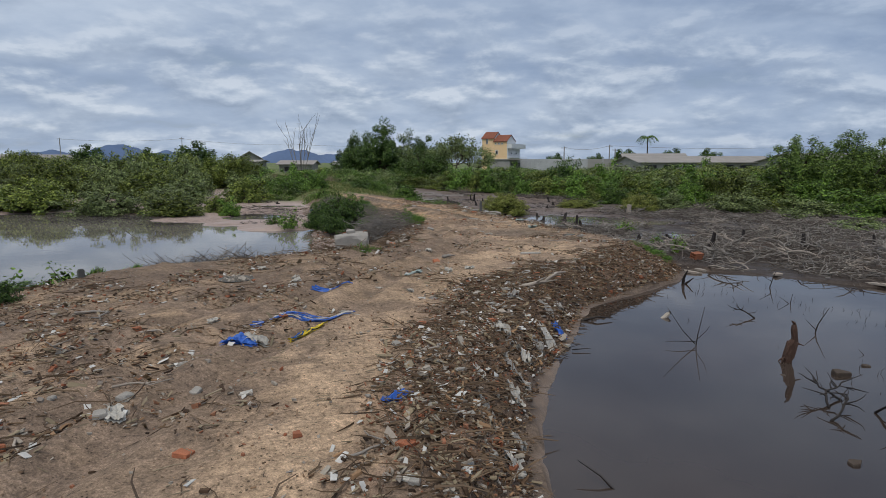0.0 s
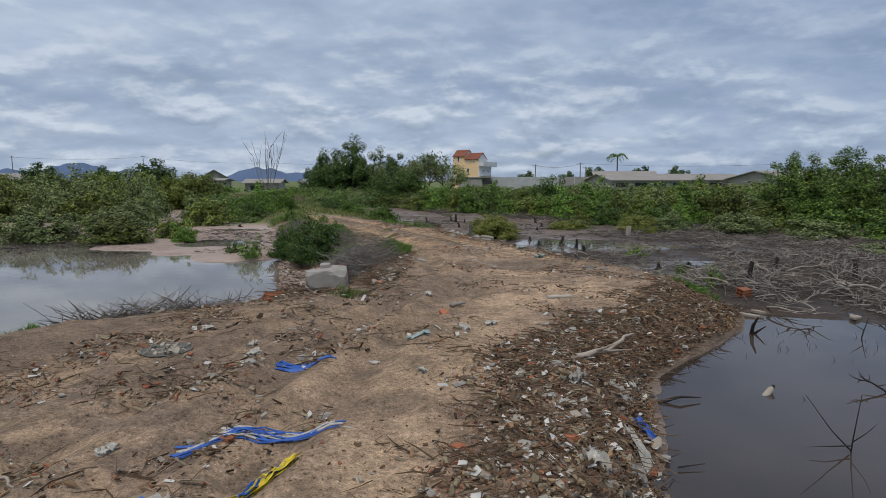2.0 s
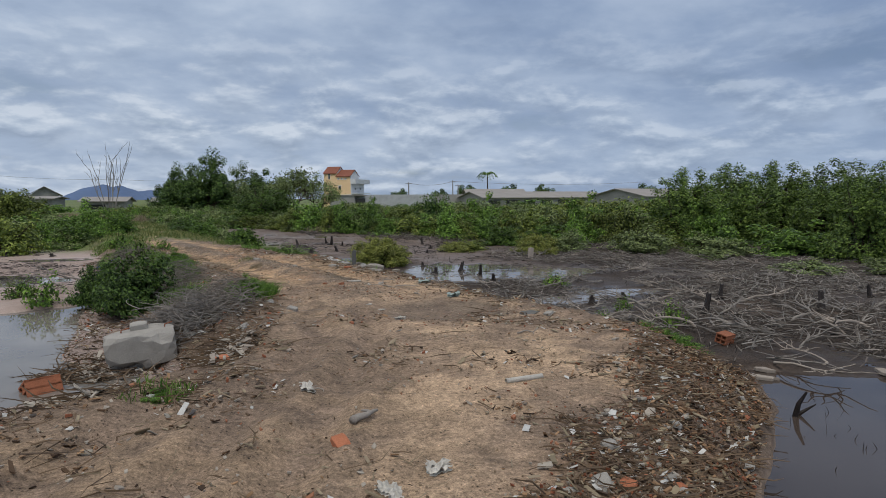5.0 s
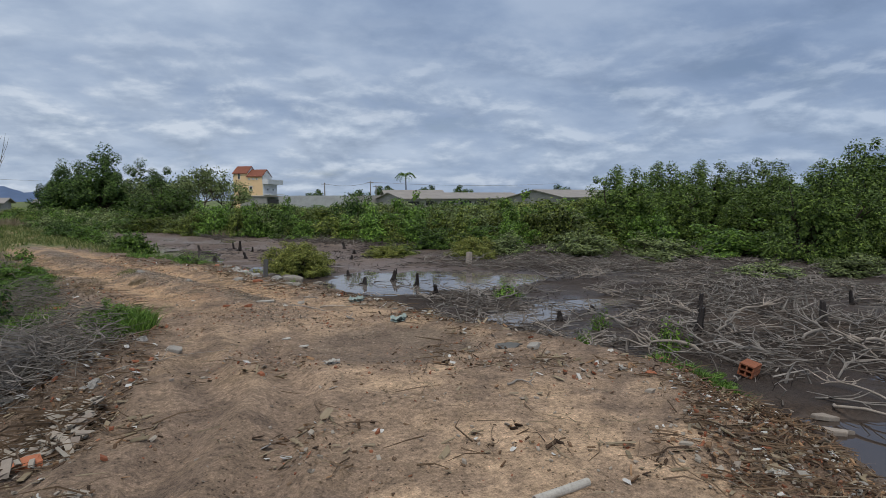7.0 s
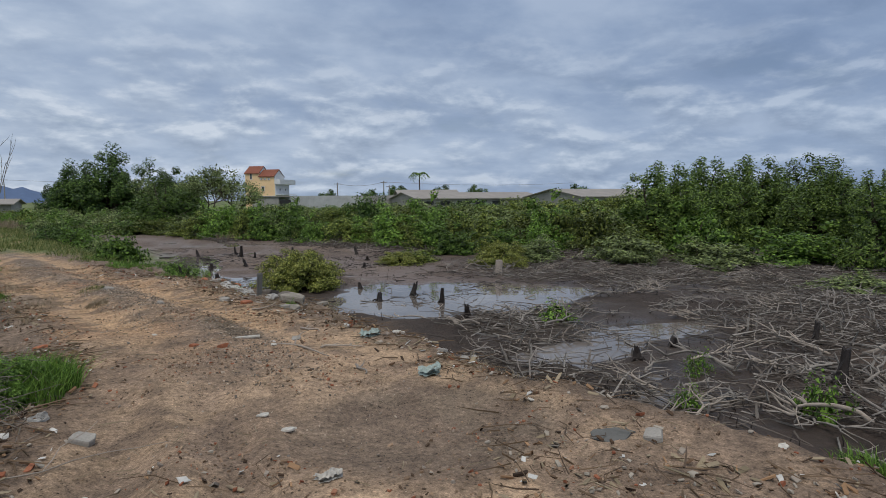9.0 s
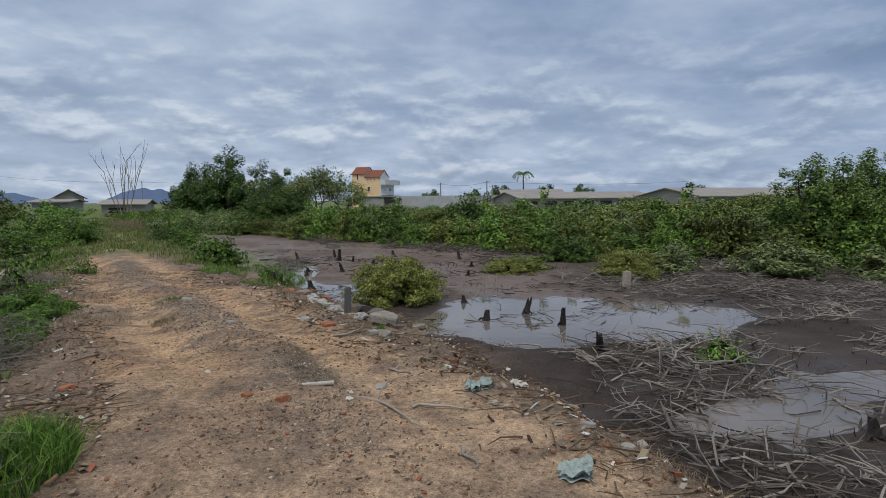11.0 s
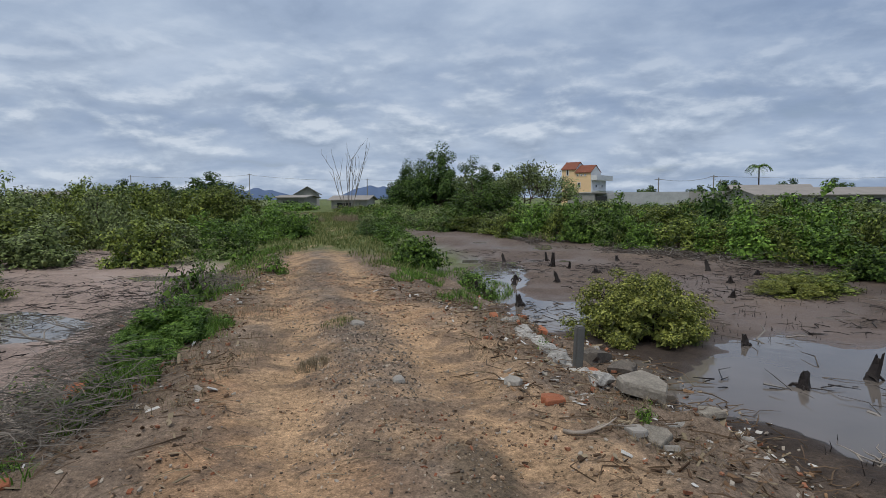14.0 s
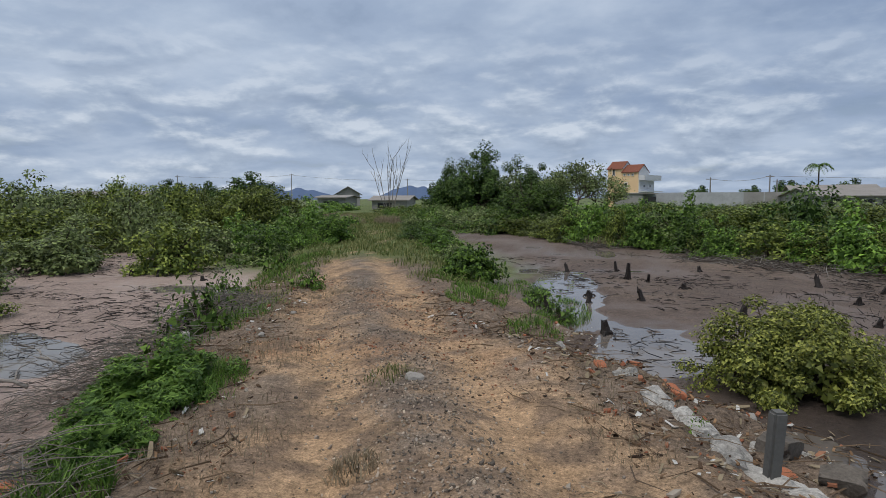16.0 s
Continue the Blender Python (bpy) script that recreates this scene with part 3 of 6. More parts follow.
# the pond on either side of the embankment
shore = [((np.interp(v, LEFT_Y, LEFT_X) + np.interp(v, RIGHT_Y, RIGHT_X)) / 2, v, W) for v in (-50, 5, 9, 11, 13, 15, 18, 22, 26, 30, 45, 62)]
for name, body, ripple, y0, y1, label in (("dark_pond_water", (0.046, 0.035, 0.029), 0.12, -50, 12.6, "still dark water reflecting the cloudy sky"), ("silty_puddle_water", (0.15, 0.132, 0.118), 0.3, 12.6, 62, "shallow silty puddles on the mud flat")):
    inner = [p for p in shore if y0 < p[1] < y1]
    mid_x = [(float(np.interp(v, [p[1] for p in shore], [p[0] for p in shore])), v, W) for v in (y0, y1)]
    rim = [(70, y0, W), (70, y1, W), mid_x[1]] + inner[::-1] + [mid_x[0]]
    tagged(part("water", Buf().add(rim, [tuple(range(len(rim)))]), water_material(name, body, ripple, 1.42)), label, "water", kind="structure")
tagged(part("water", Buf().add([(-70, 62, W), (-70, -50, W)] + shore, [tuple(range(len(shore) + 2))]), water_material("silty_pond_water", (0.165, 0.15, 0.133), 0.12)), "still silty grey water of the wide marsh pond", "water", kind="structure")


# ---------------------------------------------------------------- plants
def again(ob, m):
    """A copy of a scaled thing at the pose m, whose own scale counts alone."""
    s = ob.scale
    return copy_thing(ob, m @ Matrix.Diagonal((1 / s[0], 1 / s[1], 1 / s[2], 1)))


def bush(name, label, h, r, n, leaf, mat, seed, lobes=0.35, lift=0.08, upright=0.3, aspect=0.55, twigs=26, category="bush", group="", clumps=0, small=False):
    """A many-stemmed bush: stems from one base, a crown of leaf sprays with lobes and gaps."""
    g = np.random.default_rng(seed)
    ob = thing(name, label, category, group=group)
    k = clumps or max(30, n // 40)
    size = min(0.30, 1.75 / math.sqrt(k))
    az = g.uniform(0, 2 * math.pi, k)
    el = np.arcsin(g.uniform(-0.12, 1, k))
    lob = (1 + lobes * (np.sin(az * 3 + seed) * 0.5 + np.sin(az * 5 + el * 4 + seed * 2) * 0.5)) / (1 + lobes * 0.45)
    rad = g.uniform(0.25, 1.0, k) ** 0.35 * lob
    d = np.stack([np.cos(az) * np.cos(el), np.sin(az) * np.cos(el), np.sin(el)], 1)
    c = d * rad[:, None] * np.array([r, r, h * (1 - lift)]) + np.array([0, 0, h * lift])
    c *= 1 - 0.75 * size * np.array([1, 1, 0.62])
    c[:, 2] = np.maximum(c[:, 2], h * 0.05)
    stems = Buf()
    for i in g.choice(k, min(twigs, k), replace=False):
        b = np.array([g.normal(0, r * 0.12), g.normal(0, r * 0.12), -0.05])
        m = b * 0.5 + c[i] * 0.45 + np.array([0, 0, h * 0.08]) + g.normal(0, 0.03 * r, 3)
        stems.tube([b, m, c[i]], [0.022 * h + 0.004, 0.014 * h, 0.004], 5)
    per = max(4, n // k)
    ball = g.normal(0, 1, (k * per, 3))
    ball /= np.linalg.norm(ball, axis=1)[:, None]
    at = np.repeat(c, per, 0) + ball * g.uniform(0.2, 1.0, (k * per, 1)) ** 0.5 * np.repeat(g.uniform(0.7, 1.25, k), per)[:, None] * np.array([r, r, h * 0.62]) * size
    at[:, 2] = np.maximum(at[:, 2], 0.03)
    out = ball * 0.8 + np.repeat(d, per, 0) * 0.4 + np.array([0, 0, upright])
    part("trunk", stems, BARK, ob)
    crown = Buf()
    (crown.small_leaves if small else crown.leaves)(at, out, leaf, aspect, g)
    # foliage deeper inside, which closes the crown
    q = g.choice(k, max(60, n // 8))
    inside = c[q] * g.uniform(0.55, 0.9, (len(q), 1)) + g.normal(0, 0.06 * r, (len(q), 3))
    inside[:, 2] = np.maximum(inside[:, 2], h * 0.06)
    crown.small_leaves(inside, d[q] + g.normal(0, 0.3, (len(q), 3)), leaf * 1.9, 0.9, g)
    part("crown", crown, mat, ob)
    return ob


def limb_tree(name, label, h, spread, n, leaf, mat, seed, trunk_r, fork=0.35, category="tree", flat=1.0):
    """A tree with tapered trunk, forked limbs and leaf clumps set at the twig ends."""
    g = np.random.default_rng(seed)
    ob = thing(name, label, category)
    wood, ends = Buf(), []

    def grow(p, d, length, rad, depth):
        pts, q, dd = [p], p, d
        for _ in range(3):
            dd = dd + g.normal(0, 0.16, 3) + np.array([0, 0, 0.05])
            dd /= np.linalg.norm(dd)
            q = q + dd * length / 3
            pts.append(q)
        wood.tube(pts, np.linspace(rad, rad * 0.62, 4), 6)
        if depth == 0:
            ends.append(q)
            return
        if depth < 2:
            ends.append(q)
        for _ in range(3 if depth > 1 else 2):
            nd = dd + g.normal(0, 0.62, 3) * np.array([1, 1, 0.55])
            grow(q, nd / np.linalg.norm(nd), length * g.uniform(0.6, 0.85), rad * 0.6, depth - 1)

    for s in range(3):
        a = s * 2.1 + g.uniform(0, 1)
        grow(np.array([0.1 * math.cos(a), 0.1 * math.sin(a), -0.1]), np.array([math.cos(a) * spread, math.sin(a) * spread, 1.0]), h * fork, trunk_r, 3)
    e = np.array(ends)
    e[:, 2] *= h * 0.92 / e[:, 2].max()
    per = max(6, n // len(e))
    at = np.repeat(e, per, 0) + g.normal(0, 1, (len(e) * per, 3)) * np.array([1, 1, 0.7]) * h * 0.075
    part("trunk", wood, BARK, ob)
    part("crown", Buf().leaves(at, g.normal(0, 0.6, at.shape) + np.array([0, 0, 0.35]), leaf, 0.5, g), mat, ob)
    return ob


def bare_tree(name, label, h, seed, mat):
    g = np.random.default_rng(seed)
    ob = thing(name, label, "tree")
    trunk, limbs = Buf(), Buf()

    def grow(buf, p, d, length, rad, depth):
        pts, q, dd = [p], p, d
        for _ in range(4):
            dd = dd + g.normal(0, 0.09, 3) + np.array([0, 0, 0.06])
            dd /= np.linalg.norm(dd)
            q = q + dd * length / 4
            pts.append(q)
        buf.tube(pts, np.linspace(rad * 0.75, rad * 0.4, 5), 6)
        if depth:
            for j, at in enumerate(pts[1:]):
                if j < 1:
                    continue
                nd = dd + g.normal(0, 0.36, 3) * np.array([1, 1, 0.2])
                grow(limbs, at, nd / np.linalg.norm(nd), length * g.uniform(0.22, 0.45), rad * 0.55, depth - 1)

    for k in range(7):
        lean = (k - 3) * 0.12 + g.normal(0, 0.03)
        d0 = np.array([lean, g.normal(0, 0.08), 1.0])
        grow(trunk, np.array([(k - 3) * 0.09, 0, -0.2]), d0 / np.linalg.norm(d0), h * g.uniform(0.72, 0.95), 0.085, 2)
    part("trunk", trunk, mat, ob)
    part("crown", limbs, mat, ob, "bare forked twigs")
    return ob


def palm(h, m):
    g = np.random.default_rng(5)
    ob = thing("coconut_palm", "tall coconut palm with drooping green fronds", "palm tree", m)
    part("trunk", Buf().tube([(0, 0, -0.2), (0.1, 0, h * 0.4), (0.05, 0, h)], [0.2, 0.15, 0.12], 8), BARK, ob)
    for k in range(12):
        a, rise = k * 0.55 + g.uniform(-0.2, 0.2), g.uniform(0.2, 1.1)
        t = np.linspace(0, 1, 8)
        L = 2.8
        rx = L * t * math.cos(rise * 0.6)
        rz = h + L * (t * rise * 0.9 - t * t * (0.7 + 0.4 * rise))
        spine = np.stack([rx * math.cos(a), rx * math.sin(a), rz], 1)
        b = Buf().tube(spine, np.linspace(0.035, 0.008, 8), 4)
        tt = np.linspace(0.12, 1, 34)
        p = np.stack([np.interp(tt, t, spine[:, i]) for i in range(3)], 1)
        for sgn in (-1, 1):
            out = np.tile([-math.sin(a) * sgn, math.cos(a) * sgn, -0.55], (34, 1)) + 0.5 * np.array([math.cos(a), math.sin(a), 0])
            b.fronds(p, out, 0.75, 0.1, g)
        part("frond", b, LEAF_GREEN, ob)
    return ob


MANGROVE = "mangrove bushes of the marsh"
templates = {}


def scatter(key, make, spots):
    """One thing built at the first spot, its copies at the others."""
    for i, m in enumerate(spots):
        if key not in templates:
            templates[key] = make()
            templates[key].matrix_basis = m
        else:
            again(templates[key], m)


g = np.random.default_rng(42)
mid_makes = [
    ("a", lambda: bush("mangrove_bush", "rounded olive-green mangrove bush growing from wet mud", 1.5, 1.3, 4300, 0.083, LEAF_OLIVE, 11, aspect=0.75, clumps=75, small=True, group=MANGROVE)),
    ("b", lambda: bush("mangrove_bush", "spreading bright green mangrove bush on the mud flat", 1.5, 1.3, 4300, 0.083, LEAF_GREEN, 12, aspect=0.75, clumps=75, small=True, lobes=0.5, group=MANGROVE)),
    ("c", lambda: bush("mangrove_bush", "dense grey-green mangrove bush on the mud flat", 1.5, 1.3, 4300, 0.083, LEAF_GREY, 13, aspect=0.75, clumps=75, small=True, lobes=0.45, group=MANGROVE)),
    ("d", lambda: bush("mangrove_bush", "dark green leafy mangrove bush in the marsh", 1.5, 1.3, 4300, 0.083, LEAF_DARK, 14, aspect=0.75, clumps=75, small=True, lobes=0.4, group=MANGROVE)),
]


big_makes = [
    ("e", lambda: bush("mangrove_bush", "large rounded olive mangrove bush in the marsh", 2.8, 2.3, 7000, 0.115, LEAF_OLIVE, 15, aspect=0.75, small=True, group=MANGROVE, clumps=110)),
    ("f", lambda: bush("mangrove_bush", "large dense grey-green mangrove bush in the marsh", 2.8, 2.3, 7000, 0.115, LEAF_GREY, 16, aspect=0.75, small=True, lobes=0.45, group=MANGROVE, clumps=110)),
]


far_makes = [
    ("h", lambda: bush("marsh_bush", "olive-green bush in the distant thicket", 2.0, 2.2, 1700, 0.17, LEAF_OLIVE, 17, aspect=0.75, small=True, group=MANGROVE)),
    ("i", lambda: bush("marsh_bush", "bright green bush in the distant thicket", 2.0, 2.2, 1700, 0.17, LEAF_GREEN, 18, aspect=0.75, small=True, group=MANGROVE)),
    ("j", lambda: bush("marsh_bush", "grey-green bush in the distant thicket", 2.0, 2.2, 1700, 0.17, LEAF_GREY, 19, aspect=0.75, small=True, group=MANGROVE)),
]


def plant(x, y, r, h, which, far=False):
    if r > 1.75 and y < 50:
        k, make = big_makes[which // 2 % 2]
        scatter(k, make, [placed(x, y, max(hz(x, y), W) - 0.03, g.uniform(0, 360), (r / 2.3, r / 2.3 * g.uniform(0.85, 1.15), h / 2.8))])
        return
    if y > 44 or far:
        k, make = far_makes[which % 3]
        scatter(k, make, [placed(x, y, max(hz(x, y), W) - 0.03, g.uniform(0, 360), (r / 2.2, r / 2.2, h / 2.0))])
        return
    k, make = mid_makes[which]
    scatter(k, make, [placed(x, y, max(hz(x, y), W) - 0.03, g.uniform(0, 360), (r / 1.3, r / 1.3 * g.uniform(0.85, 1.15), h / 1.5))])


# hedge of mangroves along the far side of the right-hand mud, and the thicket behind it
front = np.array([(-3.0, 50.0), (0.6, 41.6), (4.6, 35.8), (7.8, 32.3), (11.2, 29.2), (14.0, 25.6)])
seg = np.linspace(0, len(front) - 1, 26)
for i, s in enumerate(seg):
    x, y = np.interp(s, range(len(front)), front[:, 0]), np.interp(s, range(len(front)), front[:, 1])
    plant(x + g.normal(0, 0.4), y + g.normal(0, 0.5), g.uniform(0.85, 1.6), g.uniform(1.05, 2.05), int(g.choice(3, p=(0.35, 0.45, 0.2))))
for row, (gap, n, hh) in enumerate(((3.0, 20, 1.6), (6.5, 20, 1.6), (11, 20, 1.55), (18, 18, 1.5), (28, 16, 1.5))):
    for s in np.linspace(0.3, len(front) - 0.6, n):
        x, y = np.interp(s, range(len(front)), front[:, 0]), np.interp(s, range(len(front)), front[:, 1])
        k = 1 + gap * 0.035
        plant(x + gap * 0.62 + g.normal(0, 0.8), y + gap * 0.75 + g.normal(0, 0.8), g.uniform(1.3, 1.9) * k, g.uniform(0.78, 1.2) * hh * (1.35 if gap > 15 and s > 1.5 else 1.0), int(g.choice(4, p=(0.25, 0.45, 0.15, 0.15))), far=gap > 6)
# fuller single bushes that rise out of the hedge
for x, y, r, h, w in ((4.2, 38.5, 1.5, 2.0, 1), (7.4, 36.0, 1.7, 2.5, 3), (9.3, 32.6, 1.6, 2.2, 1), (11.2, 31.2, 1.5, 1.9, 2), (12.6, 28.6, 1.6, 2.2, 1), (15.0, 24.0, 1.5, 1.7, 1), (2.0, 41.5, 1.2, 1.7, 1)):
    plant(x, y, r, h, w)
# lower bushes standing out in the mud
for x, y, r, h, w in ((9.4, 24.6, 1.1, 0.9, 2), (11.6, 23.3, 1.4, 1.05, 2), (6.2, 26.0, 0.9, 0.5, 0), (13.3, 21.8, 1.5, 0.9, 2), (8.2, 27.5, 1.2, 1.1, 1), (15.5, 21.0, 1.6, 1.2, 1), (17.0, 15.5, 1.5, 1.0, 2), (12.2, 17.2, 1.1, 0.45, 2), (14.6, 16.6, 1.3, 0.6, 2)):
    plant(x, y, r, h, w)
# left marsh
for x, y, r, h, w in ((-9.9, 21.6, 1.4, 1.0, 0), (-13.0, 22.8, 1.9, 1.3, 2), (-16.5, 24.0, 2.2, 1.6, 0), (-20, 25, 2.4, 1.8, 2), (-11.8, 25.6, 1.6, 1.4, 2), (-9.6, 29.4, 1.3, 1.5, 0), (-8.3, 31.8, 1.25, 1.5, 1), (-10.6, 31.8, 1.5, 1.6, 2), (-7.3, 34.5, 1.1, 1.3, 1),
                      (-14.9, 31.0, 2.2, 1.9, 0), (-7.9, 22.0, 0.5, 0.75, 1), (-9.0, 37.5, 1.5, 1.6, 1), (-12.6, 29.0, 1.5, 1.5, 2), (-24, 27, 2.6, 2.0, 0), (-8.8, 23.3, 0.8, 0.8, 0)):
    plant(x, y, r, h, w)
for i in range(30):
    x, y = g.uniform(-34, -14), g.uniform(31, 46)
    plant(x, y + 0.25 * abs(x + 14), g.uniform(1.9, 2.6), g.uniform(2.3, 3.1), int(g.choice(4, p=(0.5, 0.1, 0.3, 0.1))))
for i in range(30):
    y = g.uniform(46, 80)
    plant(-15 - (y - 46) * 0.55 - g.uniform(0, 22), y, g.uniform(2.0, 3.0), g.uniform(1.9, 2.8), int(g.choice(4, p=(0.3, 0.3, 0.2, 0.2))))
# either side of the grassy track far ahead
for i in range(26):
    y = g.uniform(31, 66)
    lft = np.interp(y, LEFT_Y, LEFT_X) - g.uniform(0.8, 3.0)
    rgt = np.interp(y, RIGHT_Y, RIGHT_X) + g.uniform(0.8, 2.4)
    plant(lft, y, g.uniform(0.8, 1.4), g.uniform(0.8, 1.4), int(g.choice((1, 1, 2, 3))))
    if y > 36:
        plant(rgt, y, g.uniform(0.7, 1.2), g.uniform(0.7, 1.3), int(g.choice((1, 1, 2, 3))))
for i in range(30):
    y = g.uniform(44, 72)
    plant(np.interp(y, RIGHT_Y, RIGHT_X) + g.uniform(1.5, 10), y + 2, g.uniform(1.2, 1.9), g.uniform(1.0, 1.6), int(g.choice((1, 1, 2, 0))))
for x, y, r, h, w in ((-4.2, 37.5, 0.9, 0.9, 1), (-5.6, 41.0, 1.1, 1.1, 1), (-3.4, 35.2, 0.6, 0.6, 2), (-6.6, 44.5, 1.3, 1.2, 1), (-10.4, 36.5, 1.1, 1.2, 1), (-11.6, 40.5, 1.3, 1.3, 2), (-13.4, 44.0, 1.4, 1.3, 1), (-2.5, 31.0, 0.7, 0.7, 2), (-3.2, 33.2, 0.8, 0.8, 1), (-4.0, 35.4, 0.9, 0.9, 1), (-5.0, 39.2, 1.0, 1.0, 1), (-6.2, 42.8, 1.1, 1.0, 2), (-7.2, 46.5, 1.2, 1.1, 1), (-7.8, 33.0, 0.7, 0.7, 1), (-8.8, 35.0, 0.8, 0.9, 1), (-5.2, 37.0, 0.8, 0.7, 3)):
    plant(x, y, r, h, w)
for i in range(40):
    y = g.uniform(68, 105)
    plant(g.uniform(-45, 65), y, g.uniform(2.0, 3.2), g.uniform(1.1, 1.6), int(g.choice((0, 1, 3))))

# bush standing at the water's edge beside the track, and others near the path
near_bush = bush("mangrove_bush", "yellow-green mangrove bush with rounded leaves in shallow mud", 1.04, 1.1, 24000, 0.038, LEAF_YELLOW, 31, lobes=0.18, aspect=0.58, twigs=80, group=MANGROVE, clumps=150)
near_bush.matrix_basis = placed(2.28, 22.15, W, 0, (0.98, 0.92, 0.94))
for x, y, r, h, rz in ((5.6, 25.6, 0.8, 0.45, 60), (7.9, 23.9, 0.9, 0.8, 200)):
    again(near_bush, placed(x, y, W, rz, (r, r, h)))
mound = bush("bush", "dark green leafy bush on the rubble mound by the pond", 1.0, 1.0, 9000, 0.06, LEAF_DARK, 33, lobes=0.3, twigs=50, clumps=110)
mound.matrix_basis = placed(-2.75, 16.2, -0.35, 0, (0.85, 1.0, 0.95))
again(mound, placed(-3.55, 17.3, -0.42, 80, (0.65, 0.65, 0.85)))
again(mound, placed(-1.75, 15.4, -0.2, 190, (0.25, 0.3, 0.32)))
again(mound, placed(-4.85, 6.15, -0.2, 60, (0.5, 0.45, 0.5)))
again(mound, placed(-5.3, 7.1, -0.3, 160, (0.5, 0.5, 0.4)))
sprig = bush("seedling_shrub", "thin mangrove shrub with sparse leaves in shallow water", 1.0, 1.0, 420, 0.10, LEAF_GREEN, 35, twigs=20, clumps=44)
sprig.matrix_basis = placed(5.3, 17.2, W, 0, (0.42, 0.42, 0.42))
for x, y, r, h in ((-4.6, 17.6, 0.55, 0.7), (-5.3, 18.6, 0.4, 0.5), (-3.9, 21.9, 0.55, 1.0), (-4.6, 23.8, 0.4, 0.8), (5.2, 14.3, 0.22, 0.35), (5.15, 12.9, 0.28, 0.5), (-5.6, 27.3, 0.5, 0.8), (0.1, 25.0, 0.45, 0.5), (-0.2, 26.3, 0.5, 0.55), (4.4, 13.6, 0.2, 0.3), (-5.4, 8.2, 0.5, 0.5), (-5.6, 7.3, 0.6, 0.65), (-5.9, 6.4, 0.6, 0.7), (-3.1, 17.6, 0.35, 0.35), (-2.7, 16.9, 0.3, 0.3), (-3.3, 18.6, 0.35, 0.4), (-2.2, 17.2, 0.25, 0.2), (-3.5, 20.9, 0.35, 0.45), (0.95, 19.9, 0.12, 0.2), (1.55, 18.2, 0.1, 0.16), (-3.9, 24.9, 0.4, 0.5)):
    again(sprig, placed(x, y, max(hz(x, y), W) - 0.02, g.uniform(0, 360), (r, r, h)))
round_bush = bush("round_bush", "tall dense round green bush at the marsh edge", 3.5, 2.2, 16000, 0.09, LEAF_GREEN, 37, aspect=0.7, small=True, lobes=0.15, upright=1.0, twigs=60, clumps=180)
round_bush.matrix_basis = placed(-1.4, 48.5, W, 0, (1.25, 1.1, 1))
verge_bush = bush("bush", "small dense green bush on the grassy verge", 1.0, 1.0, 2600, 0.11, LEAF_GREEN, 38, lobes=0.3, twigs=30, clumps=180)
verge_bush.matrix_basis = placed(-1.75, 28.3, -0.3, 0, (0.75, 0.75, 0.85))

# tall dense mangrove trees at the far right
tall = bush("mangrove_tree", "tall dense dark green mangrove tree with upright sprays", 3.9, 2.2, 22000, 0.085, LEAF_TALL, 41, aspect=0.7, small=True, lobes=0.2, upright=0.45, twigs=70, clumps=210, category="tree", group="tall mangrove trees")
tall.matrix_basis = placed(15.6, 26.2, W, 0, (0.95, 0.95, 0.86))
for x, y, r, h in ((18.3, 27.0, 2.2, 3.9), (21.4, 27.5, 2.4, 4.1), (20.5, 23.8, 2.0, 3.1), (24.5, 27, 2.6, 4.2), (16.8, 19.0, 1.7, 3.4), (19.3, 19.4, 1.9, 4.2), (22, 19.0, 2.2, 4.6), (26, 22, 2.6, 4.2), (18.5, 16.0, 1.5, 2.6), (23, 15.5, 2.0, 3.2), (29, 25, 3, 4.4)):
    again(tall, placed(x, y, W, g.uniform(0, 360), (r / 2.1, r / 2.1, h / 4.2)))

# trees in the distance
big = bush("broadleaf_tree", "large dark green broadleaf tree with dense lobed crown", 7.2, 4.6, 24000, 0.19, LEAF_DARK, 51, aspect=0.75, small=True, lobes=0.4, lift=0.15, twigs=60, clumps=120, category="tree")
big.matrix_basis = placed(-8.0, 74.5, -0.3, 40)
again(big, placed(-3.4, 78, -0.3, 140, (0.85, 0.85, 0.84)))
again(big, placed(-11.4, 79, -0.3, 250, (0.8, 0.8, 0.8)))
light_tree = limb_tree("acacia_tree", "slender light green tree with feathery crown", 5.0, 0.5, 3600, 0.26, LEAF_GREY, 53, 0.11)
light_tree.matrix_basis = placed(1.2, 73, -0.3, 10)
again(light_tree, placed(4.2, 79, -0.3, 160, (0.95, 0.95, 0.8)))
again(light_tree, placed(-1.5, 66, -0.3, 290, (0.8, 0.8, 0.75)))
for x, y, s in ((-34, 70, 0.55), (-52, 88, 0.7), (41, 137, 0.75), (34, 133, 0.6), (46, 150, 0.8), (58, 152, 0.85), (62, 140, 0.8), (76, 118, 0.75), (-64, 60, 0.9), (-58, 48, 0.7), (-25.5, 62, 0.62), (24, 128, 0.6)):
    scatter("far_tree", lambda: bush("broadleaf_tree", "distant dark green tree behind the low buildings", 6.6, 3.8, 5000, 0.32, LEAF_DARK, 54, aspect=0.75, small=True, lobes=0.4, lift=0.2, twigs=30, clumps=60, category="tree"), [placed(x, y, -0.3, g.uniform(0, 360), (s * 1.25, s * 1.25, s * 1.12))])
dead = bare_tree("dead_tree", "bare grey dead tree with forked slender limbs", 7.6, 8, DEADWOOD)
dead.matrix_basis = placed(-19.8, 84, -0.3, 0, (0.8, 0.8, 0.95))
palm(7.5, placed(47.5, 140, -0.3))

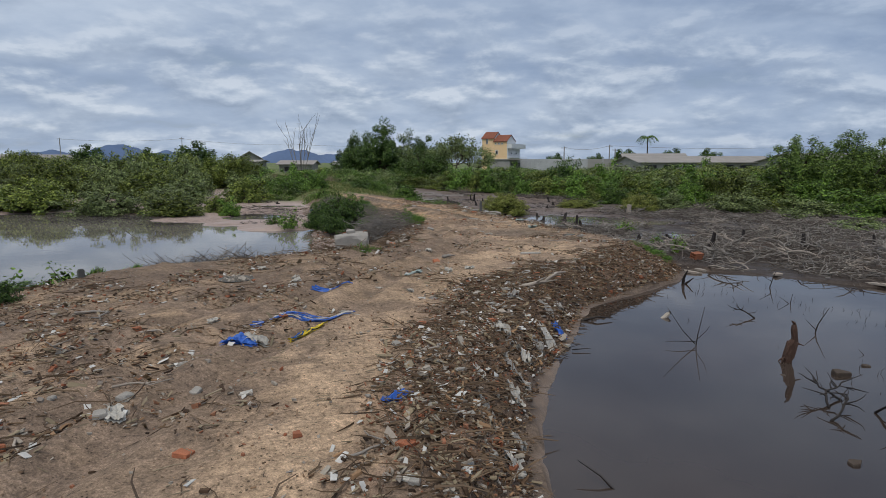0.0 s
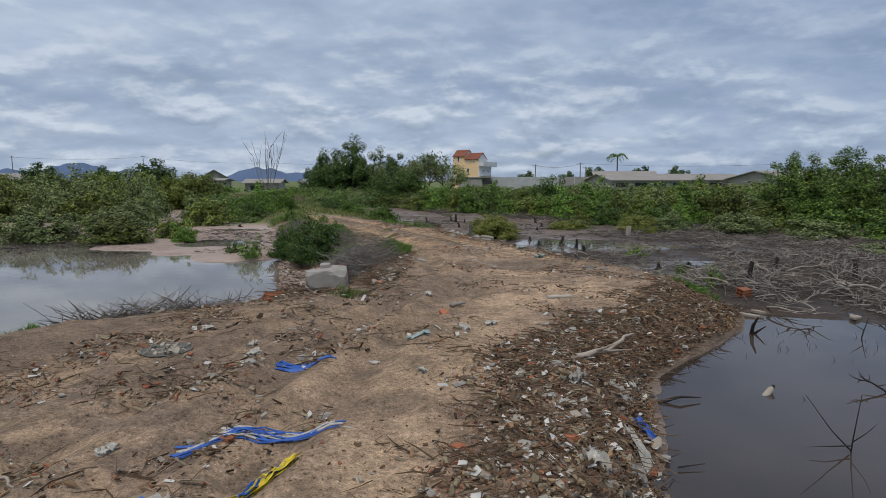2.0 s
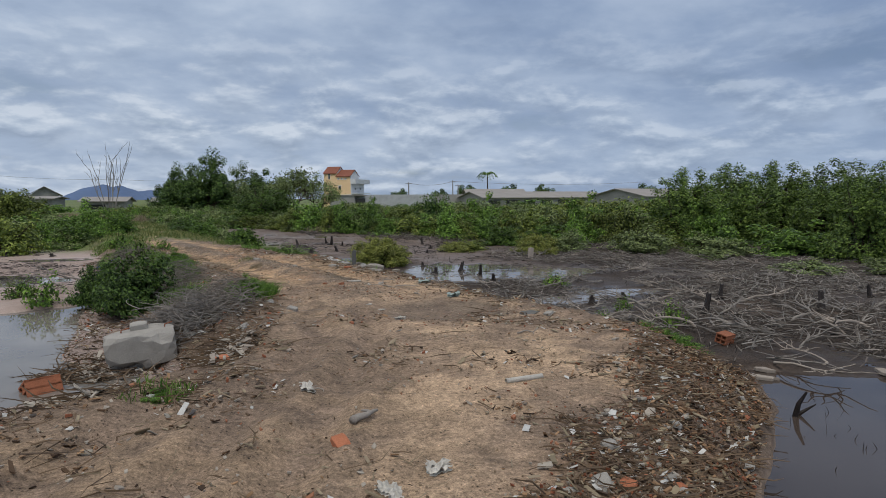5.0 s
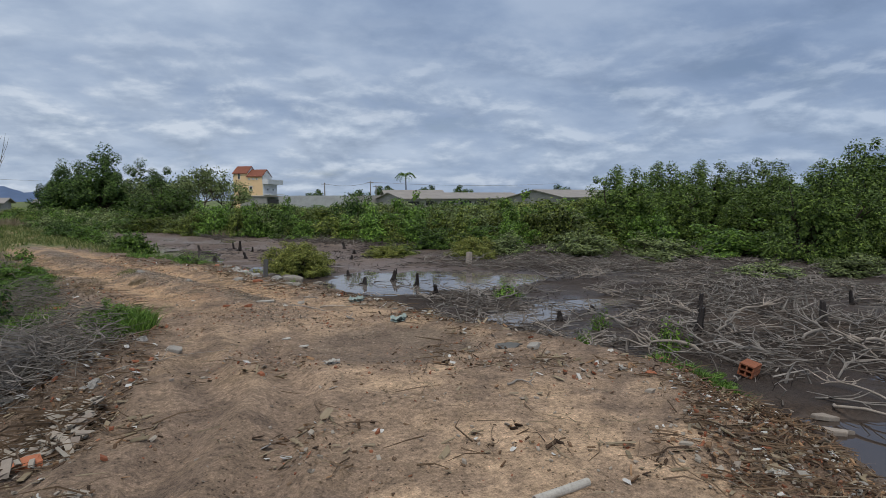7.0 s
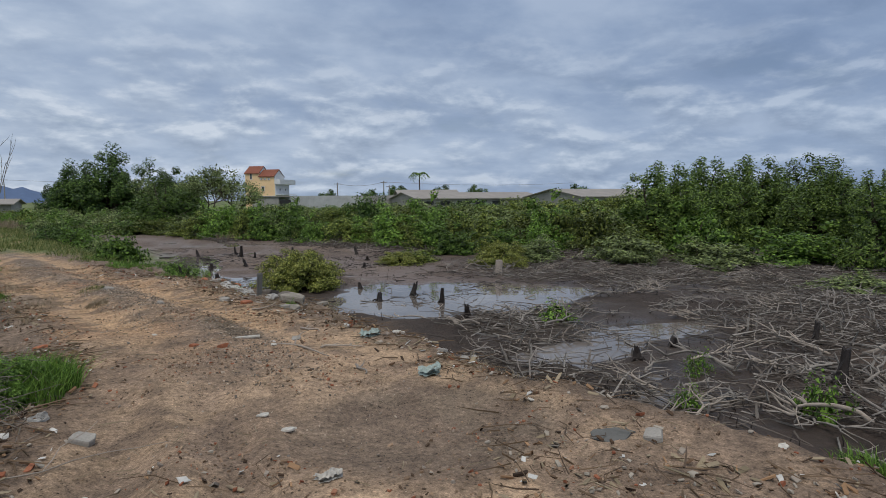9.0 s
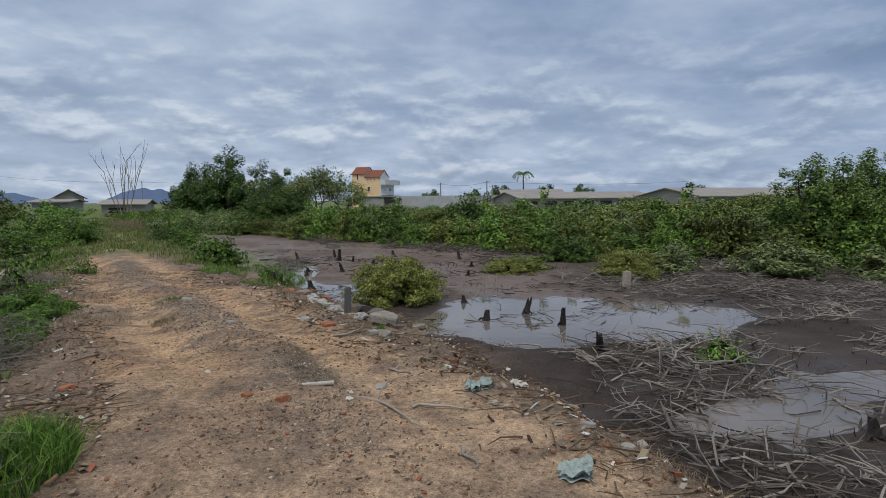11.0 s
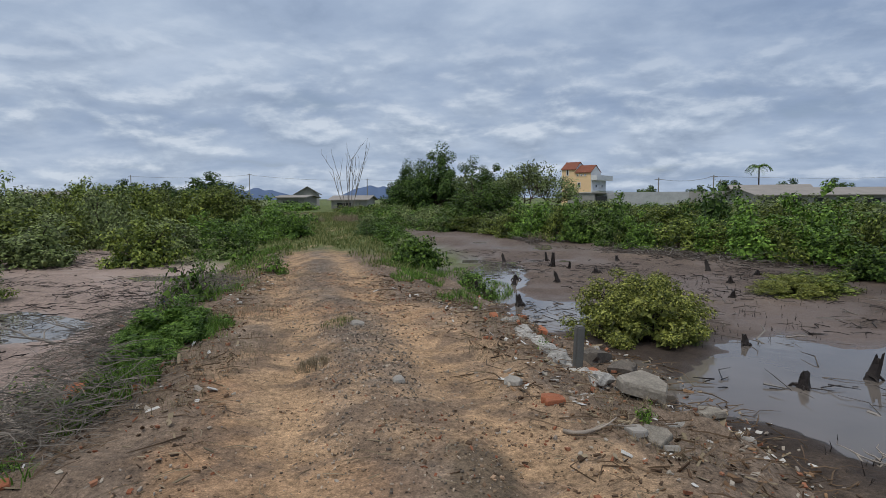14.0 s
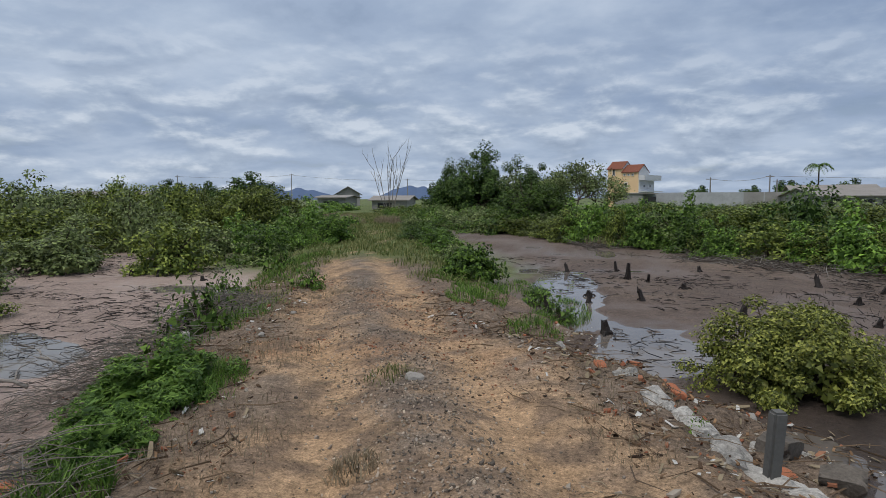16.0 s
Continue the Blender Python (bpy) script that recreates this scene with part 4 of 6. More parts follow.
# ---------------------------------------------------------------- grass
def grass_patch(name, label, spots, n, h, mat, seed, width=0.008, kind="", category="grass", ground_z=True):
    """Clumped grass over ellipses (x, y, rx, ry)."""
    gg = np.random.default_rng(seed)
    area = np.array([rx * ry for _, _, rx, ry in spots])
    who = gg.choice(len(spots), n, p=area / area.sum())
    s = np.array(spots)[who]
    a, r = gg.uniform(0, 6.283, n), np.sqrt(gg.uniform(0, 1, n))
    x, y = s[:, 0] + np.cos(a) * r * s[:, 2], s[:, 1] + np.sin(a) * r * s[:, 3]
    keep = fbm(x, y, 0.5, seed) + gg.uniform(-0.12, 0.12, n) > 0.42
    x, y, r = x[keep], y[keep], r[keep]
    z = np.maximum(ground_height(x, y), W) - 0.01
    b = Buf().blades(np.stack([x, y, z], 1), np.stack([gg.normal(0, 0.45, len(x)), gg.normal(0, 0.45, len(x)), np.zeros(len(x))], 1), h * (1.1 - 0.5 * r), width, gg)
    return tagged(part(name, b, mat), label, category, kind=kind)


weed = bush("grass_mound", "mound of lush bright green feathery grass on the verge", 1.0, 1.0, 15000, 0.085, GRASS, 60, small=True, lobes=0.25, lift=0.02, upright=0.8, aspect=0.3, twigs=20, category="grass", clumps=130)
weed.matrix_basis = placed(-2.72, 19.75, -0.14, 0, (0.56, 0.8, 0.5))
again(weed, placed(-2.45, 18.8, -0.1, 100, (0.45, 0.38, 0.38)))
again(weed, placed(-0.95, 14.55, -0.08, 200, (0.34, 0.42, 0.46)))
again(weed, placed(-1.35, 10.3, -0.1, 30, (0.26, 0.26, 0.12)))
again(weed, placed(4.1, 11.5, -0.42, 70, (0.3, 0.5, 0.3)))
grass_patch("grass_clump", "lush bright green grass clump on the track's edge", [(-2.75, 19.6, 0.6, 1.0)], 6000, 0.15, GRASS, 61, 0.0055)
grass_patch("grass_clump", "low green grass clump beside the wheel track", [(-2.3, 18.2, 0.32, 0.45)], 1800, 0.2, GRASS, 71, 0.01)
grass_patch("grass_clump", "green grass tuft beside the rubble mound", [(-0.85, 14.75, 0.36, 0.5)], 4200, 0.30, GRASS, 62, 0.008)
grass_patch("grass_clump", "green grass tuft beside the rubble mound", [(-2.0, 16.0, 0.4, 0.5)], 1300, 0.18, GRASS, 72, 0.008)
grass_patch("grass_clump", "small green grass tuft on the dirt by the pond", [(-1.35, 10.3, 0.28, 0.3)], 700, 0.14, GRASS, 63, 0.008)
grass_patch("grass_clump", "green weeds growing on the rubble bank", [(4.15, 11.6, 0.32, 0.55)], 1300, 0.18, GRASS, 64, 0.01)
for k, (tx, ty, tr) in enumerate(((-0.95, 18.85, 0.14), (-1.2, 20.4, 0.2), (-1.6, 17.9, 0.2))):
    grass_patch("grass_tuft", "small grass tuft between the wheel tracks", [(tx, ty, tr, tr * 1.3)], 260, 0.10, (STRAW, GRASS_FAR)[k % 2], 80 + k, 0.006)
grass_patch("creeping_weeds", "green creeping weeds at the pond's edge", [(-5.0, 8.7, 0.5, 0.3)], 900, 0.15, GRASS, 66, 0.014)
grass_patch("meadow_grass", "green grass covering the disused track", [((np.interp(y, LEFT_Y, LEFT_X) + np.interp(y, RIGHT_Y, RIGHT_X)) / 2, y, 1.2 + (y - 30) * 0.09, 1.6) for y in range(31, 70, 2)], 34000, 0.2, GRASS_FAR, 67, 0.02, kind="stuff")
grass_patch("verge_grass", "green grass along both verges of the track", [(-3.75, 22.4, 0.4, 1.3), (-5.2, 26.0, 0.5, 1.8), (-1.2, 25.6, 0.45, 1.8), (-2.0, 28.2, 0.55, 1.6), (-6.2, 29.3, 0.6, 2.0), (-0.2, 23.3, 0.35, 0.8), (0.1, 25.8, 0.5, 1.2), (-2.1, 16.6, 0.5, 0.5), (-0.9, 27.5, 0.8, 1.2)], 17000, 0.16, GRASS, 68, 0.009, kind="stuff")
grass_patch("bank_grass", "tall green grass and weeds on the far verges", [(np.interp(y, RIGHT_Y, RIGHT_X) + 0.9 + (y - 26) * 0.04, y, 0.8 + (y - 26) * 0.05, 1.3) for y in range(27, 62, 2)] + [(np.interp(y, LEFT_Y, LEFT_X) - 0.7, y, 0.7 + (y - 26) * 0.04, 1.3) for y in range(24, 62, 2)], 30000, 0.2, GRASS_FAR, 75, 0.018, kind="stuff")
grass_patch("dry_grass", "pale dry straw grass on the verges", [(-2.6, 20.8, 0.5, 1.0), (-1.9, 18.9, 0.5, 1.2), (0.55, 20.3, 0.4, 1.2), (-3.3, 23.5, 0.6, 1.4), (1.6, 18.2, 0.4, 0.8), (3.0, 14.2, 0.5, 0.6), (-0.9, 13.9, 0.3, 0.6)], 7000, 0.10, STRAW, 69, 0.004, kind="stuff")
grass_patch("dry_grass_tufts", "tall dry reddish grass on the far track", [(-12, 47, 1.5, 2), (-9.5, 50, 1.2, 2), (-15, 53, 1.6, 3), (3.5, 39.5, 2.5, 1.2), (6.5, 35.0, 2.0, 1.0), (-5.0, 52, 1.5, 2)], 9000, 0.6, STRAW, 70, 0.02, kind="stuff")

# ---------------------------------------------------------------- far buildings, poles, hills
YELLOW = material("yellow_plaster", (0.80, 0.57, 0.33), 0.9, 0.08, 0.8, 12, 0.1)
WHITEWALL = material("pale_plaster", (0.62, 0.63, 0.64), 0.9, 0.12, 0.6, 12, 0.1)
LOTWALL = material("grey_rendered_wall", (0.40, 0.41, 0.42), 0.95, 0.3, 0.8, 9, 0.2)
GREYWALL = material("grey_block_wall", (0.30, 0.29, 0.275), 0.95, 0.25, 0.7, 9, 0.2)
ROOFTILE = material("red_roof_tiles", (0.20, 0.072, 0.045), 0.85, 0.25, 1.2, 14, 0.3)
SHEET = material("grey_roof_sheets", (0.25, 0.235, 0.22), 0.85, 0.25, 0.5, 6, 0.2)
DARKGAP = material("dark_opening", (0.03, 0.03, 0.032), 0.6, 0.2, 1, 10, 0)
# the hills' distance haze is put into this blue base colour
HILL = material("haze_tinted_hill", (0.085, 0.13, 0.23), 1.0, 0.12, 0.006, 0.05, 0)
POLE = material("grey_pole", (0.25, 0.24, 0.23), 0.9, 0.15, 3, 40, 0)


def gable(buf, w, d, z0, z1, over=0.25, thick=0.12, axis_x=True):
    """Two sloping roof slabs over a w by d plan, ridge along x or y."""
    half = (d if axis_x else w) / 2 + over
    ln = (w if axis_x else d) / 2 + over
    for s in (-1, 1):
        pts = []
        for dz in (0, -thick):
            for a, b, z in ((-ln, 0, z1), (ln, 0, z1), (ln, s * half, z0), (-ln, s * half, z0)):
                pts.append((a, b, z + dz) if axis_x else (b, a, z + dz))
        buf.add(pts, [(0, 1, 2, 3), (4, 7, 6, 5), (0, 4, 5, 1), (1, 5, 6, 2), (2, 6, 7, 3), (3, 7, 4, 0)])
    return buf


def wall_gable(buf, w, d, h, peak, axis_x=True):
    """A closed block with gable ends."""
    x, y = w / 2, d / 2
    v = [(-x, -y, 0), (x, -y, 0), (x, y, 0), (-x, y, 0), (-x, -y, h), (x, -y, h), (x, y, h), (-x, y, h)]
    if axis_x:
        v += [(-x, 0, peak), (x, 0, peak)]
        f = [(0, 1, 5, 4), (2, 3, 7, 6), (1, 2, 6, 9, 5), (3, 0, 4, 8, 7), (4, 5, 9, 8), (6, 7, 8, 9), (3, 2, 1, 0)]
    else:
        v += [(0, -y, peak), (0, y, peak)]
        f = [(1, 2, 6, 5), (3, 0, 4, 7), (0, 1, 5, 8, 4), (2, 3, 7, 9, 6), (5, 6, 9, 8), (7, 4, 8, 9), (3, 2, 1, 0)]
    return buf.add(v, f)


def opening(parent, x, y, z, w, h, turned=False):
    """A window with frame and dark pane set into a far wall."""
    fr = Buf()
    for dx, dz, ww, hh in ((0, h / 2, w + 0.16, 0.1), (0, -h / 2, w + 0.16, 0.1), (-w / 2, 0, 0.08, h), (w / 2, 0, 0.08, h)):
        fr.box((ww, 0.12, hh) if not turned else (0.12, ww, hh), (x + dx, y, z + dz) if not turned else (x, y + dx, z + dz))
    win = part("window", fr, WHITEWALL, parent)
    part("pane", Buf().box((w, 0.06, h) if not turned else (0.06, w, h), (x, y, z)), DARKGAP, win)


house = thing("house", "yellow plastered house with stair tower and red tiled roofs", "house", placed(12.2, 127, -0.3, -32))
part("wall", Buf().box((5.8, 5.9, 5.0), (0, 0, 2.5)), YELLOW, house, "yellow plastered wall")
part("side_wall", Buf().box((0.14, 5.9, 4.7), (2.97, 0, 2.35)), WHITEWALL, house, "white plastered side wall")
part("tower_wall", Buf().box((2.7, 3.9, 1.9), (-1.55, -1.0, 5.94)), YELLOW, house, "yellow stair tower wall")
part("upper_wall", Buf().box((3.0, 3.9, 1.3), (1.32, -1.0, 5.64)), YELLOW, house, "yellow upper wall")
for name, x0, w, z0, z1 in (("tower_roof", -1.55, 2.7, 6.75, 8.15), ("main_roof", 1.35, 3.0, 6.15, 7.5)):
    ends = part("gable_end", wall_gable(Buf(), w + 0.06, 3.96, 0.05, z1 - z0 - 0.12), WHITEWALL, house, "white gable end")
    ends.matrix_basis = placed(x0, -1.0, z0 + 0.05)
    rf = part(name, gable(Buf(), w - 0.2, 3.9, z0, z1, 0.22), ROOFTILE, house, "red tiled gable roof")
    rf.matrix_basis = placed(x0, -1.0, 0)
part("upper_side_wall", Buf().box((0.1, 3.9, 1.4), (2.9, -1.0, 5.65)), WHITEWALL, house, "white plastered side wall")
part("balcony", Buf().box((1.2, 6.6, 0.16), (3.5, 0.25, 4.75)).box((0.12, 6.6, 0.75), (4.04, 0.25, 5.2)).box((1.1, 0.12, 0.75), (3.5, -2.99, 5.2)), WHITEWALL, house, "white balcony with solid parapet")
part("canopy", Buf().box((1.5, 6.4, 0.14), (3.7, 0.2, 2.75)), WHITEWALL, house, "flat white canopy slab")
part("string_course", Buf().box((5.9, 0.12, 0.14), (0, -2.98, 2.5)), WHITEWALL, house)
opening(house, -1.7, -2.99, 6.2, 0.4, 1.1)
opening(house, 0.6, -2.99, 3.9, 0.5, 0.8)
for k in range(3):
    opening(house, 0.3 + k * 0.75, -2.99, 5.65, 0.28, 0.28)
for y0 in (-1.2, 1.2):
    opening(house, 3.06, y0, 3.7, 0.5, 0.4, True)

lot_wall = thing("boundary_wall", "long pale grey block wall in front of the houses", "wall", placed(22, 118, -0.3, -4))
for k in range(7):
    part("wall_panel", Buf().box((3.0, 0.2, 2.5), (-7.5 + k * 3.05, 0, 1.25), bevel=0.02), LOTWALL if k < 5 else GREYWALL, lot_wall)
    part("pier", Buf().box((0.2, 0.26, 2.52), (-9.0 + k * 3.05, 0, 1.26)), LOTWALL, lot_wall)
gate_house = thing("shed", "low grey concrete shed with a dark doorway", "shed", placed(10.8, 117, -0.3))
part("wall", Buf().box((4.2, 3, 2.3), (0, 0, 1.15)), GREYWALL, gate_house)
part("doorway", Buf().box((1.8, 0.1, 1.8), (3.2, -1.4, 0.9)), DARKGAP, gate_house)
part("roof", Buf().box((6.6, 3.4, 0.14), (1.1, 0, 2.38)), SHEET, gate_house)


def warehouse(label, x, y, rz, w, d, h, peak, axis_x=True):
    ob = thing("warehouse", label, "warehouse", placed(x, y, -0.3, rz))
    part("wall", wall_gable(Buf(), w, d, h, peak - 0.1, axis_x), GREYWALL, ob)
    part("roof", gable(Buf(), w, d, h - 0.05, peak, 0.5, 0.12, axis_x), SHEET, ob)
    n = int(w // 3.5)
    for k in range(n):
        part("vent_panel", Buf().box((2.2, 0.08, 0.7), (-w / 2 + 2 + k * 3.5, -d / 2 - 0.03, h - 0.9)), DARKGAP, ob)
    return ob


warehouse("long low warehouse with weathered grey sheet roof", 71, 92, 8, 40, 13, 2.0, 3.2)
warehouse("low grey warehouse with shallow sheet roof", 47, 112, 4, 26, 12, 1.9, 3.0)
warehouse("low shed with pale weathered gable roof", 44, 126, -10, 12, 9, 2.4, 3.7)
warehouse("grey concrete building with flat top seen over bushes", -31, 96, 0, 4.0, 5, 2.0, 2.25)
warehouse("small house with grey gabled roof", -42, 130, 20, 4.6, 5, 2.6, 4.2, axis_x=False)
warehouse("low house with pale sheet roof", -25, 104, 0, 5.5, 5, 1.6, 2.2)
warehouse("low house with pale sheet roof", -72, 104, 10, 16, 7, 2.2, 3.2)
warehouse("low dark-roofed house beyond the meadow", -17, 112, 0, 6, 5, 1.5, 2.1)


def utility_pole(x, y, h, arm=True):
    ob = thing("utility_pole", "slim grey concrete utility pole", "utility pole", placed(x, y, -0.3), group="utility poles")
    part("shaft", Buf().tube([(0, 0, 0), (0, 0, h)], [0.16, 0.10], 8), POLE, ob)
    if arm:
        part("crossarm", Buf().box((1.4, 0.12, 0.12), (0, 0, h - 0.3)), POLE, ob)
    return ob


for x, y, h in ((-78, 180, 9.2), (-105, 165, 8.5), (-44, 185, 7.5), (26, 129, 5.2), (36, 130, 5.6), (37.5, 131, 4.8)):
    utility_pole(x, y, h)
for (x0, y0, z0), (x1, y1, z1) in (((-78, 180, 8.5), (-44, 185, 6.9)), ((-105, 165, 7.9), (-78, 180, 8.5)), ((-44, 185, 6.9), (26, 190, 6.5)), ((26, 129, 4.7), (36, 130, 5.1)), ((36, 130, 5.1), (90, 140, 5.4))):
    t = np.linspace(0, 1, 9)[:, None]
    p = np.array([(x0, y0, z0)]) * (1 - t) + np.array([(x1, y1, z1)]) * t
    p[:, 2] -= (t * (1 - t) * 2.5)[:, 0]
    tagged(part("power_line", Buf().tube(p, 0.03, 4), POLE), "thin sagging overhead power line between poles", "power line")

hill = Buf()
for az0, peak, wide, dist in ((-14.0, 62, 3.6, 2600), (-10.6, 44, 3.0, 2650), (-28.3, 84, 3.4, 2800), (-24.5, 52, 3.5, 2750), (-33.5, 52, 4.0, 2800)):
    n, rows = 40, 5
    vs = []
    for j in range(rows):
        for i in range(n):
            u = i / (n - 1) * 2 - 1
            a = radians(az0 + u * wide)
            prof = max(0.0, math.cos(u * math.pi / 2)) ** 0.8 * (1 + 0.16 * noise.noise(Vector((u * 5, az0, 0))))
            zz2 = peak * prof * (j / (rows - 1)) - 3
            dd = dist + j * 40
            vs.append((math.sin(a) * dd, math.cos(a) * dd, zz2))
    hill.add(vs, [(j * n + i, j * n + i + 1, (j + 1) * n + i + 1, (j + 1) * n + i) for j in range(rows - 1) for i in range(n - 1)])
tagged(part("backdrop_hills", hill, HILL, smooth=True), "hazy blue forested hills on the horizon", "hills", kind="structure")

# ---------------------------------------------------------------- dead wood on the mud
def crooked(g, length, wander=0.35, n=7, flat=0.25):
    """Points of a crooked stick that starts at the origin along x."""
    d, q, pts = np.array([1.0, 0, 0.0]), np.zeros(3), [np.zeros(3)]
    for _ in range(n - 1):
        d = d + g.normal(0, wander, 3) * np.array([0.6, 1, flat])
        d /= np.linalg.norm(d)
        q = q + d * length / (n - 1)
        pts.append(q)
    return np.array(pts)


def dead_branch(seed, length, rad, forks, mat, lift=0.06, flat=0.25, name="dead_branch", label="", group=""):
    """A weathered branch with side shoots, lying on its curve."""
    g = np.random.default_rng(seed)
    b = Buf()
    p = crooked(g, length, 0.6, 9, flat)
    p[:, 2] = np.abs(p[:, 2]) * 0.45 + lift * np.sin(np.linspace(0, math.pi, 9))
    b.tube(p, np.linspace(rad, rad * 0.3, 9), 6)
    ob = tagged(part(name, b, mat, smooth=True), label, "branch", group)
    for _ in range(forks):
        i = g.integers(1, 8)
        s = crooked(g, length * g.uniform(0.2, 0.5), 0.4, 6, 0.4)
        a = g.choice([-1, 1]) * g.uniform(0.4, 1.3)
        up = g.uniform(-0.1, 0.7)
        rot = np.array([[math.cos(a), -math.sin(a), 0], [math.sin(a), math.cos(a), 0], [0, 0, 1]])
        s = s @ rot.T
        s[:, 2] = np.abs(s[:, 2]) * 0.5 + np.linspace(0, 1, 6) * length * 0.16 * max(up, 0)
        part("shoot", Buf().tube(s + p[i], np.linspace(rad * 0.6, rad * 0.18, 6), 5), mat, ob, smooth=True)
    return ob


g = np.random.default_rng(101)
FIELD = "dead branches on the mud"
kinds = [dead_branch(200 + k, g.uniform(0.7, 1.25), g.uniform(0.014, 0.028), 8, (DEADWOOD, PALEWOOD, DEADWOOD, DEADWOOD)[k % 4], 0.06, label="grey weathered dead mangrove branch lying on mud", group=FIELD) for k in range(12)]


def in_pool(x, y):
    return hz(x, y) < W - 0.06


def mud_spot(g):
    """A spot of the right-hand mud flat strewn with dead branches."""
    while True:
        x, y = g.uniform(3.6, 15.5), g.uniform(9.6, 25.0)
        rw = np.interp(y, RW_Y, RW_X)
        dense = fbm(np.array([x]), np.array([y]), 1.8, 55)[0]
        far_ok = y < 24.5 - max(0, x - 12) * 0.9
        if x > rw + 0.15 and far_ok and not in_pool(x, y) and dense > g.uniform(0.25, 0.6) and (y > 10.9 - max(0, x - 4.3) * 0.6) and not (y > 20.5 and x < 7 and g.random() < 0.7):
            return x, y


used = set()
for i in range(330):
    x, y = mud_spot(g)
    k = i % 12
    m = pose(x, y, max(hz(x, y), W) + 0.0, g.normal(0, 8), g.normal(0, 6), g.uniform(0, 360)) @ Matrix.Diagonal((*([g.uniform(0.4, 0.85)] * 3), 1))
    if k not in used:
        kinds[k].matrix_basis = m
        used.add(k)
    else:
        again(kinds[k], m)
# pale forked branches arching over the mud near the bank
for x, y, rz, s, k in ((5.3, 12.6, 100, 1.1, 1), (6.0, 12.2, 150, 1.2, 4), (6.9, 12.5, 60, 1.2, 7), (6.3, 13.3, 20, 1.1, 10), (7.6, 11.8, 130, 1.3, 1), (8.2, 12.6, 200, 1.2, 4), (5.6, 14.2, 170, 1.1, 7), (8.9, 11.6, 80, 1.2, 10), (5.9, 11.4, 10, 1.0, 4), (7.2, 13.9, 300, 1.2, 1), (3.1, 14.6, 130, 0.7, 10), (4.1, 17.3, 160, 0.9, 1), (5.0, 17.0, 20, 0.9, 7)):
    again(kinds[k], pose(x, y, max(hz(x, y), W) + 0.03, 0, -4, rz) @ Matrix.Diagonal((s * 0.68, s * 0.68, s * 1.1, 1)))


def sticks(at, d, length, rad):
    """Many thin bent sticks in one mesh, three sides each."""
    at, d = np.asarray(at, float), np.asarray(d, float)
    m = len(at)
    d = d / (np.linalg.norm(d, axis=1)[:, None] + 1e-9)
    L, r = np.asarray(length)[:, None], np.asarray(rad)[:, None]
    a = np.cross(d, np.array([0, 0.1, 1.0]))
    a /= np.linalg.norm(a, axis=1)[:, None] + 1e-9
    b = np.cross(d, a)
    bend = a * L * rng.normal(0, 0.16, (m, 1)) + np.array([0, 0, 1]) * L * rng.uniform(0, 0.08, (m, 1))
    rings = []
    for t, k in ((0, 1.0), (0.5, 0.85), (1, 0.35)):
        c = at + d * L * t + bend * (1 - abs(2 * t - 1))
        for j in range(3):
            th = j * 2.0944
            rings.append(c + (a * math.cos(th) + b * math.sin(th)) * r * k)
    vs = np.stack(rings, 1)
    f = []
    for i in range(m):
        o = 9 * i
        for s in (0, 3):
            for j in range(3):
                f.append((o + s + j, o + s + (j + 1) % 3, o + s + 3 + (j + 1) % 3, o + s + 3 + j))
    return Buf().add(vs.reshape(-1, 3), f)


def strewn(n, box, accept, seed):
    """n spots in a box of the plan, kept by a density between 0 and 1."""
    gg = np.random.default_rng(seed)
    X, Y = np.zeros(0), np.zeros(0)
    while len(X) < n:
        x, y = gg.uniform(box[0], box[1], n * 3), gg.uniform(box[2], box[3], n * 3)
        k = gg.random(n * 3) < accept(x, y)
        X, Y = np.concatenate([X, x[k]]), np.concatenate([Y, y[k]])
    return X[:n], Y[:n], gg


def edges(y):
    return np.interp(y, LEFT_Y, LEFT_X), np.interp(y, LW_Y, LW_X), np.interp(y, RIGHT_Y, RIGHT_X), np.interp(y, RW_Y, RW_X)


def right_mud(x, y):
    lt, lw, rt, rw = edges(y)
    clump = step(0.36, 0.60, fbm(x, y, 1.3, 55))
    ok = (x > rw + 0.1) & (y > 10.9 - np.clip(x - 4.3, 0, 9) * 0.6) & (y < 24.5 - np.clip(x - 12, 0, 9) * 0.9)
    pool = ground_height(x, y) < W - 0.05
    return ok * clump * np.where(pool, 0.04, 1.0) * np.where((y > 20.3) & (x < 7), 0.25, 1.0)


def stick_field(name, label, n, box, accept, seed, lo, hi, r0, r1, mat, rise=0.12):
    x, y, gg = strewn(n, box, accept, seed)
    z = np.maximum(ground_height(x, y), W) + gg.uniform(0, 0.10, n) ** 1.3
    az = gg.uniform(0, 6.283, n)
    d = np.stack([np.cos(az), np.sin(az), gg.normal(0.02, rise, n)], 1)
    L = gg.uniform(lo, hi, n)
    return tagged(part(name, sticks(np.stack([x, y, z], 1), d, L, gg.uniform(r0, r1, n)), mat), label, "twigs", kind="stuff")


